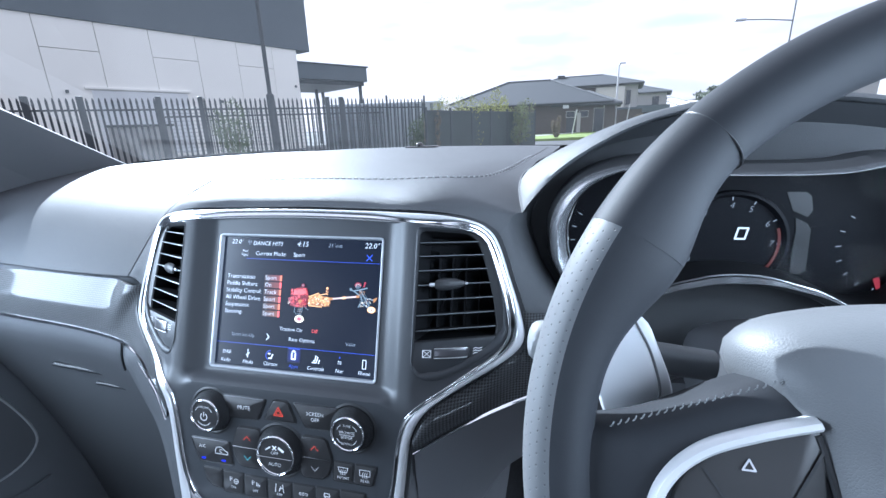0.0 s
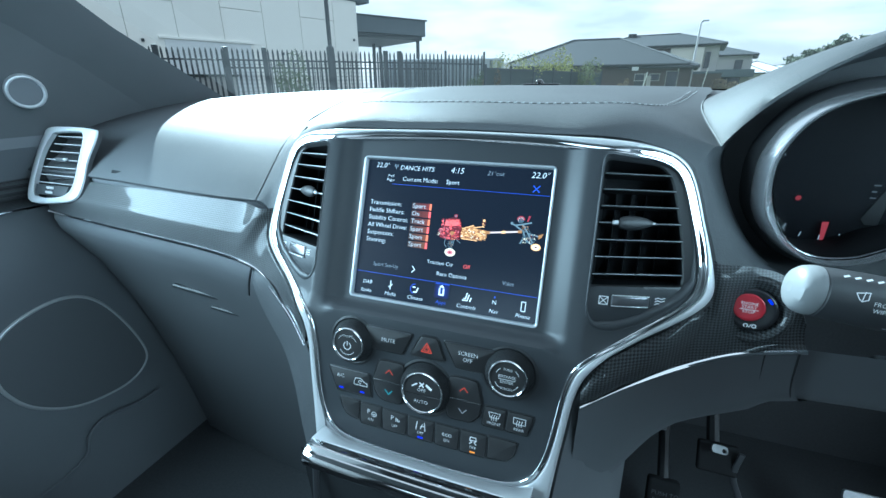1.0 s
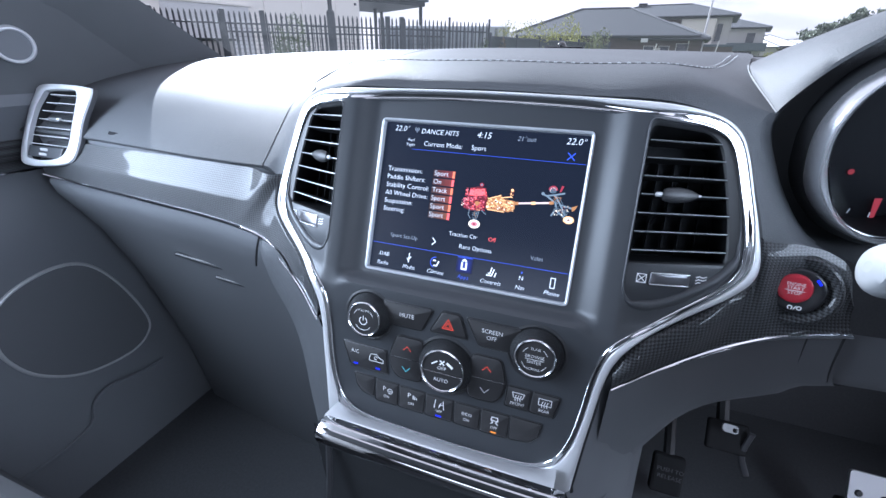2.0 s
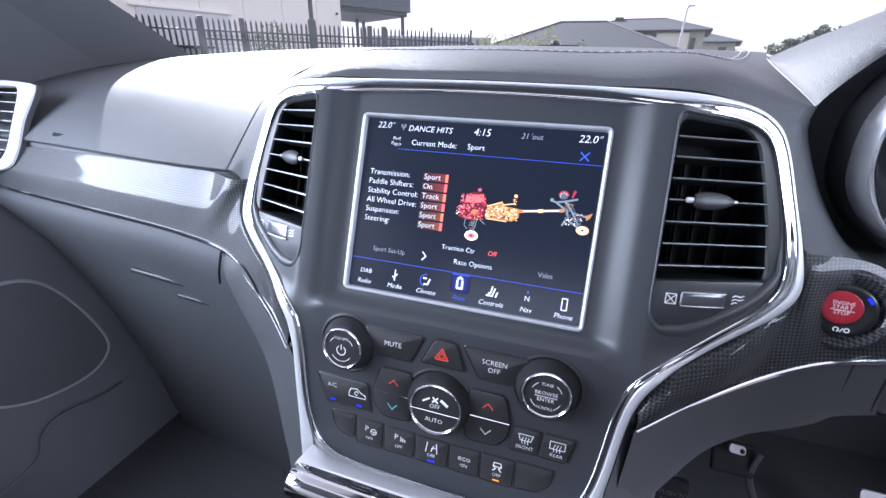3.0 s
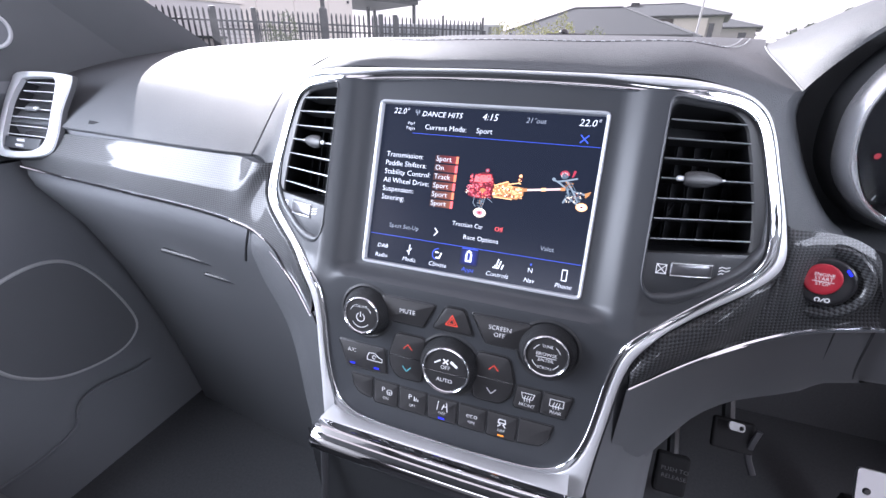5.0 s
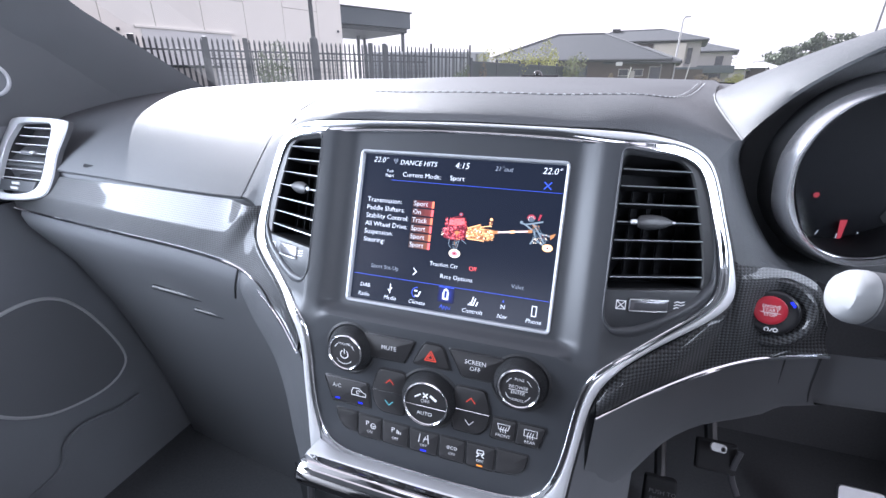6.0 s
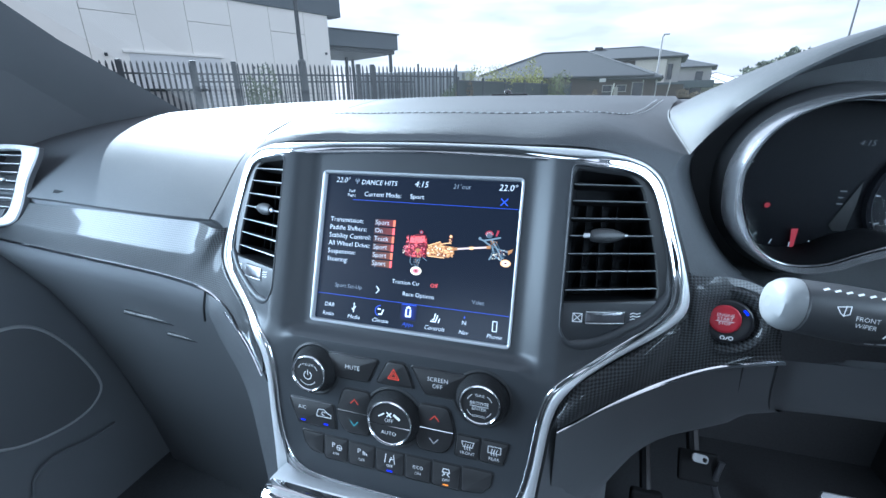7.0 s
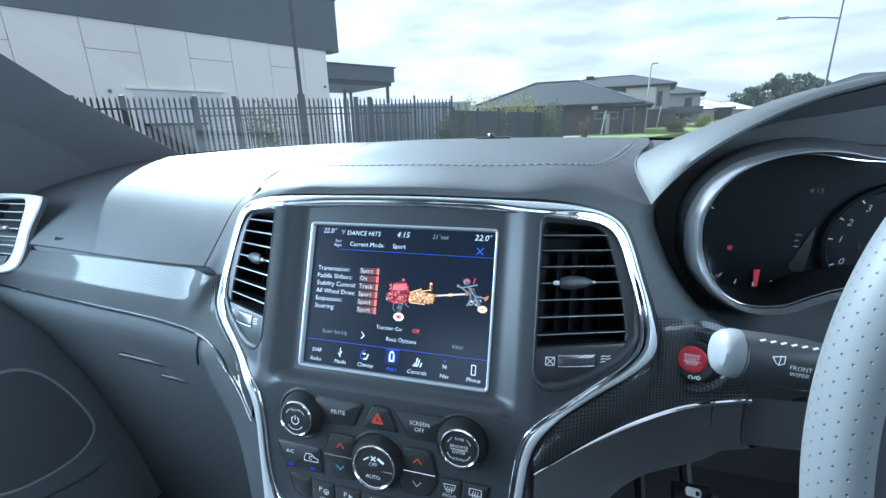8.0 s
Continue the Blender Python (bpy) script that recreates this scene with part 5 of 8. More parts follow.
lines("led", [arc(0, 0, 13.9, 32, 47, 4)], 1.7, LED_BLUE, ring, 4.9, lambda x, y, h: m @ Vector((x * mm, y * mm, h * mm)))
lines("icon", [arc(-3, -13.2, 1.4, -60, 240, 8), [(-0.8, -14.4), (0.6, -12.0)], arc(2.6, -13.0, 1.4, 0, 360, 8)], 0.6, LABEL, ring, 4.9, lambda x, y, h: m @ Vector((x * mm, y * mm, h * mm)))

# ---------- lower dash ----------
rows = []
for q in B_L:
    k = smooth01(-0.30, -0.14, q.x)
    top = q + Vector((0, 0.006, -0.003))
    prof = [(0.0, 0.0), (-0.004, -0.012), (0.0, -0.030), (0.018, -0.062), (0.045, -0.11), (0.06, -0.15), (0.082, -0.21), (0.102, -0.28), (0.122, -0.36), (0.142, -0.46), (0.165, -0.61)]
    rows.append([top + Vector((-0.02 * k * (j / 10), dy * (1 - 0.35 * k), dz * (1 - 0.25 * k))) for j, (dy, dz) in enumerate(prof)])
part("glovebox_panel", loft(rows), PLASTIC, dash, "dark plastic lower panel with glovebox")
# glovebox latch and parting lines
glove = thing("glovebox_latch", "dark recessed glovebox latch in the lower dash", "latch")
part("handle", box((0.092, 0.008, 0.0075), pose(-0.445, 0.1066, 0.941, -28, 7, 4), 0.0034, 4), BLACK, glove)
part("recess", box((0.07, 0.007, 0.0065), pose(-0.395, 0.1160, 0.909, -28, 7, 4), 0.003, 4), BLACK, glove)
part("parting_line", tube(catmull([(-0.2425, 0.0280, 1.0445), (-0.2589, 0.0360, 1.0189), (-0.2745, 0.0470, 0.9940)], 14), 0.0014, 6), BLACK, dash)
# small embossed mark on the passenger pad
part("embossed_mark", box((0.020, 0.0012, 0.005), pose(-0.557, 0.1085, 1.1215, -35, 4, -2), 0.0005), VANE, dash, "small dark embossed mark")
# right knee panel: the part beside the stack, and the darker part under the column
knee_line = catmull([Vector(p) for p in RB] + [Vector((0.40, 0.07, 1.035)), Vector((0.60, 0.08, 1.03)), Vector((0.80, 0.10, 1.02))], 80)
KNEE = [(0.004, -0.003), (0.004, -0.012), (0.007, -0.028), (0.011, -0.046), (0.019, -0.066), (0.032, -0.085), (0.05, -0.098), (0.075, -0.106), (0.13, -0.11), (0.30, -0.10)]


def knee_rows(x0, x1):
    return [[Vector((p.x + 0.45 * dy * smooth01(0.20, 0.25, p.x), p.y + dy * (1 - 0.55 * smooth01(0.20, 0.25, p.x)), p.z + dz * (1 + 0.9 * smooth01(0.24, 0.13, p.x) - 0.34 * smooth01(0.20, 0.27, p.x)))) for dy, dz in KNEE] for p in knee_line if x0 <= p.x <= x1]


part("knee_panel", loft(knee_rows(0.0, 0.303)), PLASTIC, dash, "dark plastic knee panel")
part("column_surround", loft([[p + Vector((0, 0.006, -0.002)) for p in r] for r in knee_rows(0.290, 0.9)]), PLASTIC, dash, "dark panel under the steering column")
for x in (0.272, 0.298):
    r = min(knee_rows(0.2, 0.31), key=lambda q: abs(q[0].x - x))
    part("parting_line", tube([Vector((x + p.x - r[0].x - 0.003 * (i / 5) ** 2, p.y - 0.0003, p.z)) for i, p in enumerate(r[:6])], 0.0012, 6), BLACK, dash)
# leather flank sweeping down beside the stack
edge_in = catmull([(-0.2400, 0.0310, 1.0420), (-0.2010, 0.0125, 1.0349), (-0.1674, -0.0080, 1.0144), (-0.1345, -0.0250, 1.0009), (-0.1160, -0.0370, 0.9734), (-0.1070, -0.0430, 0.9473), (-0.1010, -0.0490, 0.9231), (-0.0970, -0.0550, 0.9031)], 30)
edge_out = catmull([(-0.2452, 0.0320, 1.0420), (-0.2490, 0.0400, 1.0050), (-0.2476, 0.0450, 0.9717), (-0.2149, 0.0330, 0.9364), (-0.1940, 0.0180, 0.9014), (-0.1754, 0.0, 0.8620), (-0.1546, -0.0200, 0.8398), (-0.1500, -0.0300, 0.8000)], 30)
rows = []
for a, b in zip(edge_in, edge_out):
    d = b - a
    bulge = Vector((-0.004, -0.008, 0.002)) * min(1, d.length / 0.05)
    rows.append([a, a + d * 0.3 + bulge * 0.8, a + d * 0.65 + bulge, a + d * 0.9 + bulge * 0.45, b, b + Vector((0.004, 0.012, -0.002)), b + Vector((0.012, 0.16, -0.02))])
part("side_panel", loft(rows), LEATHER, dash, "grained leather flank of the stack")
# side of the stack running down and forward
for s in (1,):
    rows = []
    for u, v in [(200, 20), (178, 7), (158, -6), (146, -14), (137, -24), (130, -36), (125, -55), (122, -80), (119, -106), (117, -130), (114, -150), (113, -175), (112, -230), (112, -330)]:
        a = S(s * (u - 2.5), v, face_n(u, max(v, -125)) - 4.5 - 0.05 * max(0, -125 - v))
        rows.append([a, a + Vector((s * 0.006, 0.007, 0)), a + Vector((s * 0.026, 0.026, -0.003)), a + Vector((s * 0.055, 0.065, -0.005)), a + Vector((s * 0.08, 0.14, -0.01)), a + Vector((s * 0.09, 0.40, -0.02))])
    part("side_panel", loft(rows), PLASTIC, dash)

# ---------- storage lid below the stack ----------
lid = thing("storage_bin", "storage bin under the stack with a chrome pull bar", "storage bin")
rows = []
for i in range(13):
    x = -0.104 + 0.208 * i / 12
    c = 1 - (abs(x) / 0.104) ** 6 * 0.15
    rows.append([Vector((x * k, y, z)) for k, y, z in ((1.0, -0.040, 0.906), (1.0, -0.046, 0.9105), (0.99, -0.058 * c, 0.925), (0.985, -0.070, 0.930 * 1.0), (0.985, -0.076, 0.928), (0.985, -0.074, 0.915), (0.98, -0.03, 0.905))])
part("ledge", loft(rows), SATIN, lid, "satin silver ledge")
prof = [(-0.072, 0.930), (-0.0785, 0.9325), (-0.0815, 0.9318), (-0.0828, 0.9300), (-0.0838, 0.9288), (-0.0858, 0.9284), (-0.0885, 0.9262), (-0.0905, 0.9228), (-0.0912, 0.9188), (-0.0902, 0.9150), (-0.0878, 0.9118), (-0.0842, 0.9098), (-0.079, 0.9090), (-0.072, 0.9092)]
rows = [[Vector((x, y + 0.10 * x * x, z)) for y, z in prof] for x in [-0.1005 + 0.2115 * i / 16 for i in range(17)]]
for end, dx in ((0, -0.0012), (0, -0.0026), (-1, 0.0012), (-1, 0.0026)):
    r = rows[end]
    c = sum(r, Vector()) / len(r)
    k = 0.90 if abs(dx) < 0.002 else 0.66
    rows.insert(0 if end == 0 else len(rows), [c + (p - c) * k + Vector((dx, 0, 0)) for p in r])
bm = loft(rows, False, True)
for r in (rows[0], rows[-1]):
    bm.faces.new([bm.verts.new(p) for p in r])
part("chrome_bar", bm, DIMMED_CHROME, lid, "polished chrome pull bar")
rows = [[Vector((x, y, z)) for y, z in ((-0.070, 0.912), (-0.066, 0.85), (-0.060, 0.76), (-0.10, 0.68), (-0.25, 0.62))] for x in (-0.118, -0.06, 0, 0.06, 0.118)]
part("door", loft(rows), BLACK, lid)
console = thing("console", "dark lower console with satin edge strips", "console")
for s in (-1, 1):
    rows = []
    for y, z in ((-0.034, 0.872), (-0.035, 0.86), (-0.03, 0.80), (-0.045, 0.74), (-0.09, 0.68), (-0.25, 0.62)):
        rows.append([Vector((s * x, y + dy, z)) for x, dy in ((0.118, -0.02), (0.128, -0.02), (0.15, 0.02), (0.155, 0.35))])
    part("side", loft(rows), PLASTIC, console)
    part("strip", tube(catmull([Vector((s * x, y, z)) for x, y, z in ((0.103, -0.070, 0.90), (0.103, -0.074, 0.87), (0.106, -0.076, 0.83), (0.112, -0.085, 0.78), (0.122, -0.11, 0.70), (0.13, -0.22, 0.63))], 20), 0.0032, 8), DARK_METAL, console, "satin silver strip")

# ---------- passenger side vent ----------
side_vent = thing("air_vent", "black air vent in a satin silver ring at the dash end", "air vent")


def PV(x, z, h=0.0):
    """A point on the side vent's leaning face, h millimetres proud."""
    return Vector((x, 0.083 + (z - 1.08) * 0.55, z)) + Vector((0, -0.876, 0.482)) * (h * 0.001)


VENT_OUT = [(-0.7305, 1.1800), (-0.6282, 1.1795), (-0.6165, 1.168), (-0.6220, 1.1334), (-0.6190, 1.0979), (-0.6351, 1.0765), (-0.7205, 1.0680), (-0.7440, 1.0802), (-0.7500, 1.1314), (-0.7449, 1.1648)]
VENT_IN = [(-0.7149, 1.1726), (-0.6589, 1.1745), (-0.6500, 1.1690), (-0.6459, 1.1364), (-0.6440, 1.0963), (-0.6635, 1.0812), (-0.7124, 1.0772), (-0.7325, 1.086), (-0.7369, 1.1362), (-0.7259, 1.1646)]
ring_out = [Vector((p.x, p.y)) for p in catmull([(x, z, 0) for x, z in VENT_OUT], 60, True)]
ring_in = [min((Vector((q.x, q.y)) for q in catmull([(x, z, 0) for x, z in VENT_IN], 240, True)), key=lambda q: (q - (p * 0.82 + Vector((-0.684, 1.125)) * 0.18)).length) for p in ring_out]


def sc(k):
    """Loops of the vent: 1 the ring's outer line, 0.8 its inner one."""
    return [tuple(a.lerp(b, (1 - k) / 0.2)) for a, b in zip(ring_out, ring_in)]


part("ring", loft([[PV(x, z, h) for x, z in sc(k)] for k, h in ((1.0, -1.5), (0.985, 0.8), (0.93, 2.0), (0.85, 1.2), (0.81, 0), (0.80, -6))], False, True), SILVER_PAINT, side_vent, "satin silver ring")
part("ring_side", loft([[PV(x, z, h) for x, z in sc(k)] for k, h in ((1.01, -7), (1.0, -1.5))], False, True), LEATHER, side_vent, "dark collar of the ring")
bm = loft([[PV(x, z, h) for x, z in sc(k)] for k, h in ((0.82, 0), (0.80, -22))], False, True)
bm.faces.new([bm.verts.new(PV(x, z, -22)) for x, z in sc(0.80)])
part("shell", bm, BLACK, side_vent)
for k in range(7):
    z = 1.1662 - 0.0114 * k
    x0, x1 = -0.708 - 0.0045 * min(k, 4), -0.6495 + 0.0008 * k
    sl = part("slat", loft([[PV(x, z, -1), PV(x, z + 0.0014, -1), PV(x, z + 0.003, -14), PV(x, z + 0.0015, -14)] for x in (x0, (x0 + x1) / 2, x1)], False, True), PLASTIC, side_vent)
    # edge highlight built as a pale bar here too
    part("slat_glint", tube([PV(x, z + 0.0007, -0.6) for x in (x0, (x0 + x1) / 2, x1)], 0.0006, 6), SATIN, sl, "slat edge lightened like a glint")
part("tab", box((0.024, 0.007, 0.006), Matrix.Translation(PV(-0.681, 1.1325, 1)), 0.002), PLASTIC, side_vent, "grey tab")
part("tab_tip", box((0.007, 0.005, 0.004), Matrix.Translation(PV(-0.6705, 1.133, 2.5)), 0.0015), SATIN, side_vent, "bright tab tip")
part("plate", slab([(-0.728, 1.081), (-0.655, 1.081), (-0.651, 1.0955), (-0.73, 1.0955)], lambda x, y, h: PV(x, y, h * 1000), 0.003, 0.001), PANEL, side_vent)
for dz in (0, 0.0065):
    part("thumbwheel", box((0.016, 0.0022, 0.004), Matrix.Translation(PV(-0.692, 1.0848 + dz, 0.6)), 0.0008), SATIN, side_vent, "bright thumbwheel rib")

# ---------- instrument cluster ----------
cluster = thing("instrument_cluster", "hooded instrument cluster with a silver rim and dark dials", "instrument cluster")
HOOD_IN = catmull([Vector(p) for p in ((0.2165, 0.097, 1.1935), (0.2230, 0.097, 1.2065), (0.2310, 0.097, 1.2178), (0.2450, 0.096, 1.2335), (0.2605, 0.095, 1.2475), (0.279, 0.094, 1.259), (0.303, 0.092, 1.2698), (0.326, 0.091, 1.2772), (0.348, 0.091, 1.2828), (0.3615, 0.091, 1.286), (0.395, 0.091, 1.2895), (0.43, 0.092, 1.290), (0.475, 0.093, 1.2875), (0.53, 0.096, 1.276), (0.58, 0.1, 1.245), (0.62, 0.103, 1.195), (0.625, 0.103, 1.15))], 90)
HOOD_TOP = catmull([Vector(p) for p in ((0.2108, 0.14, 1.2095), (0.2155, 0.135, 1.2265), (0.2262, 0.13, 1.2360), (0.2375, 0.128, 1.2440), (0.2613, 0.125, 1.2603), (0.2883, 0.122, 1.2720), (0.3143, 0.12, 1.2803), (0.3389, 0.12, 1.2868), (0.3631, 0.12, 1.2908), (0.395, 0.12, 1.2945), (0.43, 0.12, 1.2955), (0.475, 0.12, 1.2935), (0.535, 0.12, 1.282), (0.59, 0.12, 1.249), (0.63, 0.12, 1.198), (0.635, 0.12, 1.15))], 90)
rows = []
for i, (p, c) in enumerate(zip(HOOD_IN, HOOD_TOP)):
    d = (c - p).normalized()
    out = Vector((p.x - 0.42, 0, p.z - 1.13)).normalized()
    blend = smooth01(0, 26, i)
    sec = [p + Vector((0, 0.010, 0)) - out * 0.001, p + Vector((0, 0.002, 0)), p + out * 0.0022 + Vector((0, -0.0008, 0)), p + out * 0.006 * min(1, (c - p).length / 0.02) + Vector((0, 0.004, 0)), p.lerp(c, 0.55) + out * 0.0035, c,
           c + Vector((0, 0.03, -0.001)), c - out * 0.006 + Vector((0, 0.07, -0.002)), c - out * 0.018 + Vector((0, 0.13, -0.008)), c - out * 0.05 + Vector((0, 0.22, -0.03))]
    foot = [HOOD_FOOT[k] for k in (0, 0, 1, 3, 6, 9, 14, 19, 26, 34)]
    rows.append([f.lerp(q, blend ** 0.5 if j < 6 else blend) for j, (f, q) in enumerate(zip(foot, sec))])
part("hood", loft(rows), LEATHER_FINE, cluster, "grained leather hood")
part("hood_seam", tube([p + Vector((-0.0003, -0.0003, 0.0006)) for p in HOOD_FOOT[:26]], 0.0005, 6), HOOD_THREAD, cluster, "pale seam at the foot of the hood")
BZ = [(0.2505, 1.164), (0.2505, 1.186), (0.2590, 1.2075), (0.273, 1.2230), (0.290, 1.2320), (0.308, 1.2370), (0.325, 1.2385), (0.342, 1.2370), (0.358, 1.2335), (0.380, 1.2315), (0.418, 1.2310)]
BB = [(0.418, 1.1355), (0.395, 1.1340), (0.375, 1.1295), (0.357, 1.1245), (0.342, 1.1175), (0.326, 1.1090), (0.305, 1.1055), (0.286, 1.1105), (0.268, 1.1245), (0.2545, 1.145)]
bez2 = BZ + [(0.836 - x, z) for x, z in BZ[-2::-1]] + [(0.836 - x, z) for x, z in BB[:0:-1]] + BB
BEZ = [Vector((p.x, 0.085, p.z)) for p in catmull([(x, 0, z) for x, z in bez2], 160, True)]
mid = Vector((0.418, 0, 1.17))


def outward(loop):
    """Outward directions of a closed loop in the xz plane, evened along it."""
    n, raw = len(loop), []
    for i in range(n):
        t = loop[(i + 2) % n] - loop[i - 2]
        d = Vector((t.z, 0, -t.x)).normalized()
        raw.append(d)
    sign = 1 if sum(d.dot(p - mid - Vector((0, p.y, 0))) for d, p in zip(raw, loop)) > 0 else -1
    return [(sum((raw[(i + k) % n] for k in range(-3, 4)), Vector()) * sign).normalized() for i in range(n)]


BEZ_OUT = {id(p): d for p, d in zip(BEZ, outward(BEZ))}


def toward(p, k, y):
    """A point beside the rim's line: k metres outward, at depth y; the inner slope is broad at the sides and narrow below."""
    if k < -0.0009:
        k *= 0.45 + 1.45 * min(1.0, abs(p.x - mid.x) / 0.165) ** 4
        if 0.082 < y < 0.113:
            y -= 0.6 * (y - 0.082) * smooth01(1.165, 1.12, p.z)
        k *= 1 - 0.6 * smooth01(1.15, 1.11, p.z)
    if k > 0.001 and y < 0.095:
        k *= 0.22 + 0.78 * min(1.0, abs(p.x - mid.x) / 0.160) ** 4
    q = p + BEZ_OUT[id(p)] * k
    return Vector((q.x, y, q.z))


part("rim", loft([[toward(p, k, y) for p in BEZ] for k, y in ((0.0066, 0.094), (0.0055, 0.0895), (0.0042, 0.0858), (0.0026, 0.0828), (0.0012, 0.0808), (-0.0002, 0.0805), (-0.0012 - 0.0, 0.083), (-0.0040, 0.094), (-0.0062, 0.112))], False, True), BEZEL_WHITE, cluster, "bright silver rim")
part("rim_side", loft([[toward(p, k, y) for p in BEZ] for k, y in ((0.0095, 0.118), (0.0088, 0.108), (0.0078, 0.100), (0.0066, 0.094))], False, True), BEZEL_SHADE, cluster, "outer flank of the rim, darkened as if shaded")
part("inner_line", tube([toward(p, -0.0062, 0.1105) for p in BEZ], 0.0007, 6, True), CHROME, cluster, "thin chrome inner line")
# dark tunnel between hood and rim
low = catmull([Vector(p) for p in ((0.625, 0.10, 1.15), (0.60, 0.09, 1.08), (0.55, 0.085, 1.055), (0.42, 0.085, 1.05), (0.33, 0.085, 1.07), (0.284, 0.084, 1.090), (0.257, 0.086, 1.103), (0.236, 0.092, 1.133), (0.222, 0.097, 1.162), (0.2160, 0.099, 1.180), (0.2165, 0.097, 1.1935))], 60)
loop_o = HOOD_IN[1:] + low[1:]
th = [math.atan2(p.z - 1.17, p.x - 0.418) for p in BEZ]


def bez_at(a):
    return BEZ[min(range(len(BEZ)), key=lambda i: abs(math.atan2(math.sin(th[i] - a), math.cos(th[i] - a))))]


rows = []
for p in loop_o:
    q = bez_at(math.atan2(p.z - 1.17, p.x - 0.418))
    q2 = toward(q, 0.0090, 0.116)
    m1 = p.lerp(q2, 0.35) + Vector((0, 0.014, 0))
    m2 = p.lerp(q2, 0.75) + Vector((0, 0.006, 0))
    rows.append([p + (q2 - p) * 0.03 + Vector((0, 0.003, 0)), m1, m2, q2])
part("tunnel", loft(rows, True), SHROUD, cluster, "dark grained inner shroud")
face = bmesh.new()
face.faces.new([face.verts.new(toward(p, -0.005, 0.142)) for p in BEZ])
bmesh.ops.triangulate(face, faces=face.faces[:])
part("dial_board", face, GAUGE_FACE, cluster)
part("well", loft([[toward(p, -0.0055, y) for p in BEZ] for y in (0.100, 0.143)], False, True), VANE, cluster)
lens = bmesh.new()
lens.faces.new([lens.verts.new(toward(p, -0.0045, 0.100)) for p in BEZ])
bmesh.ops.triangulate(lens, faces=lens.faces[:])
lens.normal_update()
for f in lens.faces:
    if f.normal.y > 0:
        f.normal_flip()
lens = part("lens", lens, LENS, cluster, "clear lens", smooth=False, recalc=False)
lens.visible_shadow = False
GP = lambda x, y, h: Vector((x * 0.001, 0.1415 - h * 0.001, y * 0.001))
DC = (418, 1156)
part("dial_ring", loft([[GP(DC[0] + r * math.cos(6.28319 * j / 64), DC[1] + r * math.sin(6.28319 * j / 64), h) for j in range(64)] for r, h in ((54, 0), (53, 4), (50, 5), (48, 2), (47, 0))], False, True), GAUGE_FACE, cluster, "dark dial ring")
for d, a in zip("01234567", (208, 177, 153, 128, 91, 65, 32, 1)):
    a = radians(a)
    glyph("letters", d, DC[0] + 38.5 * math.cos(a), DC[1] + 38.5 * math.sin(a), 8.5, GAUGE_GREY, parent=cluster, lift=0.6, place=GP, shear=0.2)
    lines("tick", [[(DC[0] + r * math.cos(a), DC[1] + r * math.sin(a)) for r in (44, 47)]], 1.0, GAUGE_GREY, cluster, 0.6, GP)
lines("letters", [[(424.6, 1161.0), (426.4, 1172.0), (435.0, 1172.0), (433.2, 1161.0), (424.6, 1161.0)]], 1.8, material("gauge_white", (0, 0, 0), 0.4, emit=(0.7, 0.75, 0.8), emit_strength=0.4), cluster, 0.6, GP)
flat("bar", rect(410.5, 1130.6, 426, 1133.0), GAUGE_GREY, cluster, 0.6, GP)
lines("redline", [arc(DC[0], DC[1], 45.6, -35, 20, 10)], 2.6, material("gauge_dim_red", (0, 0, 0), 0.4, emit=(0.8, 0.1, 0.08), emit_strength=0.035), cluster, 0.6, GP)
flat("needle", [(318.2, 1126), (323.4, 1126.5), (323.2, 1103), (321.2, 1103)], GAUGE_RED, cluster, 2.0, GP)
flat("needle", [(546.4, 1125), (551.4, 1127), (556.4, 1108.4), (554.4, 1107.4)], GAUGE_RED, cluster, 2.0, GP)
flat("lamp", [(296 + 2.5 * math.cos(a), 1146 + 2.5 * math.sin(a)) for a in (0, 1, 2, 3, 4, 5)], material("gauge_lamp", (0, 0, 0), 0.4, emit=(0.8, 0.05, 0.08), emit_strength=0.1), cluster, 0.6, GP)
for cxg, s in ((312, 1), (556, -1)):
    for i in range(9):
        a = radians(150 + s * 0 + 140 * i / 8)
        lines("tick", [[(cxg + 6 + r * math.cos(a), 1160 + r * math.sin(a)) for r in (47, 51)]], 0.9, GAUGE_GREY, cluster, 0.6, GP)
for s in (-1, 1):
    for pts in (((478, 1126), (487, 1126), (491, 1131), (488, 1172), (484, 1178), (473.5, 1183), (476, 1170), (476, 1150)), ((470, 1190), (483, 1184), (486.5, 1190), (483, 1204), (478, 1208), (462, 1208))):
        if s > 0 or pts[0][1] < 1150:
            flat("panel", [(418 + s * (x - 418), z) for x, z in pts if s > 0 or z < 1172][::s], GAUGE_DIM if s > 0 else GAUGE_FAINT, cluster, 0.4, GP)
for z, w in ((1160.5, 5), (1155, 3.6), (1149.5, 4.4)):
    flat("bar", rect(345.8, z, 345.8 + w, z + 1.2), GAUGE_SOFT, cluster, 0.7, GP)
glyph("letters", "4:15", 354.3, 1201, 6.5, GAUGE_SOFT, parent=cluster, lift=0.7, place=GP, shear=0.2)

# ---------- steering wheel ----------
W_C, W_T = Vector((0.437, -0.154, 1.137)), 0.347
W_N, W_B = Vector((0, -math.cos(W_T), math.sin(W_T))), Vector((0, math.sin(W_T), math.cos(W_T)))


def W(a, b, c=0.0):
    """Wheel coordinates in millimetres: right, up in its plane, towards the driver."""
    return W_C + Vector((a, 0, 0)) * 0.001 + W_B * (b * 0.001) + W_N * (c * 0.001)


wheel = thing("steering_wheel", "grey leather steering wheel with perforated grips", "steering wheel")
R0 = 193.3


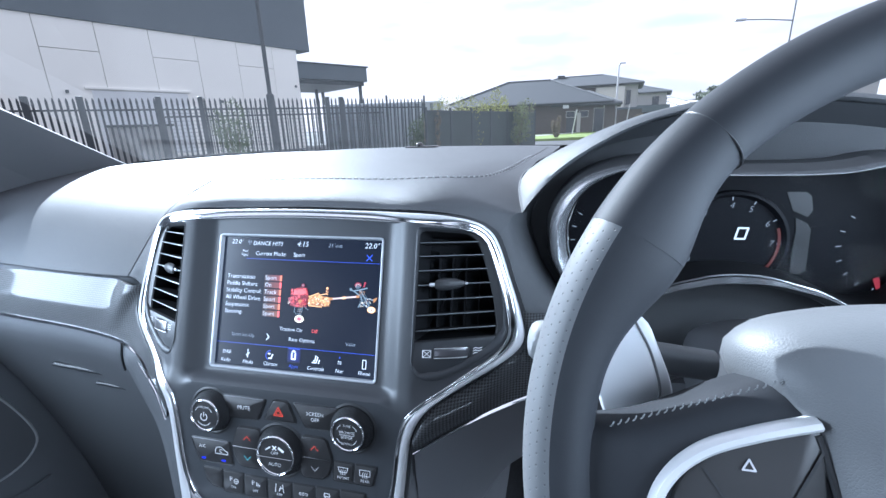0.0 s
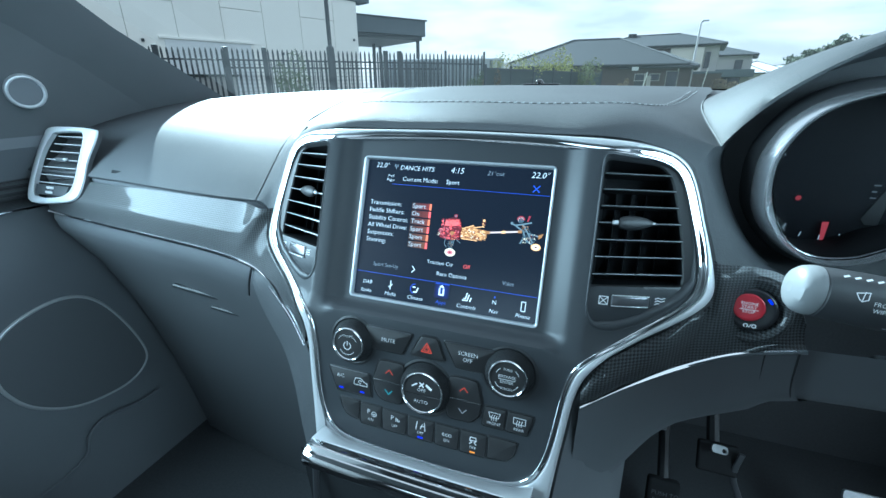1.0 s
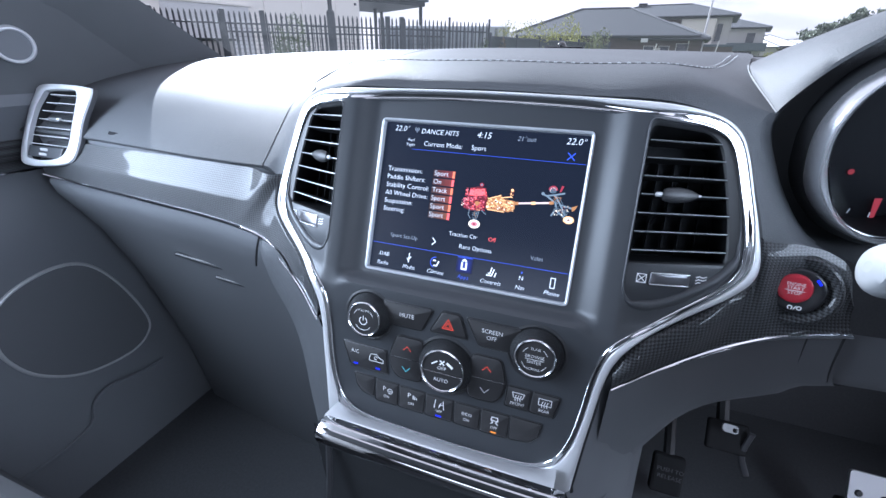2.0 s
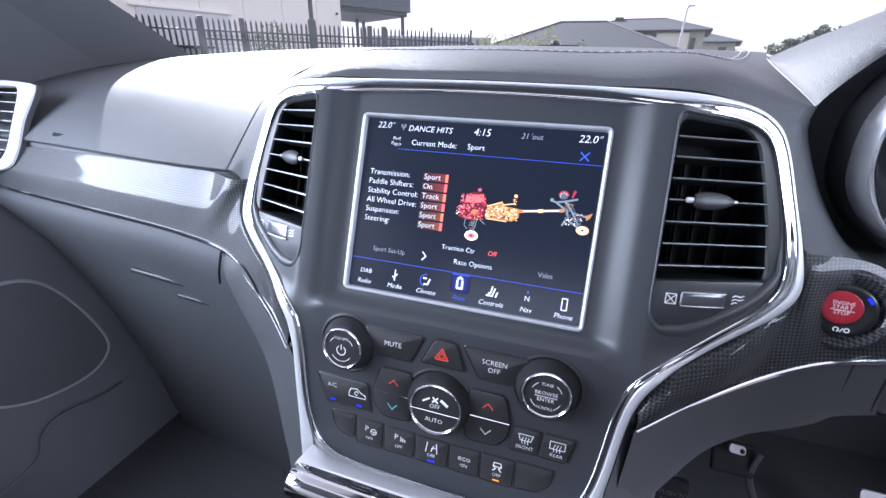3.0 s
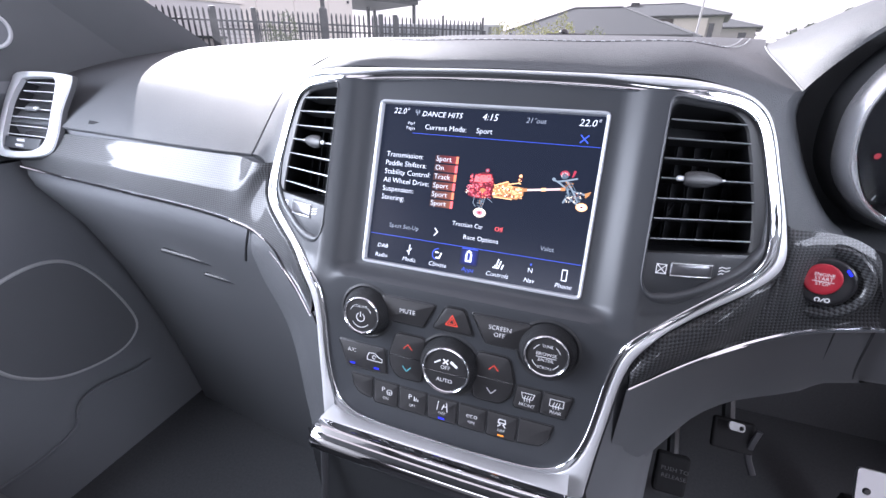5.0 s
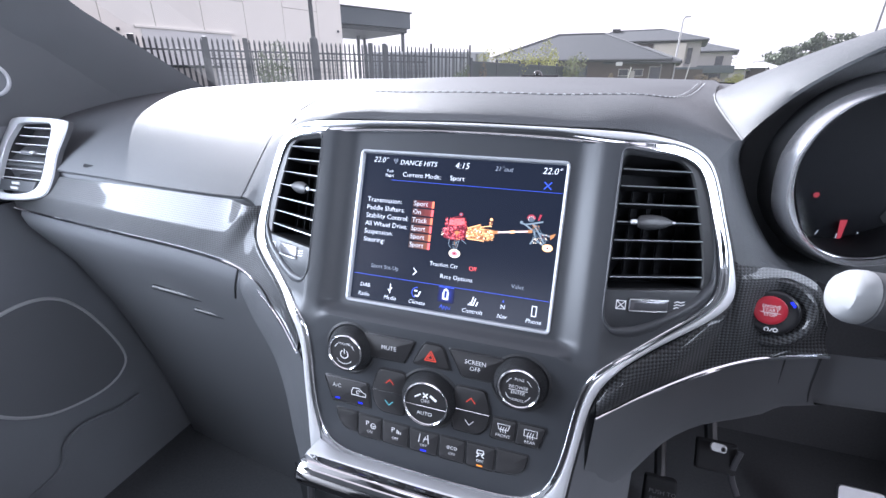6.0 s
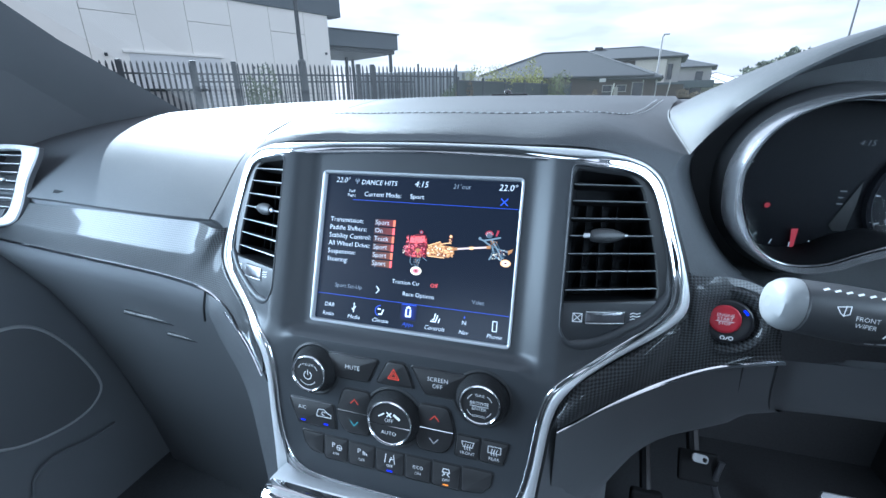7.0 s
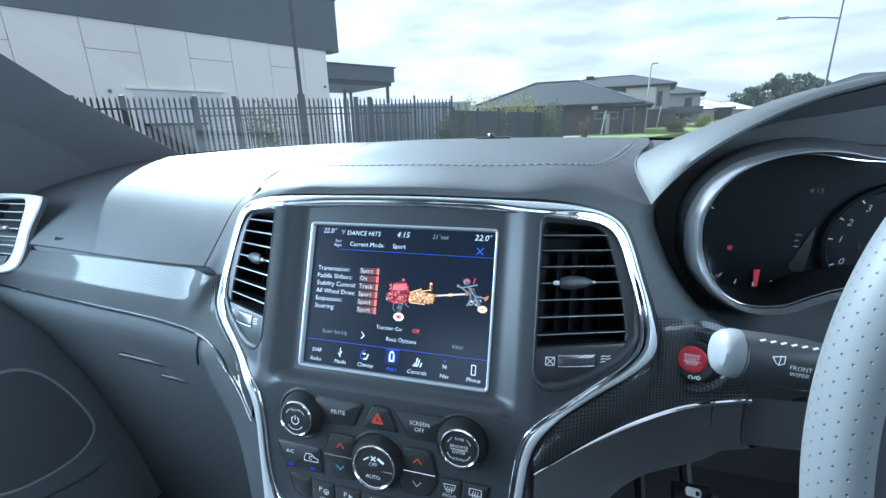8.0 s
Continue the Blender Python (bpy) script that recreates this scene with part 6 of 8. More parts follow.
def rim_piece(a0, a1, n, mat, label, parent, grow=0.0):
    rings, K = [], 24
    for i in range(n + 1):
        a = radians(a0 + (a1 - a0) * i / n)
        deg = (math.degrees(a)) % 360
        bulge = 8.0 * math.exp(-((deg - 151) / 11) ** 2) + 8.0 * math.exp(-((deg - 29) / 11) ** 2)
        ring = []
        for k in range(K):
            p = 6.28319 * k / K
            rr = 15.6 + grow
            x = rr * math.cos(p)
            if x < 0:
                x -= bulge * 1.6 * abs(math.cos(p))
            y = (rr + 0.4 * bulge) * 0.95 * math.sin(p)
            ring.append(W((R0 + x) * math.cos(a), (R0 + x) * math.sin(a), y))
        rings.append(ring)
    bm = loft(rings, False, True)
    uv = bm.loops.layers.uv.new("UVMap")
    bm.verts.index_update()
    outer_side = {k for k in range(K) if k <= 5 or k >= 16}
    step = radians((a1 - a0) / n) * R0 / 4.6
    for f in bm.faces:
        ks = [l.vert.index % K for l in f.loops]
        wrap = max(ks) - min(ks) > K // 2
        f.material_index = 0 if all(k in outer_side for k in ks) else len(mat) - 1
        for l, k in zip(f.loops, ks):
            l[uv].uv = ((l.vert.index // K) * step, (k + (K if wrap and k < K // 2 else 0)) * 1.0)
    return part("rim", bm, mat, parent, label)


rim = rim_piece(30, 150, 70, [RIM_LEATHER], "smooth dark leather rim", wheel)
rim_piece(150, 205, 48, [PERF, RIM_LEATHER], "grip in perforated leather lightened as if sunlit, with a smooth thumb side", wheel, -0.2)
rim_piece(205, 335, 70, [RIM_LEATHER], "smooth dark leather rim", wheel)
rim_piece(335, 390, 48, [PERF, RIM_LEATHER], "grip in perforated leather lightened as if sunlit, with a smooth thumb side", wheel, -0.2)
rr = radians(133.5)
part("rim_seam", tube([W((R0 + 15.3 * math.cos(p) - 2.0 * (math.cos(p) < -0.2)) * math.cos(rr), (R0 + 15.3 * math.cos(p) - 2.0 * (math.cos(p) < -0.2)) * math.sin(rr), 14.6 * math.sin(p)) for p in [6.28319 * k / 24 for k in range(24)]], 0.0005, 6, True), BLACK, wheel)
# spokes
for s in (-1, 1):
    top = [(-186, 12), (-172, 15), (-157, 19), (-142, 26), (-126, 34), (-110, 40), (-92, 43)]
    bot = [(-184, -40), (-170, -42), (-156, -44), (-142, -48), (-126, -54), (-110, -58), (-92, -60)]
    rows = []
    top, bot = ([(p.x, p.y) for p in catmull([(x, y, 0) for x, y in q], 26)] for q in (top, bot))
    for (ax, ay), (bx, by) in zip(top, bot):
        col = []
        for t, h in ((0.0, -12), (0.0, -2), (0.008, 3), (0.03, 7), (0.065, 10), (0.12, 12.6), (0.2, 14), (0.35, 14.8), (0.5, 15), (0.65, 14.8), (0.8, 14), (0.88, 12.6), (0.94, 10), (0.98, 6), (1, 0), (1, -12)):
            col.append(W(-s * (ax + (bx - ax) * t), ay + (by - ay) * t, h if h < 0 else h * (0.5 + 0.5 * smooth01(-184, -156, ax))))
        rows.append(col)
    sp = part("spoke", loft(rows, False, True), RIM_LEATHER, wheel)
    o = [(-150, -24), (-151, -9), (-146, 3), (-134, 13), (-118, 20), (-101, 26), (-98, 20), (-98, -40), (-120, -42)]
    o = rounded([(-s * x, y) for x, y in o], 6, 4)
    if s < 0:
        o = o[::-1]
    part("switch_pad", slab(o if s > 0 else o, lambda x, y, h: W(x, y, h + 16.5), 5, 1.5), KEYCAP, sp, "black switch pad")
    trim = catmull([Vector((-s * x, y, 0)) for x, y in ((-158, -36), (-157, -13), (-151, 1), (-139, 12), (-121, 20), (-101, 26.5))], 40)
    rows = []
    for i, p in enumerate(trim):
        q = trim[min(i + 1, 39)] - trim[max(i - 1, 0)]
        nrm = Vector((-q.y, q.x, 0)).normalized()
        w = 2.5
        rows.append([W(p.x + nrm.x * w * t, p.y + nrm.y * w * t, h) for t, h in ((-1, 14), (-0.9, 18), (-0.3, 19.5), (0.5, 19), (1, 16.5), (1, 12))])
    part("spoke_trim", loft(rows, False, True), SATIN, sp, "satin silver spoke trim")
    lines("icon", [[(s * 124 - 2.2, 6.8), (s * 124, 10.8), (s * 124 + 2.2, 6.8), (s * 124 - 2.2, 6.8)]], 0.7, LABEL_GREY, sp, 17.2, W)
    lines("switch_gap", [[(-s * 139, 5), (-s * 130, -8), (-s * 110, -5)], [(-s * 99, 18), (-s * 110, -5), (-s * 108, -38)]], 1.1, BLACK, sp, 17.0, W)
    bm = bmesh.new()
    for i in range(22):
        t = i / 21
        x, y = -s * (-172 + 62 * t), 16 + 24 * t
        tube([W(x - 0.8, y - 1.0, 11.0), W(x, y, 11.4), W(x + 0.8, y + 1.0, 10.2)], 0.0003, 5, bm=bm)
    tagged(part("spoke_stitching", bm, material("thread_silver", (0.16, 0.165, 0.17), 0.6), sp, "silver stitching"), kind="stuff")
    # shift paddle behind the rim
    pd = rounded([(-s * x, y) for x, y in ((-175, 62), (-151, 60), (-138, 26), (-138, 6), (-168, 4), (-176, 30))], 8, 4)
    if s > 0:
        pd = pd[::-1]
    pdl = part("paddle", slab(pd, lambda x, y, h: W(x, y, h - 24), 6, 2), material("paddle_silver", (0.62, 0.63, 0.65), 0.4, 0.1), wheel, "silver shift paddle")
    fold = catmull([Vector((-s * x, y, 0)) for x, y in ((-156, 56), (-149, 42), (-144.5, 25), (-147, 17), (-156, 13), (-168, 10))], 24)
    part("fold_line", tube([W(p.x, p.y, -23.9) for p in fold], 0.0006, 6), PLASTIC, pdl)
# hub
hub_pts = [(-118, 44), (-112, 56), (-96, 64), (-60, 70), (0, 72), (60, 70), (96, 64), (112, 56), (118, 44), (108, 20), (96, -20), (84, -60), (56, -86), (0, -94), (-56, -86), (-84, -60), (-96, -20), (-108, 20)]
hub = catmull([Vector((x, y, 0)) for x, y in hub_pts], 90, True)
rows = []
for k, h in ((0.96, -34), (1.0, -26), (1.015, -18), (1.015, -10), (1.0, -3), (0.985, 2), (0.965, 7), (0.94, 12), (0.905, 17), (0.86, 22), (0.80, 27), (0.73, 31), (0.65, 34.5), (0.55, 38), (0.42, 41), (0.22, 43)):
    row = []
    for p in hub:
        f, a = smooth01(1.0, 0.66, k), math.atan2((p.y + 10) / 80, p.x / 114)
        row.append(W((p.x * (1 - f) + 114 * math.cos(a) * f) * k, (p.y * (1 - f) + (80 * math.sin(a) - 10) * f) * k - 2 * (1 - k), h))
    rows.append(row)
bm = loft(rows, False, True)
bm.faces.new([bm.verts.new(p) for p in rows[-1]])
hubp = part("airbag_cover", bm, HUB, wheel, "light-catching grey vinyl airbag cover")
part("badge_ring", lathe([(0.047, 0.0), (0.0465, 0.003), (0.044, 0.004), (0.041, 0.0025)], Matrix.Translation(W(-24, 6, 41)) @ Matrix((Vector((1, 0, 0)), W_B, W_N)).transposed().to_4x4(), 48), LABEL_GREY, hubp)
for s in (-1, 1):
    gap = [W(p.x * 0.925, p.y * 0.95, 15.6) for p in hub if s * p.x > 78 and -70 < p.y < 24]
    part("hub_gap", tube(sorted(gap, key=lambda q: q.z), 0.0016, 8), BLACK, wheel)

# ---------- column and stalk ----------
column = thing("steering_column", "dark plastic steering column shroud", "steering column")
rows = []
for c, k in ((-46, 0.80), (-60, 0.92), (-100, 0.95), (-150, 0.9), (-230, 0.85)):
    rows.append([W(k * x, k * y - 0.0 * c, c) for x, y in [(q.x, q.y) for q in catmull([Vector(p) for p in ((-78, 36, 0), (-40, 52, 0), (0, 56, 0), (40, 52, 0), (78, 36, 0), (82, -10, 0), (60, -66, 0), (0, -78, 0), (-60, -66, 0), (-82, -10, 0))], 50, True)]])
bm = loft(rows, False, True)
bm.faces.new([bm.verts.new(p) for p in rows[0]])
part("shroud", bm, material("column_plastic", (0.05, 0.052, 0.056), 0.5, vary=0.1, vary_scale=20, bump=0.12, bump_scale=1500, distance=0.0004), column)

stalk = thing("wiper_stalk", "black wiper stalk with a grey end cap", "stalk")
P0, P1 = Vector((0.2275, -0.056, 1.1375)), Vector((0.345, -0.048, 1.124))
ax = (P1 - P0).normalized()
sx = ax.cross(Vector((0, 0, 1))).normalized()
sz = sx.cross(ax)


def stalk_rings(prof):
    return [[P0 + ax * (d * 0.001) + sx * (r * k1 * 0.001 * math.cos(6.28319 * j / 28)) + sz * (r * 0.001 * math.sin(6.28319 * j / 28)) for j in range(28)] for d, r, k1 in prof]


rg = stalk_rings([(0.2, 3, 1), (0.8, 7, 1), (2.2, 10.8, 1), (4.6, 12.8, 0.95), (7.5, 13.8, 0.9), (10, 14.1, 0.9), (11.5, 13.9, 0.9)])
bm = loft(rg, False, True)
bm.faces.new([bm.verts.new(p) for p in rg[0]])
part("end_cap", bm, STALK_CAP, stalk, "grey rounded end cap")
rg = stalk_rings([(11.5, 13.2, 0.9), (12.5, 14.0, 0.92), (30, 14.6, 0.92), (44, 14.6, 0.9), (54, 13.6, 0.85), (62, 11, 0.85), (118, 10, 0.9)])
body = part("body", loft(rg, False, True), material("stalk_plastic", (0.036, 0.0375, 0.041), 0.45, vary=0.1, vary_scale=25, rough_vary=0.06), stalk)


def on_stalk(x, y, h):
    """x along the stalk, y round it, in millimetres, on its driver side."""
    a, r = y / 14.6, 14.75 + h
    return P0 + ax * (x * 0.001) + s_near * (r * 0.92 * 0.001 * math.cos(a)) + sz * (r * 0.001 * math.sin(a))


s_near = sx if sx.y < 0 else -sx
glyph("letters", "FRONT", 36.5, 3.6, 3.2, LABEL, parent=body, lift=0.3, place=on_stalk)
glyph("letters", "WIPER", 36.5, 0.2, 3.2, LABEL, parent=body, lift=0.3, place=on_stalk)
lines("icon", [[(23, 7.6), (29, 8.8), (28.5, 5.0), (26, 3.8), (24.6, 4.8), (23, 7.6)], [(27, 8.8), (26, 4.0)]], 0.45, LABEL, body, 0.3, on_stalk)
lines("icon", [[(46, 8), (47.1, 4.4), (47.1, -0.4), (46, -4)]], 0.8, LABEL, body, 0.2, on_stalk)
lines("icon", [[(18 + 5 * i, 15.6), (20.4 + 5 * i, 16.8)] for i in range(6)], 1.1, LABEL, body, 0.3, on_stalk)
lines("icon", [[(42, -10), (45, -9.4)], [(46.5, -8.8), (49.5, -7.8)]], 0.8, LABEL_GREY, body, 0.3, on_stalk)
# ---------- door, pillar and cabin shell ----------
door = thing("car_door", "dark passenger door panel with a chrome-ringed speaker", "car door")
DX = -0.785
prof = [(-0.80, 1.20), (-0.755, 1.195), (-0.75, 1.15), (-0.775, 1.11), (-0.785, 1.05), (-0.775, 1.0), (-0.768, 0.94), (-0.782, 0.88), (-0.785, 0.66), (-0.765, 0.58), (-0.745, 0.52), (-0.745, 0.36)]
ys = [0.66 - 0.08 * i for i in range(22)]
part("panel", loft([[Vector((x, y, z - max(0.0, z - 1.10) * 0.8 * smooth01(0.03, -0.05, y))) for x, z in prof] for y in ys]), DOOR_TRIM, door)
# speaker ring
RINGY = [Vector((DX + 0.004, y, z)) for y, z in ((-0.030, 0.80), (-0.022, 0.835), (0.02, 0.865), (0.085, 0.876), (0.135, 0.855), (0.175, 0.79), (0.204, 0.695), (0.188, 0.655), (0.14, 0.64), (0.06, 0.655), (0.0, 0.70), (-0.028, 0.755))]
ringp = catmull(RINGY, 80, True)
part("speaker_ring", tube(ringp, 0.0034, 8, True), material("ring_grey", (0.46, 0.47, 0.48), 0.35, 0.3), door, "thin satin speaker ring")
g = bmesh.new()
g.faces.new([g.verts.new(p + Vector((0.002, 0, 0))) for p in ringp])
bmesh.ops.triangulate(g, faces=g.faces[:])
part("speaker_grille", g, material("grille_mesh", (0.12, 0.125, 0.135), 0.7, bump=0.5, bump_scale=700, bump_kind="voronoi"), door, smooth=False)
part("pocket_line", tube(catmull([Vector((-0.752, y, z)) for y, z in ((0.19, 0.60), (0.15, 0.60), (0.08, 0.615), (0.045, 0.60), (0.03, 0.565), (-0.02, 0.55), (-0.10, 0.55))], 30), 0.003, 8), DOOR_TRIM, door)
rows = []
for i in range(16):
    y = 0.115 - 0.06 * i
    rows.append([Vector((x, y, z)) for x, z in ((-0.786, 1.100), (-0.772, 1.098), (-0.766, 1.075), (-0.768, 1.054), (-0.786, 1.050))])
dt = part("carbon_trim", loft(rows), CARBON, door, "glossy carbon fibre trim")
part("chrome_line", tube([Vector((-0.768, 0.115 - 0.06 * i, 1.051)) for i in range(16)], 0.0022, 8), CHROME, dt, "thin chrome line")
part("door_handle", box((0.018, 0.05, 0.022), pose(-0.765, 0.015, 1.075), 0.006), SATIN, door, "satin inner door handle")

pillar = thing("windscreen_pillar", "dark trim of the windscreen pillar", "pillar", kind="structure")
rows = []
for y, z in ((0.80, 1.04), (0.62, 1.140), (0.47, 1.2235), (0.263, 1.3375), (0.184, 1.388), (0.05, 1.462), (-0.12, 1.545), (-0.30, 1.60)):
    k = smooth01(0.3, -0.3, y)
    x = -0.705 + 0.085 * k
    rows.append([Vector((x - 0.05, y + 0.02, z + 0.012)), Vector((x, y, z)), Vector((x - 0.006, y - 0.03, z - 0.03)), Vector((x - 0.05, y - 0.09, z - 0.085)), Vector((x - 0.09, y - 0.09, z - 0.085))])
part("trim", loft(rows), PILLAR, pillar)
rows = [[Vector((x, y, z)) for x, z in ((-0.715, zt), (-0.735, zt - 0.5 * (zt - 1.17)), (-0.752, 1.165), (-0.77, 1.12))] for y, zt in ((0.62, 1.135), (0.47, 1.215), (0.36, 1.275), (0.25, 1.335), (0.18, 1.38), (0.12, 1.395), (0.07, 1.40), (0.045, 1.395))]
sail = part("sail_panel", loft(rows), PILLAR, pillar)
tw = disc_frame(Vector((-0.733, 0.1205, 1.2341)), (0.955, -0.26, -0.13))
part("tweeter_ring", lathe([(0.0262, -0.016), (0.0252, 0.002), (0.0243, 0.004), (0.0222, 0.0045), (0.0204, 0.003), (0.020, -0.001)], tw, 40), SILVER_PAINT, sail, "satin silver tweeter ring")
g = bmesh.new()
g.faces.new([g.verts.new(tw @ Vector((0.0225 * math.cos(6.28319 * j / 32), 0.0225 * math.sin(6.28319 * j / 32), 0.001))) for j in range(32)])
part("tweeter_grille", g, DOOR_TRIM, sail)
# mirrored pillar on the driver side
pr = copy_thing(pillar, Matrix())
pr.name = "windscreen_pillar"
pr.matrix_basis = Matrix.Diagonal((-1, 1, 1, 1))

# wall pieces that close the cabin
def wall(name, size, place, mat, label):
    return tagged(part(name, box(size, place, 0.01), mat), label, name.split("_")[0], kind="structure")


wall("ceiling", (1.36, 1.9, 0.04), pose(0, -1.10, 1.60), HEADLINER, "dark cloth headliner of the car roof")
wall("floor", (1.7, 2.90, 0.04), pose(0, -0.64, 0.42), CARPET, "dark carpeted car floor")
wall("wall_front", (1.7, 0.04, 0.76), pose(0, 0.70, 0.78), CARPET, "dark bulkhead behind the dashboard")
wall("wall_rear", (1.7, 0.04, 0.85), pose(0, -2.05, 0.85), DARK_CLOTH, "dark rear wall of the cabin")
wall("wall_left", (0.04, 2.9, 0.74), pose(-0.83, -0.62, 0.75), DARK_CLOTH, "dark left cabin side below the windows")
# unseen gap between these two, added to let light into the footwell
wall("wall_right_front", (0.04, 0.42, 0.76), pose(0.86, 0.62, 0.76), DARK_CLOTH, "dark right cabin side ahead of a gap left for light")
wall("wall_right_rear", (0.04, 1.27, 0.76), pose(0.86, -1.435, 0.76), DARK_CLOTH, "dark right cabin side behind a gap left for light")
for x in (-0.76, 0.79):
    wall("wall_post", (0.06, 0.14, 0.46), pose(x, -0.75, 1.40), PLASTIC, "dark door post between the windows")
    wall("wall_rear_post", (0.06, 0.3, 0.46), pose(x, -1.9, 1.40), PLASTIC, "dark rear post between the windows")
rows = [[Vector((x * (1 - 0.10 * t), 0.78 - 0.95 * t, 1.115 + 0.475 * t + 0.02 * math.sin(math.pi * t))) for x in (-0.80, -0.5, -0.25, 0, 0.25, 0.5, 0.80)] for t in [i / 8 for i in range(9)]]
ws = tagged(part("windscreen", loft(rows), GLASS, recalc=False), "clear sloping windscreen glass", "window", kind="structure")
ws.visible_shadow = False
frit = []
for t in (0.10, 0.16, 0.21, 0.238, 0.242):
    frit.append([Vector((x * (1 - 0.10 * t), 0.78 - 0.95 * t - 0.004, 1.115 + 0.475 * t + 0.02 * math.sin(math.pi * t) - 0.004 - 0.035 * x * x)) for x in [-0.78 + 0.06 * i for i in range(27)]])
part("frit_band", loft(frit), BLACK, ws, "black printed band along the glass edge")
wiper = thing("windscreen_wiper", "black windscreen wiper resting at the glass base", "wiper")
blade = catmull([Vector(p) for p in ((-0.640, 0.612, 1.212), (-0.590, 0.606, 1.2245), (-0.530, 0.602, 1.2305), (-0.470, 0.600, 1.2285), (-0.36, 0.602, 1.216), (-0.20, 0.604, 1.205))], 30)
part("blade", tube(blade, 0.0022, 8), VANE, wiper)
part("arm", tube([p + Vector((0, 0.010, 0.0005 - 0.004 * (i / 29))) for i, p in enumerate(blade)][6:], 0.0035, 8, flat=0.6), VANE, wiper, "flat dark wiper arm")

# passenger seat: cushion and the bolster's edge
seat = thing("passenger_seat", "black leather passenger seat cushion", "car seat")
rows = []
for i in range(13):
    x = -0.66 + 0.40 * i / 12
    e = abs((i - 6) / 6)
    rows.append([Vector((x, y, z + 0.035 * e ** 3 - 0.02 * e ** 8)) for y, z in ((-0.16, 0.60), (-0.145, 0.72), (-0.165, 0.775), (-0.21, 0.80), (-0.35, 0.79), (-0.55, 0.74), (-0.62, 0.73))])
part("cushion", loft(rows), FABRIC, seat)
rows = [[Vector((x, y, z)) for y, z in ((-0.60, 0.70), (-0.58, 0.80), (-0.64, 1.05), (-0.70, 1.30), (-0.78, 1.32), (-0.80, 0.70))] for x in (-0.66, -0.6, -0.46, -0.32, -0.26)]
part("backrest", loft(rows), FABRIC, seat)
part("base", box((0.40, 0.44, 0.29), pose(-0.46, -0.42, 0.58), 0.02), BLACK, seat)

# pedals
def plate_with_holes(w, h, th, holes, m):
    """A rounded metal plate pierced by round holes; holes are (x, y, radius)."""
    out = rounded([(-w / 2, -h / 2), (w / 2, -h / 2), (w / 2, h / 2), (-w / 2, h / 2)], 0.006, 3)
    rings = [[(x + r * math.cos(6.28319 * k / 14), y + r * math.sin(6.28319 * k / 14)) for k in range(14)] for x, y, r in holes]
    return sheet([tuple(p) for p in out], rings, lambda x, y, d: m @ Vector((x, y, d + 0.001)), 0.012, th)


brake = thing("brake_pedal", "dark brake pedal with a bright metal edge", "pedal")
PEDAL_RUBBER = material("pedal_rubber", (0.018, 0.018, 0.019), 0.9, spec=0.15)
bp = pose(0.372, 0.338, 0.658, 60)
part("pad", box((0.06, 0.05, 0.012), bp, 0.004), PEDAL_RUBBER, brake)
part("metal_edge", plate_with_holes(0.026, 0.013, 0.003, [(0.007, -0.001, 0.0038)], pose(0.368, 0.3265, 0.686, 52, 12, 10)), material("grey_metal", (0.20, 0.205, 0.21), 0.4, 0.6, vary=0.2, vary_scale=120), brake, "bright pierced metal edge")
part("arm", tube(catmull([(0.402, 0.332, 0.682), (0.397, 0.328, 0.655), (0.398, 0.326, 0.632), (0.412, 0.322, 0.600)], 12), 0.005, 8, flat=0.5), DARK_METAL, brake, "curved metal arm")
part("lever", tube([(0.37, 0.36, 0.66), (0.37, 0.45, 0.75), (0.37, 0.61, 0.85)], 0.010, 8), BLACK, brake)
park = thing("parking_brake_pedal", "black foot parking brake with a release label", "pedal")
part("pad", box((0.055, 0.02, 0.075), pose(0.312, 0.352, 0.522, -20), 0.006), PEDAL_RUBBER, park)
for i, word in enumerate(("PUSH TO", "RELEASE")):
    bm = writing(word, 0.011)
    bm.transform(pose(0.312, 0.3375 - 0.0048 * i, 0.546 - 0.013 * i, 70))
    part("letters", bm, material("dark_grey_print", (0.09, 0.093, 0.097), 0.7), park, smooth=False, recalc=False)
part("tab", box((0.018, 0.006, 0.030), pose(0.296, 0.40, 0.655, -20), 0.003), PLASTIC, park, "small grey tab")
part("lever", tube([(0.312, 0.36, 0.54), (0.312, 0.45, 0.62), (0.312, 0.61, 0.70)], 0.010, 8), BLACK, park)
acc = thing("accelerator_pedal", "bright metal accelerator pedal with rubber studs", "pedal")
am = pose(0.605, 0.35, 0.548, 62)
part("pad", plate_with_holes(0.062, 0.15, 0.006, [(dx, dy, 0.006) for dx in (-0.017, 0.017) for dy in (-0.05, -0.02, 0.01, 0.04)], am), SILVER_PAINT, acc, "brushed metal pedal plate")
part("backing", box((0.056, 0.14, 0.008), am @ Matrix.Translation((0, 0, -0.006)), 0.002), BLACK, acc)
for dx in (-0.017, 0.017):
    for dy in (-0.05, -0.02, 0.01, 0.04):
        part("stud", lathe([(0.0052, -0.003), (0.005, 0.002), (0.004, 0.0032), (0.0005, 0.0034)], am @ Matrix.Translation((dx, dy, 0.0)), 12), BLACK, acc)
part("hinge", box((0.05, 0.03, 0.10), pose(0.605, 0.385, 0.49), 0.005), BLACK, acc)

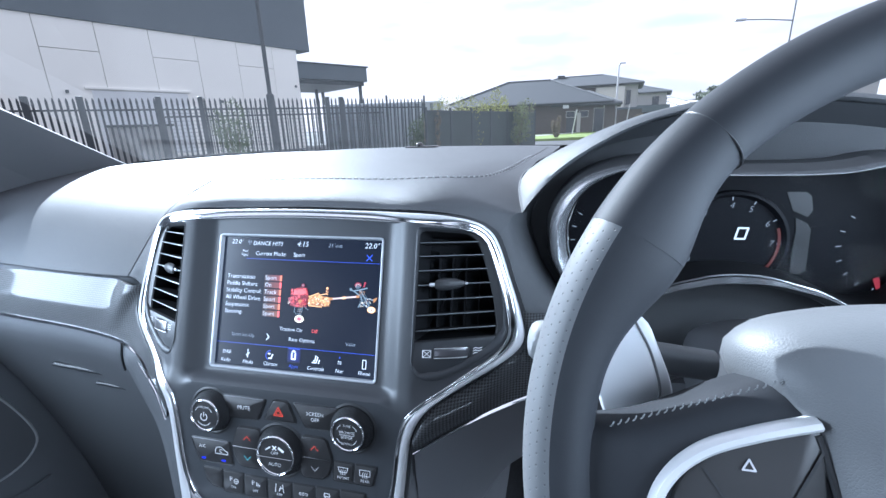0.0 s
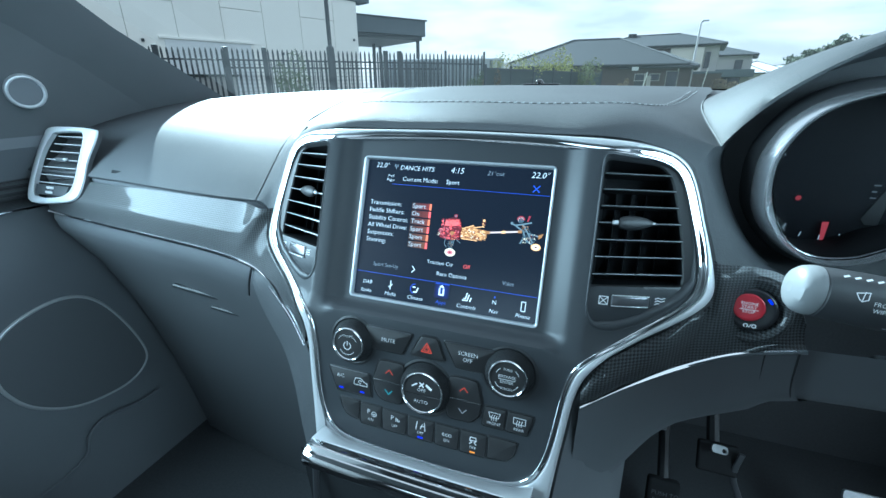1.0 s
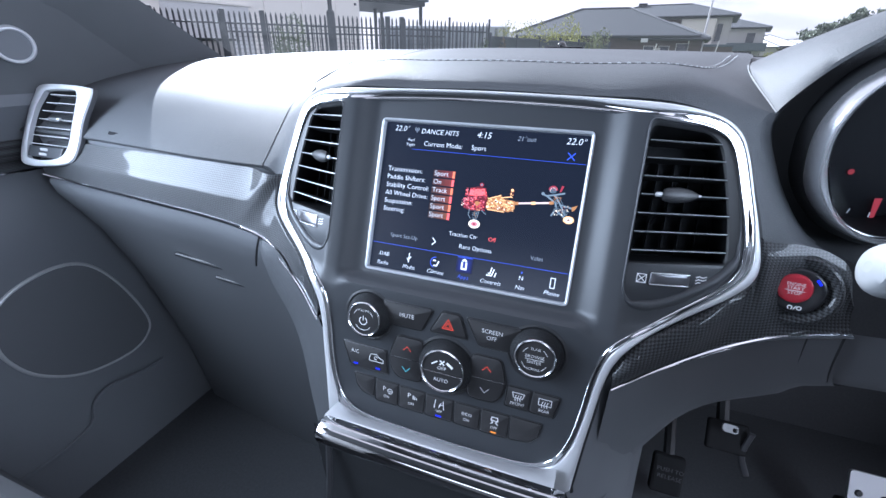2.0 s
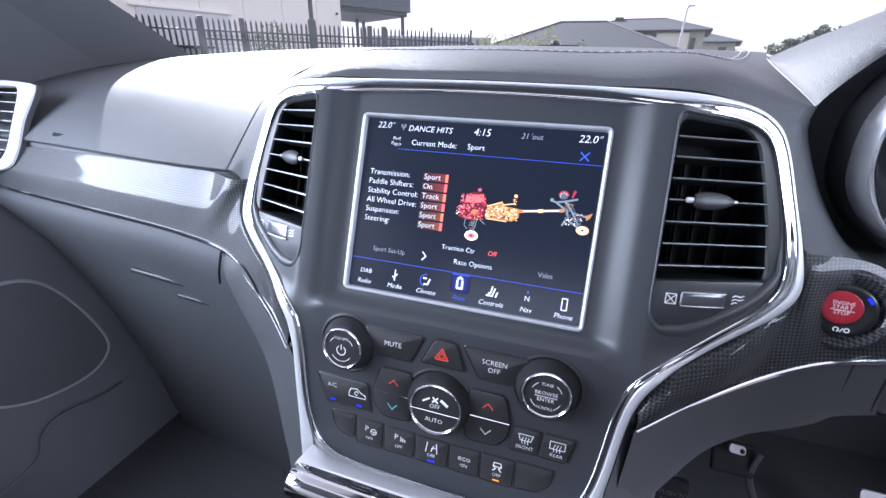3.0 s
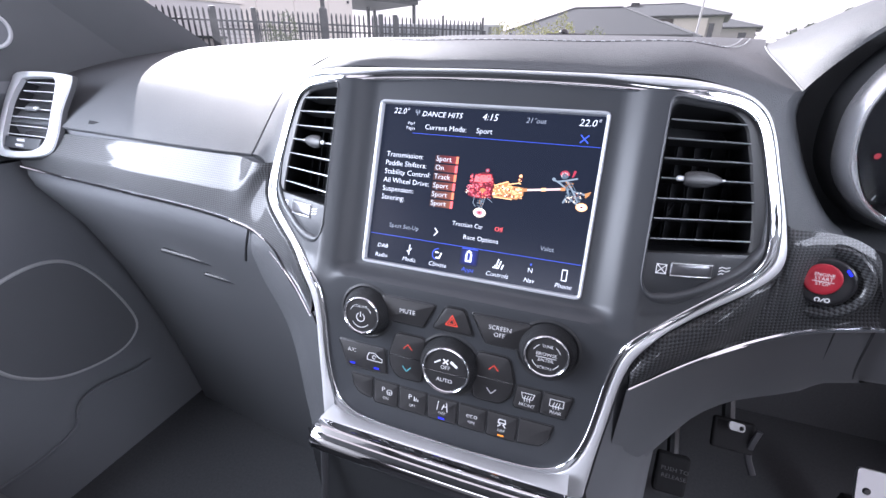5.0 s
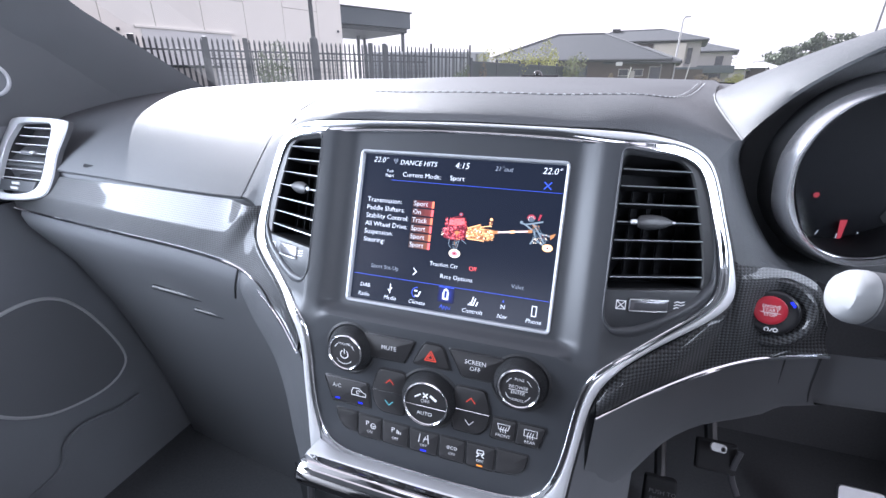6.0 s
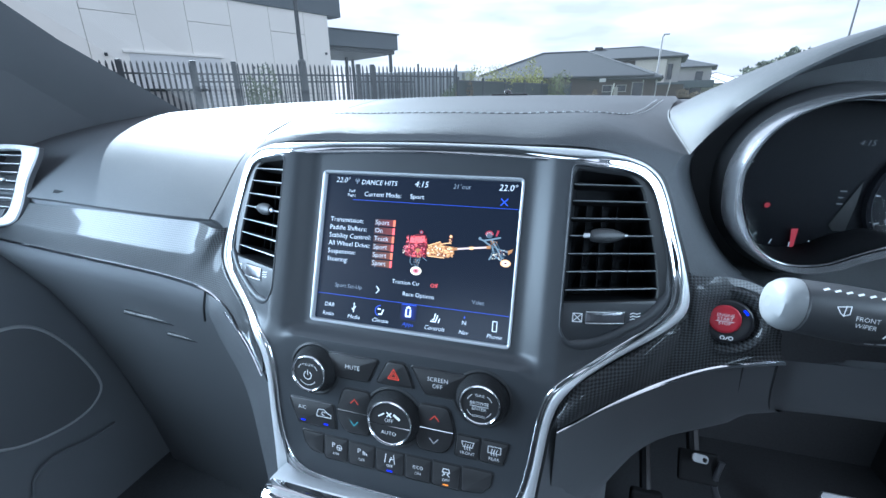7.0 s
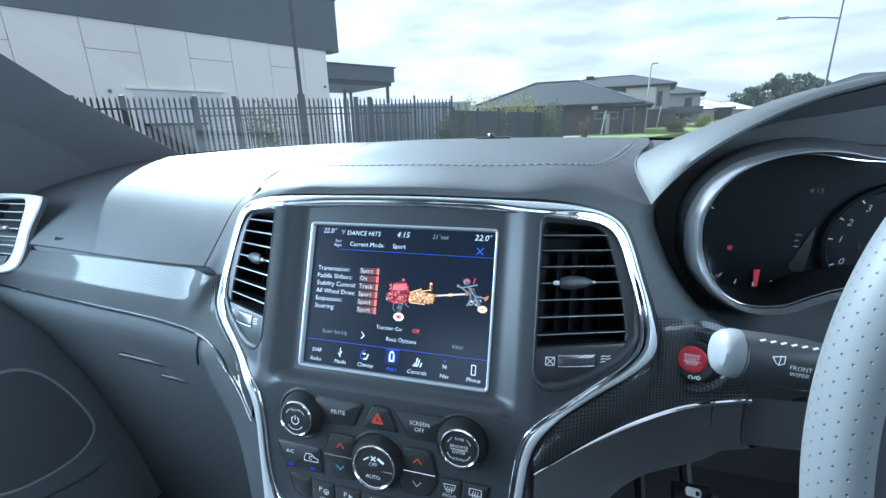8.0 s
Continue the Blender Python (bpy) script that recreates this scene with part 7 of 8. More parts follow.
# ---------- outside ----------
ASPHALT = material("asphalt", (0.055, 0.056, 0.058), 0.85, vary=0.3, vary_scale=6, bump=0.4, bump_scale=90, distance=0.01)
GRASS = material("grass", (0.17, 0.23, 0.045), 0.9, vary=0.45, vary_scale=1.3, bump=0.6, bump_scale=40, distance=0.03)
CONCRETE = material("concrete", (0.42, 0.42, 0.40), 0.85, vary=0.12, vary_scale=2, bump=0.2, bump_scale=60, distance=0.005)
PRECAST = material("white_precast", (0.83, 0.81, 0.75), 0.75, vary=0.05, vary_scale=0.7, bump=0.1, bump_scale=30, distance=0.005)
CLAD = material("grey_cladding", (0.075, 0.092, 0.108), 0.6, vary=0.08, vary_scale=0.5)
FENCE = material("fence_steel", (0.03, 0.036, 0.042), 0.5, vary=0.1, vary_scale=6)
SCREEN_GREY = material("screen_fence", (0.17, 0.19, 0.21), 0.6, vary=0.1, vary_scale=3)
TIN = material("tin_fence", (0.030, 0.043, 0.038), 0.65, vary=0.55, vary_scale=1.3, bump=0.3, bump_scale=20, distance=0.02)
def coursed(name, color, rough, course, depth, contrast, vary_scale):
    """A surface laid in level courses: bands by height, with mottled pieces."""
    m = material(name, color, rough, vary=0.22, vary_scale=vary_scale)
    nt = m.node_tree
    b = nt.nodes["Principled BSDF"]
    mottled = b.inputs["Base Color"].links[0].from_socket
    tc, sep = nt.nodes.new("ShaderNodeTexCoord"), nt.nodes.new("ShaderNodeSeparateXYZ")
    nt.links.new(tc.outputs["Object"], sep.inputs["Vector"])
    scale, frac = nt.nodes.new("ShaderNodeMath"), nt.nodes.new("ShaderNodeMath")
    scale.operation, scale.inputs[1].default_value = "MULTIPLY", 1.0 / course
    frac.operation = "FRACT"
    nt.links.new(sep.outputs["Z"], scale.inputs[0])
    nt.links.new(scale.outputs[0], frac.inputs[0])
    mix, fac = nt.nodes.new("ShaderNodeMixRGB"), nt.nodes.new("ShaderNodeMapRange")
    fac.inputs["To Min"].default_value, fac.inputs["To Max"].default_value = contrast, 0.0
    mix.inputs["Color2"].default_value = (*[c * 0.35 for c in color], 1)
    nt.links.new(frac.outputs[0], fac.inputs["Value"])
    nt.links.new(fac.outputs["Result"], mix.inputs["Fac"])
    nt.links.new(mottled, mix.inputs["Color1"])
    nt.links.new(mix.outputs["Color"], b.inputs["Base Color"])
    bp = nt.nodes.new("ShaderNodeBump")
    bp.inputs["Strength"].default_value, bp.inputs["Distance"].default_value = 0.7, depth
    nt.links.new(frac.outputs[0], bp.inputs["Height"])
    nt.links.new(bp.outputs["Normal"], b.inputs["Normal"])
    return m


ROOF = coursed("roof_tiles", (0.062, 0.068, 0.076), 0.75, 0.16, 0.05, 0.6, 3.0)
ROOF_CAP = material("roof_cap", (0.10, 0.105, 0.112), 0.8, vary=0.15, vary_scale=3)
GUTTER = material("gutter_dark", (0.035, 0.038, 0.042), 0.5, vary=0.1, vary_scale=2)
CREAM = material("cream_render", (0.62, 0.60, 0.55), 0.8, vary=0.05, vary_scale=1.5)
BRICK = coursed("brown_brick", (0.100, 0.082, 0.070), 0.85, 0.086, 0.01, 0.45, 8.0)
RENDER = material("pale_render", (0.38, 0.375, 0.355), 0.8, vary=0.06, vary_scale=2)
DARKWIN = material("dark_window", (0.02, 0.025, 0.03), 0.1, vary=0.2, vary_scale=1)
WHITE_ROOF = material("white_roof", (0.75, 0.75, 0.74), 0.6, vary=0.06, vary_scale=2)
POLE = material("pole_steel", (0.20, 0.205, 0.21), 0.5, 0.3, vary=0.1, vary_scale=4)
LIGHT_POLE = material("galvanised_pole", (0.55, 0.56, 0.56), 0.5, 0.1, vary=0.1, vary_scale=4)
DARKPOLE = material("dark_pole", (0.03, 0.036, 0.042), 0.5, vary=0.1, vary_scale=4)
LEAF = material("leaf_green", (0.075, 0.11, 0.035), 0.7, vary=0.5, vary_scale=3)
LEAF_L = material("leaf_pale_green", (0.17, 0.20, 0.075), 0.7, vary=0.4, vary_scale=4)
LEAF_Y = material("leaf_yellow", (0.33, 0.34, 0.09), 0.7, vary=0.4, vary_scale=5)
# far foliage greyed and lightened in its colour to stand for haze
LEAF_HAZY = material("leaf_hazy", (0.13, 0.155, 0.105), 0.75, vary=0.5, vary_scale=0.25)
LEAF_O = material("leaf_brown", (0.17, 0.135, 0.075), 0.7, vary=0.4, vary_scale=5)
BARK = material("bark", (0.13, 0.10, 0.075), 0.9, vary=0.3, vary_scale=10)

bm = bmesh.new()
bmesh.ops.create_grid(bm, x_segments=40, y_segments=40, size=900)
for v in bm.verts:
    v.co.z = 0.0
tagged(part("ground", bm, ASPHALT), "grey asphalt ground reaching the horizon", "ground", kind="structure")


def polar(az, d, z=0.0):
    return Vector((0.142 + d * math.sin(radians(az)), -0.301 + d * math.cos(radians(az)), z))


def strip(name, near, far, mat, label):
    """A gently rising band of ground between two lines of (bearing, distance, height)."""
    rows = [[polar(*p) for p in near], [polar(a[0], (a[1] + b[1]) / 2, (a[2] + b[2]) / 2 + 0.05) for a, b in zip(near, far)], [polar(*p) for p in far]]
    rows = [[p - Vector((0, 0, 0.6)) for p in rows[0]]] + rows + [[p - Vector((0, 0, 1.2)) for p in rows[-1]]]
    return tagged(part(name, loft(rows), mat), label, name, kind="structure")


strip("lawn", [(-2, 33, 0.15), (3, 33.6, 0.18), (6.4, 35, 0.2), (10, 38, 0.22), (14, 46, 0.3), (18, 56, 0.6)], [(-2, 47, 0.2), (4, 58, 0.35), (8, 64, 0.55), (11.5, 76, 1.05), (14.4, 90, 1.5), (17, 110, 1.75)], GRASS, "mown green lawn rising along the street")
strip("pavement", [(-2, 38, 0.2), (3, 42, 0.26), (6.4, 46, 0.34), (10, 54, 0.52), (14, 66, 0.9), (18, 80, 1.25)], [(-2, 39.4, 0.215), (3, 43.5, 0.275), (6.4, 47.8, 0.36), (10, 56.5, 0.56), (14, 69.5, 0.97), (18, 85, 1.33)], CONCRETE, "pale concrete footpath across the lawn")


# palisade fence, picket by picket
F0, F1 = Vector((-20.5, 3.2, 0)), Vector((-4.45, 16.75, 0))


def picket_mesh(h, w):
    bm = bmesh.new()
    rows = []
    for z, k in ((0.08, 1), (h - 0.10, 1), (h - 0.03, 0.55), (h, 0.12)):
        rows.append([Vector((-w * k / 2, 0, z)), Vector((-w * k / 4, -0.012, z)), Vector((w * k / 4, -0.012, z)), Vector((w * k / 2, 0, z)), Vector((0, 0.006, z))])
    loft(rows, False, True, bm)
    me = bpy.data.meshes.new("picket")
    bm.to_mesh(me)
    bm.free()
    return me


def palisade(a, b, h, pitch, mat, label, post_at, post_w, wide=0.062):
    t = thing("palisade_fence", label, "fence")
    d = b - a
    n = int(d.length / pitch)
    ang = math.atan2(d.y, d.x)
    me = picket_mesh(h, wide)
    me.materials.append(mat)
    for i in range(n + 1):
        p = a + d * (i / n)
        o = new("picket", me)
        o.parent = t
        o.matrix_basis = Matrix.Translation(p) @ Matrix.Rotation(ang, 4, "Z")
    for z in (0.35, h - 0.34):
        m0 = Matrix.Translation(a.lerp(b, 0.5) + Vector((0, 0, z))) @ Matrix.Rotation(ang, 4, "Z")
        part("rail", box((d.length, 0.045, 0.05), m0 @ Matrix.Translation((0, 0.03, 0)), 0.006), mat, t)
    for f in post_at:
        p = a + d * f
        m0 = Matrix.Translation(p + Vector((0, 0, h / 2 + 0.02))) @ Matrix.Rotation(ang, 4, "Z")
        part("post", box((post_w, post_w, h + 0.04), m0 @ Matrix.Translation((0, 0.06, 0)), 0.01), mat, t)
    return t


def along(az):
    """Share of the fence's length at which a bearing crosses it."""
    o, dr = Vector((0.142, -0.301)), Vector((math.sin(radians(az)), math.cos(radians(az))))
    d = F1 - F0
    den = d.x * dr.y - d.y * dr.x
    return ((o.x - F0.x) * dr.y - (o.y - F0.y) * dr.x) / den


palisade(F0, F1, 2.4, 0.15, FENCE, "dark steel palisade fence along the boundary", [along(a) for a in (-60.5, -56.0, -51.9, -45.2, -41.15, -27.0, -25.3)], 0.15)
nx = Vector((-0.64, 0.77, 0)) * 3.4
G0, G1 = F0.lerp(F1, 0.56) + nx, F1 + nx * 0.6 + Vector((0.2, 0.1, 0))
mesh_fence = palisade(G0, G1, 2.3, 0.2, FENCE, "dark welded mesh fence behind the palisade", [], 0.1, 0.034)
for i in range(15):
    mg = Matrix.Translation(G0.lerp(G1, 0.5) + Vector((0, 0, 0.25 + 0.14 * i))) @ Matrix.Rotation(math.atan2((G1 - G0).y, (G1 - G0).x), 4, "Z")
    part("bar", box(((G1 - G0).length, 0.02, 0.012), mg @ Matrix.Translation((0, -0.02, 0)), 0.004), FENCE, mesh_fence)
end = thing("palisade_fence", "dark end panel of the palisade fence with tall posts", "fence")
for az in (-19.6, -14.8):
    p = F0 + (F1 - F0) * along(az)
    part("post", box((0.07, 0.07, 2.5), Matrix.Translation((p.x, p.y, 1.25)), 0.01), FENCE, end)

# dark pole at the fence
pole = thing("light_pole", "tall dark steel light pole at the fence", "light pole")
pp = F0 + (F1 - F0) * along(-33.3)
bm = lathe([(0.13, 0), (0.13, 2.45), (0.12, 2.5), (0.07, 2.55), (0.055, 9.0), (0.02, 9.02)], Matrix.Translation((pp.x - 0.05, pp.y - 0.1, 0)), 16)
part("mast", bm, DARKPOLE, pole)

# warehouse
ware = thing("warehouse", "white precast warehouse with dark grey upper cladding", "building")
CR, CL = Vector((-18.3, 31.4, 0)), Vector((-35.0, -7.0, 0))
wd = (CL - CR).normalized()
wnorm = Vector((-wd.y, wd.x, 0))
if wnorm.dot(Vector((0, 0, 0)) - CR) < 0:
    wnorm = -wnorm
wang = math.atan2(wd.y, wd.x)
WH = 7.25
WM = Matrix.Translation(CR) @ Matrix.Rotation(wang, 4, "Z")
side = 1 if (WM.to_3x3() @ Vector((0, 1, 0))).dot(wnorm) > 0 else -1
L = (CL - CR).length


def wall_box(name, x0, x1, z0, z1, y, th, mat, parent, bevel=0.02):
    return part(name, box((x1 - x0, th, z1 - z0), WM @ Matrix.Translation(((x0 + x1) / 2, side * y, (z0 + z1) / 2)), bevel), mat, parent)


joints = [0.0, 2.1, 4.78, 7.45, 10.05, 12.63, 15.12, 17.95, 20.6, 23.3, 26.0, 28.7, 31.4, 34.1, 36.8, L]
for i, (x0, x1) in enumerate(zip(joints, joints[1:])):
    if i % 2:
        wall_box("wall_panel", x0 + 0.013, x1 - 0.013, 0, 5.75, -0.10, 0.2, PRECAST, ware)
        wall_box("wall_panel", x0 + 0.013, x1 - 0.013, 5.776, WH, -0.10, 0.2, PRECAST, ware)
    else:
        wall_box("wall_panel", x0 + 0.013, x1 - 0.013, 0, WH, -0.10, 0.2, PRECAST, ware)
wall_box("backing", 0.05, L, 0, WH, -0.4, 0.3, CLAD, ware)
wall_box("upper_cladding", -1.2, L, WH, 10.9, -0.6, 1.4, CLAD, ware, 0.04)
wall_box("roof_edge", -1.25, L, 10.9, 11.05, -0.6, 1.5, FENCE, ware, 0.03)
wall_box("loading_door", 8.5, 13.4, 0.2, 3.8, 0.02, 0.06, material("door_white", (0.62, 0.63, 0.63), 0.6, vary=0.05, vary_scale=1), ware)
wall_box("door_beam", 8.3, 13.7, 3.83, 3.97, 0.06, 0.12, PRECAST, ware)
cA, cB = polar(-30.6, 40.0), polar(-22.0, 43.5)
cdir = (cB - cA).normalized()
cback = Vector((-cdir.y, cdir.x, 0))
CM = Matrix((cdir, cback, Vector((0, 0, 1)))).transposed().to_4x4()
CM.translation = cA
cl = (cB - cA).length
part("canopy", box((cl, 9.0, 1.25), CM @ Matrix.Translation((cl / 2, 4.5, 6.25)), 0.04), CLAD, ware, "dark flat canopy")
part("canopy_trim", box((cl + 0.3, 9.2, 0.12), CM @ Matrix.Translation((cl / 2, 4.5, 6.93)), 0.03), FENCE, ware)
part("canopy_soffit", box((cl - 0.4, 8.6, 0.35), CM @ Matrix.Translation((cl / 2, 4.6, 5.45)), 0.04), FENCE, ware)
for x, y in ((cl - 0.5, 0.6), (cl - 2.6, 5.5), (cl - 0.6, 8.0)):
    part("canopy_post", box((0.25, 0.25, 5.4), CM @ Matrix.Translation((x, y, 2.7)), 0.02), FENCE, ware)
for x, z in ((0.35, 4.55), (14.4, 3.6), (6.3, 3.3)):
    wall_box("wall_lamp", x, x + 0.14, z, z + 0.16, 0.06, 0.12, FENCE, ware)

# brown bin store behind the fence
store = thing("storage_shed", "low beige storage shed behind the fence", "shed")
part("body", box((1.9, 1.4, 1.62), Matrix.Translation(polar(-47.3, 19.5, 0.81)) @ Matrix.Rotation(radians(47), 4, "Z"), 0.03), RENDER, store)
part("roof", box((2.05, 1.55, 0.07), Matrix.Translation(polar(-47.3, 19.5, 1.66)) @ Matrix.Rotation(radians(47), 4, "Z"), 0.02), TIN, store)
cont = thing("container", "blue grey storage container behind the fence", "container")
part("body", box((5.2, 2.4, 2.35), Matrix.Translation(polar(-19.6, 20.5, 1.18)) @ Matrix.Rotation(radians(12), 4, "Z"), 0.03), material("container_grey", (0.42, 0.45, 0.47), 0.6, vary=0.1, vary_scale=1.5, bump=0.4, bump_scale=6, distance=0.05), cont)
for i in range(16):
    part("rib", box((0.12, 0.05, 2.2), Matrix.Translation(polar(-19.6, 20.5, 1.18)) @ Matrix.Rotation(radians(12), 4, "Z") @ Matrix.Translation((-2.4 + 0.32 * i, -1.22, 0)), 0.01), SCREEN_GREY, cont)

# dark tin fence in the middle
tf = thing("tin_fence", "dark steel sheet fence with capped posts", "fence")
T0, T1 = polar(-14.6, 15.2), polar(-0.6, 22.5)
td = T1 - T0
for i in range(6):
    a, b = T0 + td * (i / 6), T0 + td * ((i + 1) / 6)
    m0 = Matrix.Translation((a + b) / 2 + Vector((0, 0, 0.92))) @ Matrix.Rotation(math.atan2(td.y, td.x), 4, "Z")
    part("sheet", box(((b - a).length - 0.06, 0.03, 1.78), m0, 0.005), TIN, tf)
    part("post", box((0.07, 0.07, 1.95), Matrix.Translation(a + Vector((0, 0, 0.97))) @ Matrix.Rotation(math.atan2(td.y, td.x), 4, "Z"), 0.006), FENCE, tf)
    part("cap_rail", box(((b - a).length, 0.06, 0.05), m0 @ Matrix.Translation((0, 0, 0.90)), 0.006), FENCE, tf)
part("post", box((0.07, 0.07, 1.95), Matrix.Translation(T1 + Vector((0, 0, 0.97))), 0.006), FENCE, tf)


# ---------- plants ----------
def leaves(bm, centre, radii, count, size, rng):
    """Loose small leaves scattered in a clump, denser towards its shell."""
    for _ in range(count):
        d = Vector((rng.gauss(0, 1), rng.gauss(0, 1), rng.gauss(0, 1))).normalized()
        r = rng.uniform(0.35, 1.0) ** 0.6
        p = Vector(centre) + Vector((d.x * radii[0], d.y * radii[1], d.z * radii[2])) * r
        q = Euler((rng.uniform(0, 6.28), rng.uniform(0, 6.28), rng.uniform(0, 6.28))).to_matrix()
        s = size * rng.uniform(0.6, 1.3)
        vs = [bm.verts.new(p + q @ Vector(c)) for c in ((-s, 0, 0), (0, 0.45 * s, 0.1 * s), (s, 0, 0), (0, -0.45 * s, 0.1 * s))]
        bm.faces.new(vs)


def shrub(name, base, height, width, mat, label, seed, count=260, size=0.06, stems=4):
    rng = random.Random(seed)
    t = thing(name, label, "shrub")
    st, lf = bmesh.new(), bmesh.new()
    for k in range(stems):
        a = rng.uniform(0, 6.28)
        tip = Vector(base) + Vector((math.cos(a) * width * 0.3, math.sin(a) * width * 0.3, height * rng.uniform(0.6, 0.95)))
        tube([Vector(base) + Vector((0.04 * math.cos(a), 0.04 * math.sin(a), 0)), Vector(base).lerp(tip, 0.5) + Vector((0, 0, 0.05)), tip], [0.02, 0.014, 0.006], 6, bm=st)
        for j in range(3):
            c = Vector(base).lerp(tip, 0.45 + 0.27 * j) + Vector((rng.uniform(-1, 1), rng.uniform(-1, 1), 0)) * width * 0.15
            leaves(lf, c, (width * 0.28, width * 0.28, height * 0.2), count // (3 * stems), size, rng)
    part("stems", st, BARK, t)
    part("foliage", lf, mat, t, smooth=False, recalc=False)
    return t


for i, (az, d, h, w, m, lab) in enumerate([
        (-38.0, 13.2, 2.15, 0.9, LEAF, "slim green shrub in front of the fence"),
        (-13.6, 15.8, 1.75, 0.6, LEAF_O, "slim brown shrub by the fence end"),
        (-15.9, 17.5, 2.0, 0.9, LEAF, "loose green shrub behind the fence"),
        (-2.9, 20.4, 2.15, 1.35, LEAF_L, "leafy pale green shrub before the tin fence"),
        (-11.4, 17.5, 2.25, 1.5, LEAF_Y, "yellow-green bush rising over the tin fence"),
        (-9.2, 18.4, 2.4, 1.9, LEAF_Y, "yellow-green bush rising over the tin fence"),
        (-6.6, 19.6, 2.6, 1.1, LEAF_Y, "yellow-green bush rising over the tin fence"),
        (-4.2, 21.5, 2.55, 0.9, LEAF_Y, "yellow-green bush rising over the tin fence"),
        (2.0, 35.0, 1.7, 0.7, LEAF_O, "young tree with pale sparse twigs on the verge"),
        (12.0, 46.0, 1.7, 2.2, LEAF_O, "low brown-green bush on the lawn"),
        (14.8, 60.0, 2.0, 2.0, LEAF_Y, "yellowish garden bush by a driveway")]):
    shrub("shrub", polar(az, d), h, w, m, lab, 20 + i, count=2600, size=0.018 + 0.0011 * d)


# ---------- houses ----------
def hip_roof(m0, w, d, rise, over, mat, parent, name="roof"):
    bm = bmesh.new()
    W2, D2 = w / 2 + over, d / 2 + over
    rl = max(0.0, W2 - D2) if W2 > D2 else 0
    pts = [(-W2, -D2, 0), (W2, -D2, 0), (W2, D2, 0), (-W2, D2, 0), (-W2, -D2, -0.18), (W2, -D2, -0.18), (W2, D2, -0.18), (-W2, D2, -0.18)]
    v = [bm.verts.new(m0 @ Vector(p)) for p in pts]
    if W2 >= D2:
        r0, r1 = bm.verts.new(m0 @ Vector((-rl, 0, rise))), bm.verts.new(m0 @ Vector((rl, 0, rise)))
        bm.faces.new((v[0], v[1], r1, r0)); bm.faces.new((v[1], v[2], r1)); bm.faces.new((v[2], v[3], r0, r1)); bm.faces.new((v[3], v[0], r0))
    else:
        rl = D2 - W2
        r0, r1 = bm.verts.new(m0 @ Vector((0, -rl, rise))), bm.verts.new(m0 @ Vector((0, rl, rise)))
        bm.faces.new((v[0], v[1], r0)); bm.faces.new((v[1], v[2], r1, r0)); bm.faces.new((v[2], v[3], r1)); bm.faces.new((v[3], v[0], r0, r1))
    for a, b in ((0, 1), (1, 2), (2, 3), (3, 0)):
        bm.faces.new((v[a], v[a + 4], v[b + 4], v[b]))
    bm.faces.new((v[4], v[7], v[6], v[5]))
    c = [x.co.copy() for x in v[:4]] + [r0.co.copy(), r1.co.copy()]
    roof = part(name, bm, mat, parent, smooth=False)
    hips = [(0, 4), (1, 5), (2, 5), (3, 4), (4, 5)] if W2 >= D2 else [(0, 4), (1, 4), (2, 5), (3, 5), (4, 5)]
    for i, j in hips:
        if (c[i] - c[j]).length > 0.1:
            part("ridge_cap", tube([c[i] + Vector((0, 0, 0.02)), c[j] + Vector((0, 0, 0.02))], 0.09, 6), ROOF_CAP, roof)
    for i, j in ((0, 1), (1, 2), (2, 3), (3, 0)):
        part("gutter", tube([c[i] + Vector((0, 0, -0.10)), c[j] + Vector((0, 0, -0.10))], 0.11, 6), GUTTER, roof, "dark gutter")
    return roof


def house(label, place, turn, w, d, eave, rise, wall_mat, roof_mat, windows=(), over=0.5, upper=None):
    """windows: (side, along, low, width, height, material) on the front (-y) or the right (+x) wall."""
    t = thing("house", label, "house")
    m0 = Matrix.Translation(place) @ Matrix.Rotation(radians(turn), 4, "Z")
    part("wall", box((w, d, eave), m0 @ Matrix.Translation((0, 0, eave / 2)), 0.03), wall_mat, t)
    hip_roof(m0 @ Matrix.Translation((0, 0, eave + 0.18)), w, d, rise, over, roof_mat, t)
    for sd, al, lo, ww, hh, mt in windows:
        mw = m0 @ Matrix.Translation((al, -d / 2 - 0.03, lo + hh / 2)) if sd == "f" else m0 @ Matrix.Translation((w / 2 + 0.03, al, lo + hh / 2)) @ Matrix.Rotation(radians(90), 4, "Z")
        pane = part("window", box((ww, 0.08, hh), mw, 0.01), mt, t)
        fr = bmesh.new()
        for sx_, sz_, px_, pz_ in ((ww + 0.10, 0.05, 0, -hh / 2), (ww + 0.10, 0.05, 0, hh / 2), (0.05, hh, -ww / 2, 0), (0.05, hh, ww / 2, 0)) + (((0.04, hh, 0, 0),) if ww > 1.1 else ()):
            box((sx_, 0.06, sz_), mw @ Matrix.Translation((px_, -0.035, pz_)), bm=fr)
        part("frame", fr, RENDER, pane, smooth=False)
    return t, m0


h1, m1 = house("single-storey brown brick house with a dark hipped roof", polar(-1.6, 50.0), -4, 15.5, 11.0, 2.95, 2.6, BRICK, ROOF,
               [("f", 4.6, 1.75, 0.8, 0.55, DARKWIN), ("f", 5.8, 1.75, 0.8, 0.55, DARKWIN), ("f", -1.2, 1.0, 0.9, 1.3, DARKWIN)], 0.55)
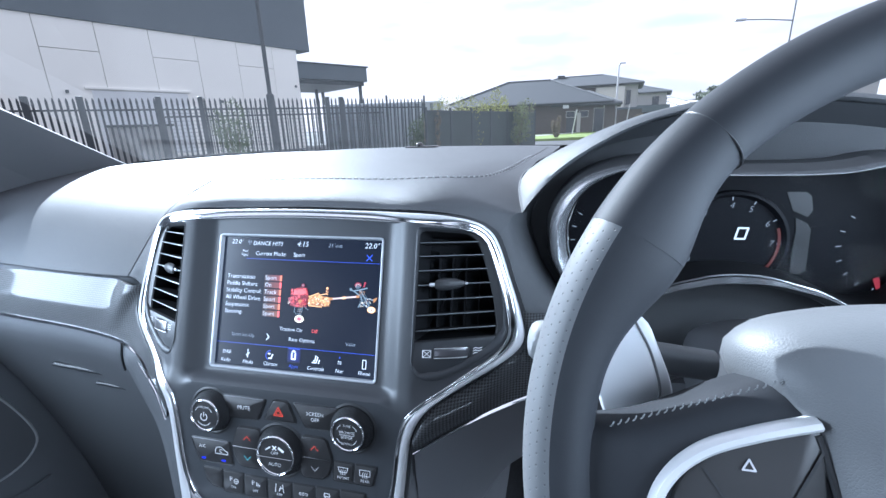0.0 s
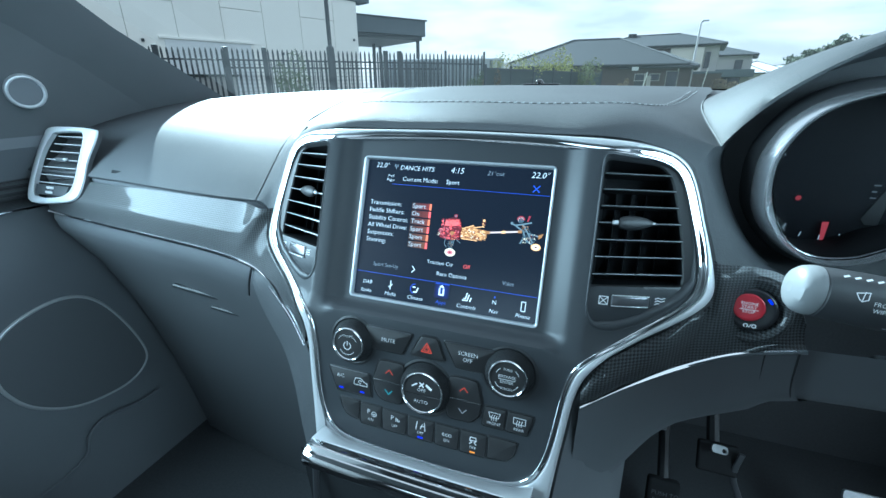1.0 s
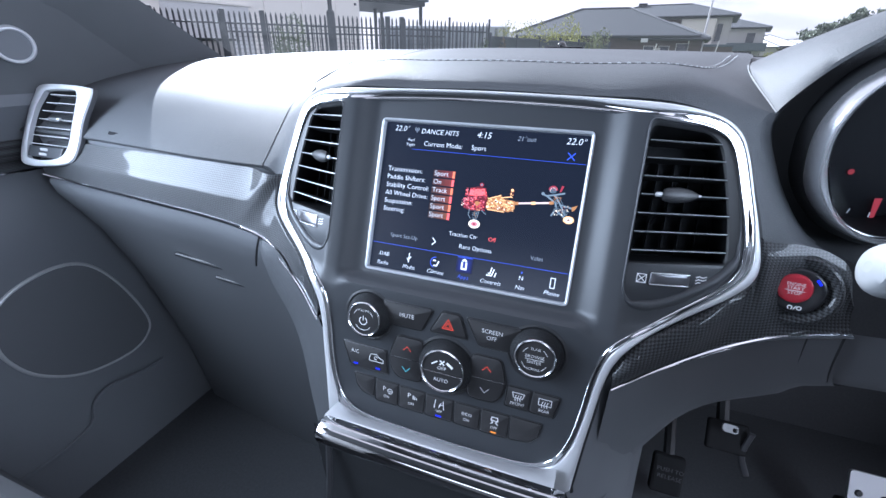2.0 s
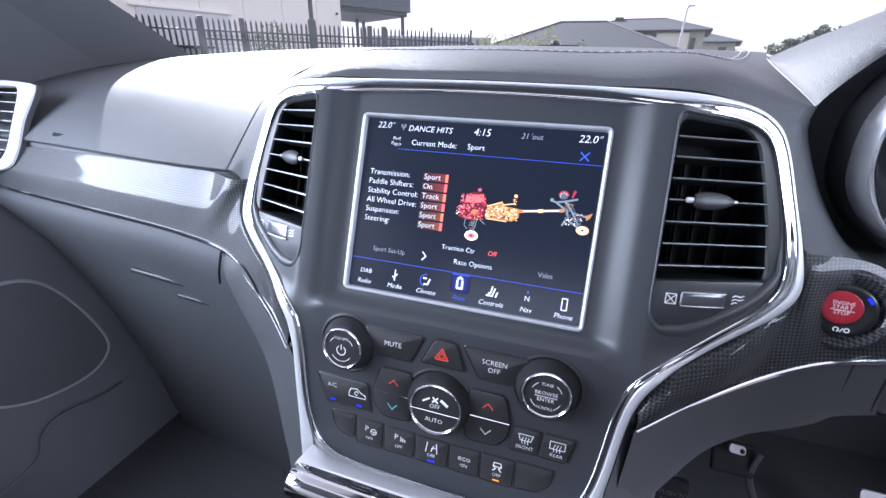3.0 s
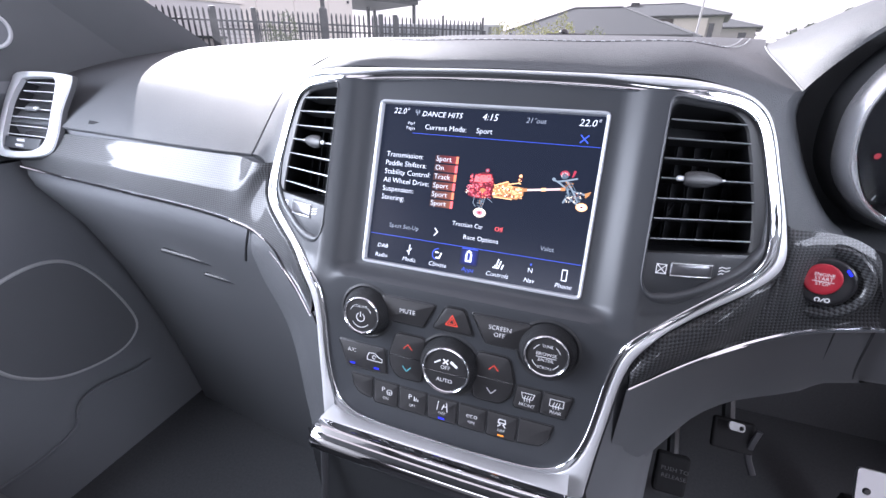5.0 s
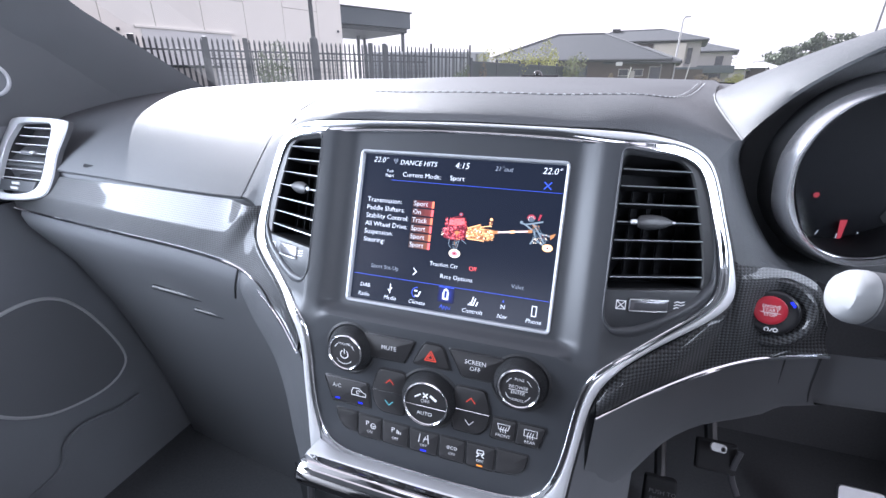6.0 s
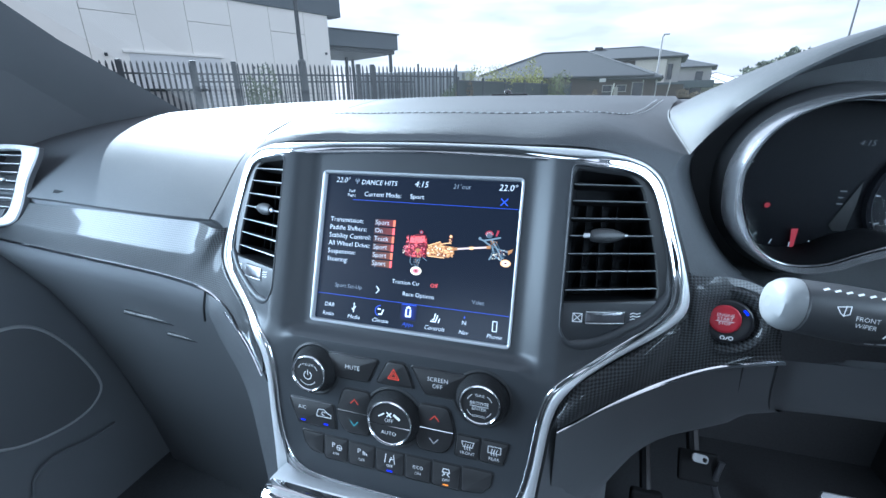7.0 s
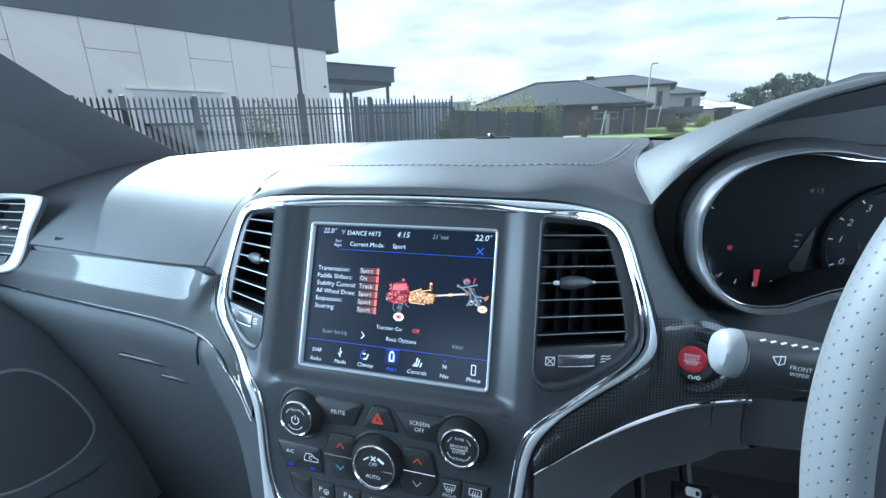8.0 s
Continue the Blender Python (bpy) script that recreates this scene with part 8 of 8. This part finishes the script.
h1b, m1b = house("low front wing of the brick house with a hipped roof", polar(5.6, 47.5), -8, 5.2, 6.5, 2.75, 1.3, BRICK, ROOF,
                 [("f", 1.2, 0.3, 0.9, 2.2, DARKWIN), ("r", -1.2, 0.1, 1.2, 2.3, DARKWIN)], 0.5)
part("front_door", box((1.0, 0.1, 2.15), m1b @ Matrix.Translation((-1.4, -3.3, 1.08)), 0.02), GUTTER, h1b, "dark front door")
part("side_light", box((0.35, 0.1, 2.15), m1b @ Matrix.Translation((-0.6, -3.3, 1.08)), 0.02), RENDER, h1b, "pale glazed side light")
part("downpipe", box((0.1, 0.1, 2.7), m1 @ Matrix.Translation((7.6, -5.6, 1.35)), 0.02), CREAM, h1, "pale downpipe")
h2, m2 = house("two-storey house in pale render with a dark hipped roof", polar(4.7, 66.0), -10, 14.5, 9.0, 5.65, 1.6, RENDER, ROOF,
               [("r", -2.6, 0.2, 1.6, 2.4, DARKWIN), ("r", -2.4, 3.3, 1.3, 1.5, DARKWIN), ("f", 6.2, 3.2, 0.6, 1.8, DARKWIN)], 0.6)
part("upper_brick", box((9.4, 0.3, 2.3), m2 @ Matrix.Translation((-2.5, -4.52, 4.35)), 0.02), BRICK, h2, "brown brick upper wall")
part("chimney", box((1.0, 0.8, 0.7), Matrix.Translation(polar(2.25, 66, 7.3)), 0.05), material("chimney_black", (0.03, 0.03, 0.032), 0.7), h2, "black roof unit")
part("column", box((0.9, 0.5, 5.5), m2 @ Matrix.Translation((5.3, -4.7, 2.75)), 0.02), CREAM, h2, "tall cream rendered column")
part("upper_render", box((2.6, 0.3, 2.3), m2 @ Matrix.Translation((3.6, -4.56, 4.35)), 0.02), CREAM, h2, "cream rendered upper wall")
part("garage_door", box((2.2, 0.1, 2.2), m2 @ Matrix.Translation((2.2, -4.58, 1.1)), 0.02), GUTTER, h2, "dark garage door")
part("porch", box((3.0, 2.2, 2.8), m2 @ Matrix.Translation((6.4, -5.0, 1.4)), 0.03), BRICK, h2)
part("balcony", box((3.2, 2.4, 0.25), m2 @ Matrix.Translation((6.4, -5.0, 2.75)), 0.03), CLAD, h2)
h3, m3 = house("two-storey grey house further along the street", polar(11.0, 82.0), -14, 9.0, 9.0, 5.3, 1.5, RENDER, ROOF,
               [("r", -2.6, 0.3, 2.0, 2.2, DARKWIN), ("r", -2.4, 3.2, 1.4, 1.5, DARKWIN), ("f", 2.0, 0.1, 3.2, 2.4, DARKWIN), ("f", 3.0, 3.2, 1.0, 1.6, DARKWIN)], 0.6)
part("balcony", box((5.0, 2.4, 1.0), m3 @ Matrix.Translation((2.6, -5.2, 3.0)), 0.03), CLAD, h3)
for i, (az, dd, w, e) in enumerate(((14.6, 105.0, 10, 3.6), (16.6, 128.0, 12, 3.6), (13.2, 95.0, 8, 3.2))):
    house("distant low house with a pale sunlit roof", polar(az, dd), -18, w, 10, e, 1.9, RENDER if i else BRICK, WHITE_ROOF, [("f", 0, 0.5, 3, 2.0, DARKWIN), ("r", 0, 0.8, 2, 1.5, DARKWIN)], 0.5)
far = house("distant house with a grey roof behind the hill", polar(27.9, 120.0, 0), -20, 14, 10, 7.2, 2.0, RENDER, ROOF, [("f", 0, 1.0, 3, 1.6, DARKWIN)], 0.5)
sh = thing("shade_sail", "pale tent-like canopy beyond the fence", "canopy")
part("cloth", loft([[polar(az, 40, z) for az, z in zip((-13.6, -12.6, -11.4, -10.4), zz)] for zz in ((2.9, 3.3, 3.0, 2.6), (2.6, 3.0, 2.7, 2.3), (2.2, 2.5, 2.3, 2.0))]), WHITE_ROOF, sh)
for az in (-13.4, -10.6):
    part("mast", tube([polar(az, 40.0, 0), polar(az, 40.0, 2.7)], 0.05, 8), POLE, sh)

# ---------- street lamps ----------
def street_lamp(az, d, h, reach, lean, label, r=0.07):
    t = thing("street_lamp", label, "street lamp", "street lamps")
    b = polar(az, d)
    mat = LIGHT_POLE if r > 0.1 else POLE
    part("pole", tube([b, b + Vector((lean * 0.5, 0, h * 0.5)), b + Vector((lean, 0, h))], [r, r * 0.8, r * 0.55], 10), mat, t)
    tip = b + Vector((lean + reach, 0, h + 0.15))
    part("arm", tube([b + Vector((lean, 0, h - 0.05)), b + Vector((lean + reach * 0.5, 0, h + 0.08)), tip], r * 0.45, 8), POLE, t)
    part("lantern", box((0.55, 0.22, 0.12), Matrix.Translation(tip + Vector((0.1 if reach > 0 else -0.1, 0, 0))), 0.04), SILVER_PAINT, t)
    return t


street_lamp(8.85, 46.0, 6.35, 0.2, 0.0, "pale steel street lamp on the far verge", 0.12)
sl = street_lamp(24.6, 30.0, 6.0, -2.3, 0.0, "tall grey street lamp with a long side arm")
b = polar(24.6, 30.0)
part("pole", tube([b + Vector((0, 0, 5.9)), b + Vector((0, 0, 7.4))], 0.045, 8), POLE, sl)
part("lantern", box((0.4, 0.2, 0.12), Matrix.Translation(b + Vector((0.1, 0, 7.42))), 0.03), SILVER_PAINT, sl)
street_lamp(20.8, 110.0, 5.6, -1.0, 0.0, "distant pale street lamp")
for az, d, top in ((3.9, 40.0, 2.35), (10.0, 52.0, 3.0)):
    t = thing("tree_stake", "leaning pale timber stake on the verge", "stake")
    b = polar(az, d)
    part("post", tube([b, b + Vector((0.35, 0, top))], 0.05, 8), CONCRETE, t)
    if d < 45:
        part("sign", box((0.5, 0.04, 0.28), Matrix.Translation(b + Vector((-0.6, 0, 2.6))), 0.01), SILVER_PAINT, t)

# ---------- wooded hill ----------
def hill_tree(bm_t, bm_l, base, h, w, rng):
    tube([base, base + Vector((0.2, 0, h * 0.5)), base + Vector((0, 0, h * 0.8))], [0.35, 0.25, 0.1], 6, bm=bm_t)
    for k in range(9):
        c = base + Vector((rng.uniform(-1, 1) * w * 0.4, rng.uniform(-1, 1) * w * 0.3, h * rng.uniform(0.45, 1.0)))
        leaves(bm_l, c, (w * 0.26, w * 0.26, h * 0.14), 46, 0.75, rng)


hill = bmesh.new()
pts = [(14, 190, 4), (16, 200, 8), (18, 205, 12), (20, 210, 15), (22, 215, 15.5), (24, 220, 13), (27, 225, 10), (32, 230, 8), (40, 230, 5)]
rowsh = [[polar(az, d, 0) for az, d, z in pts], [polar(az, d + 10, z * 0.6) for az, d, z in pts], [polar(az, d + 25, z * 0.8) for az, d, z in pts], [polar(az, d + 60, 0) for az, d, z in pts]]
tagged(part("hillside", loft(rowsh, False, False, hill), LEAF_HAZY), "low wooded hillside behind the houses", "hill", kind="structure")
bt, bl = bmesh.new(), bmesh.new()
rng = random.Random(77)
for i in range(46):
    az = rng.uniform(13.8, 31)
    f = max(0.25, 1 - abs(az - 21.5) / 8.5)
    hill_tree(bt, bl, polar(az, rng.uniform(196, 222), 9 * f * rng.uniform(0.3, 1)), rng.uniform(4.5, 10.5) * (0.42 + 0.68 * f), rng.uniform(4, 8), rng)
wood = tagged(part("woodland", bl, LEAF_HAZY, smooth=False, recalc=False), "green trees on the far hillside, paled for haze", "trees", kind="stuff")
tr = part("trunks", bt, BARK, wood)
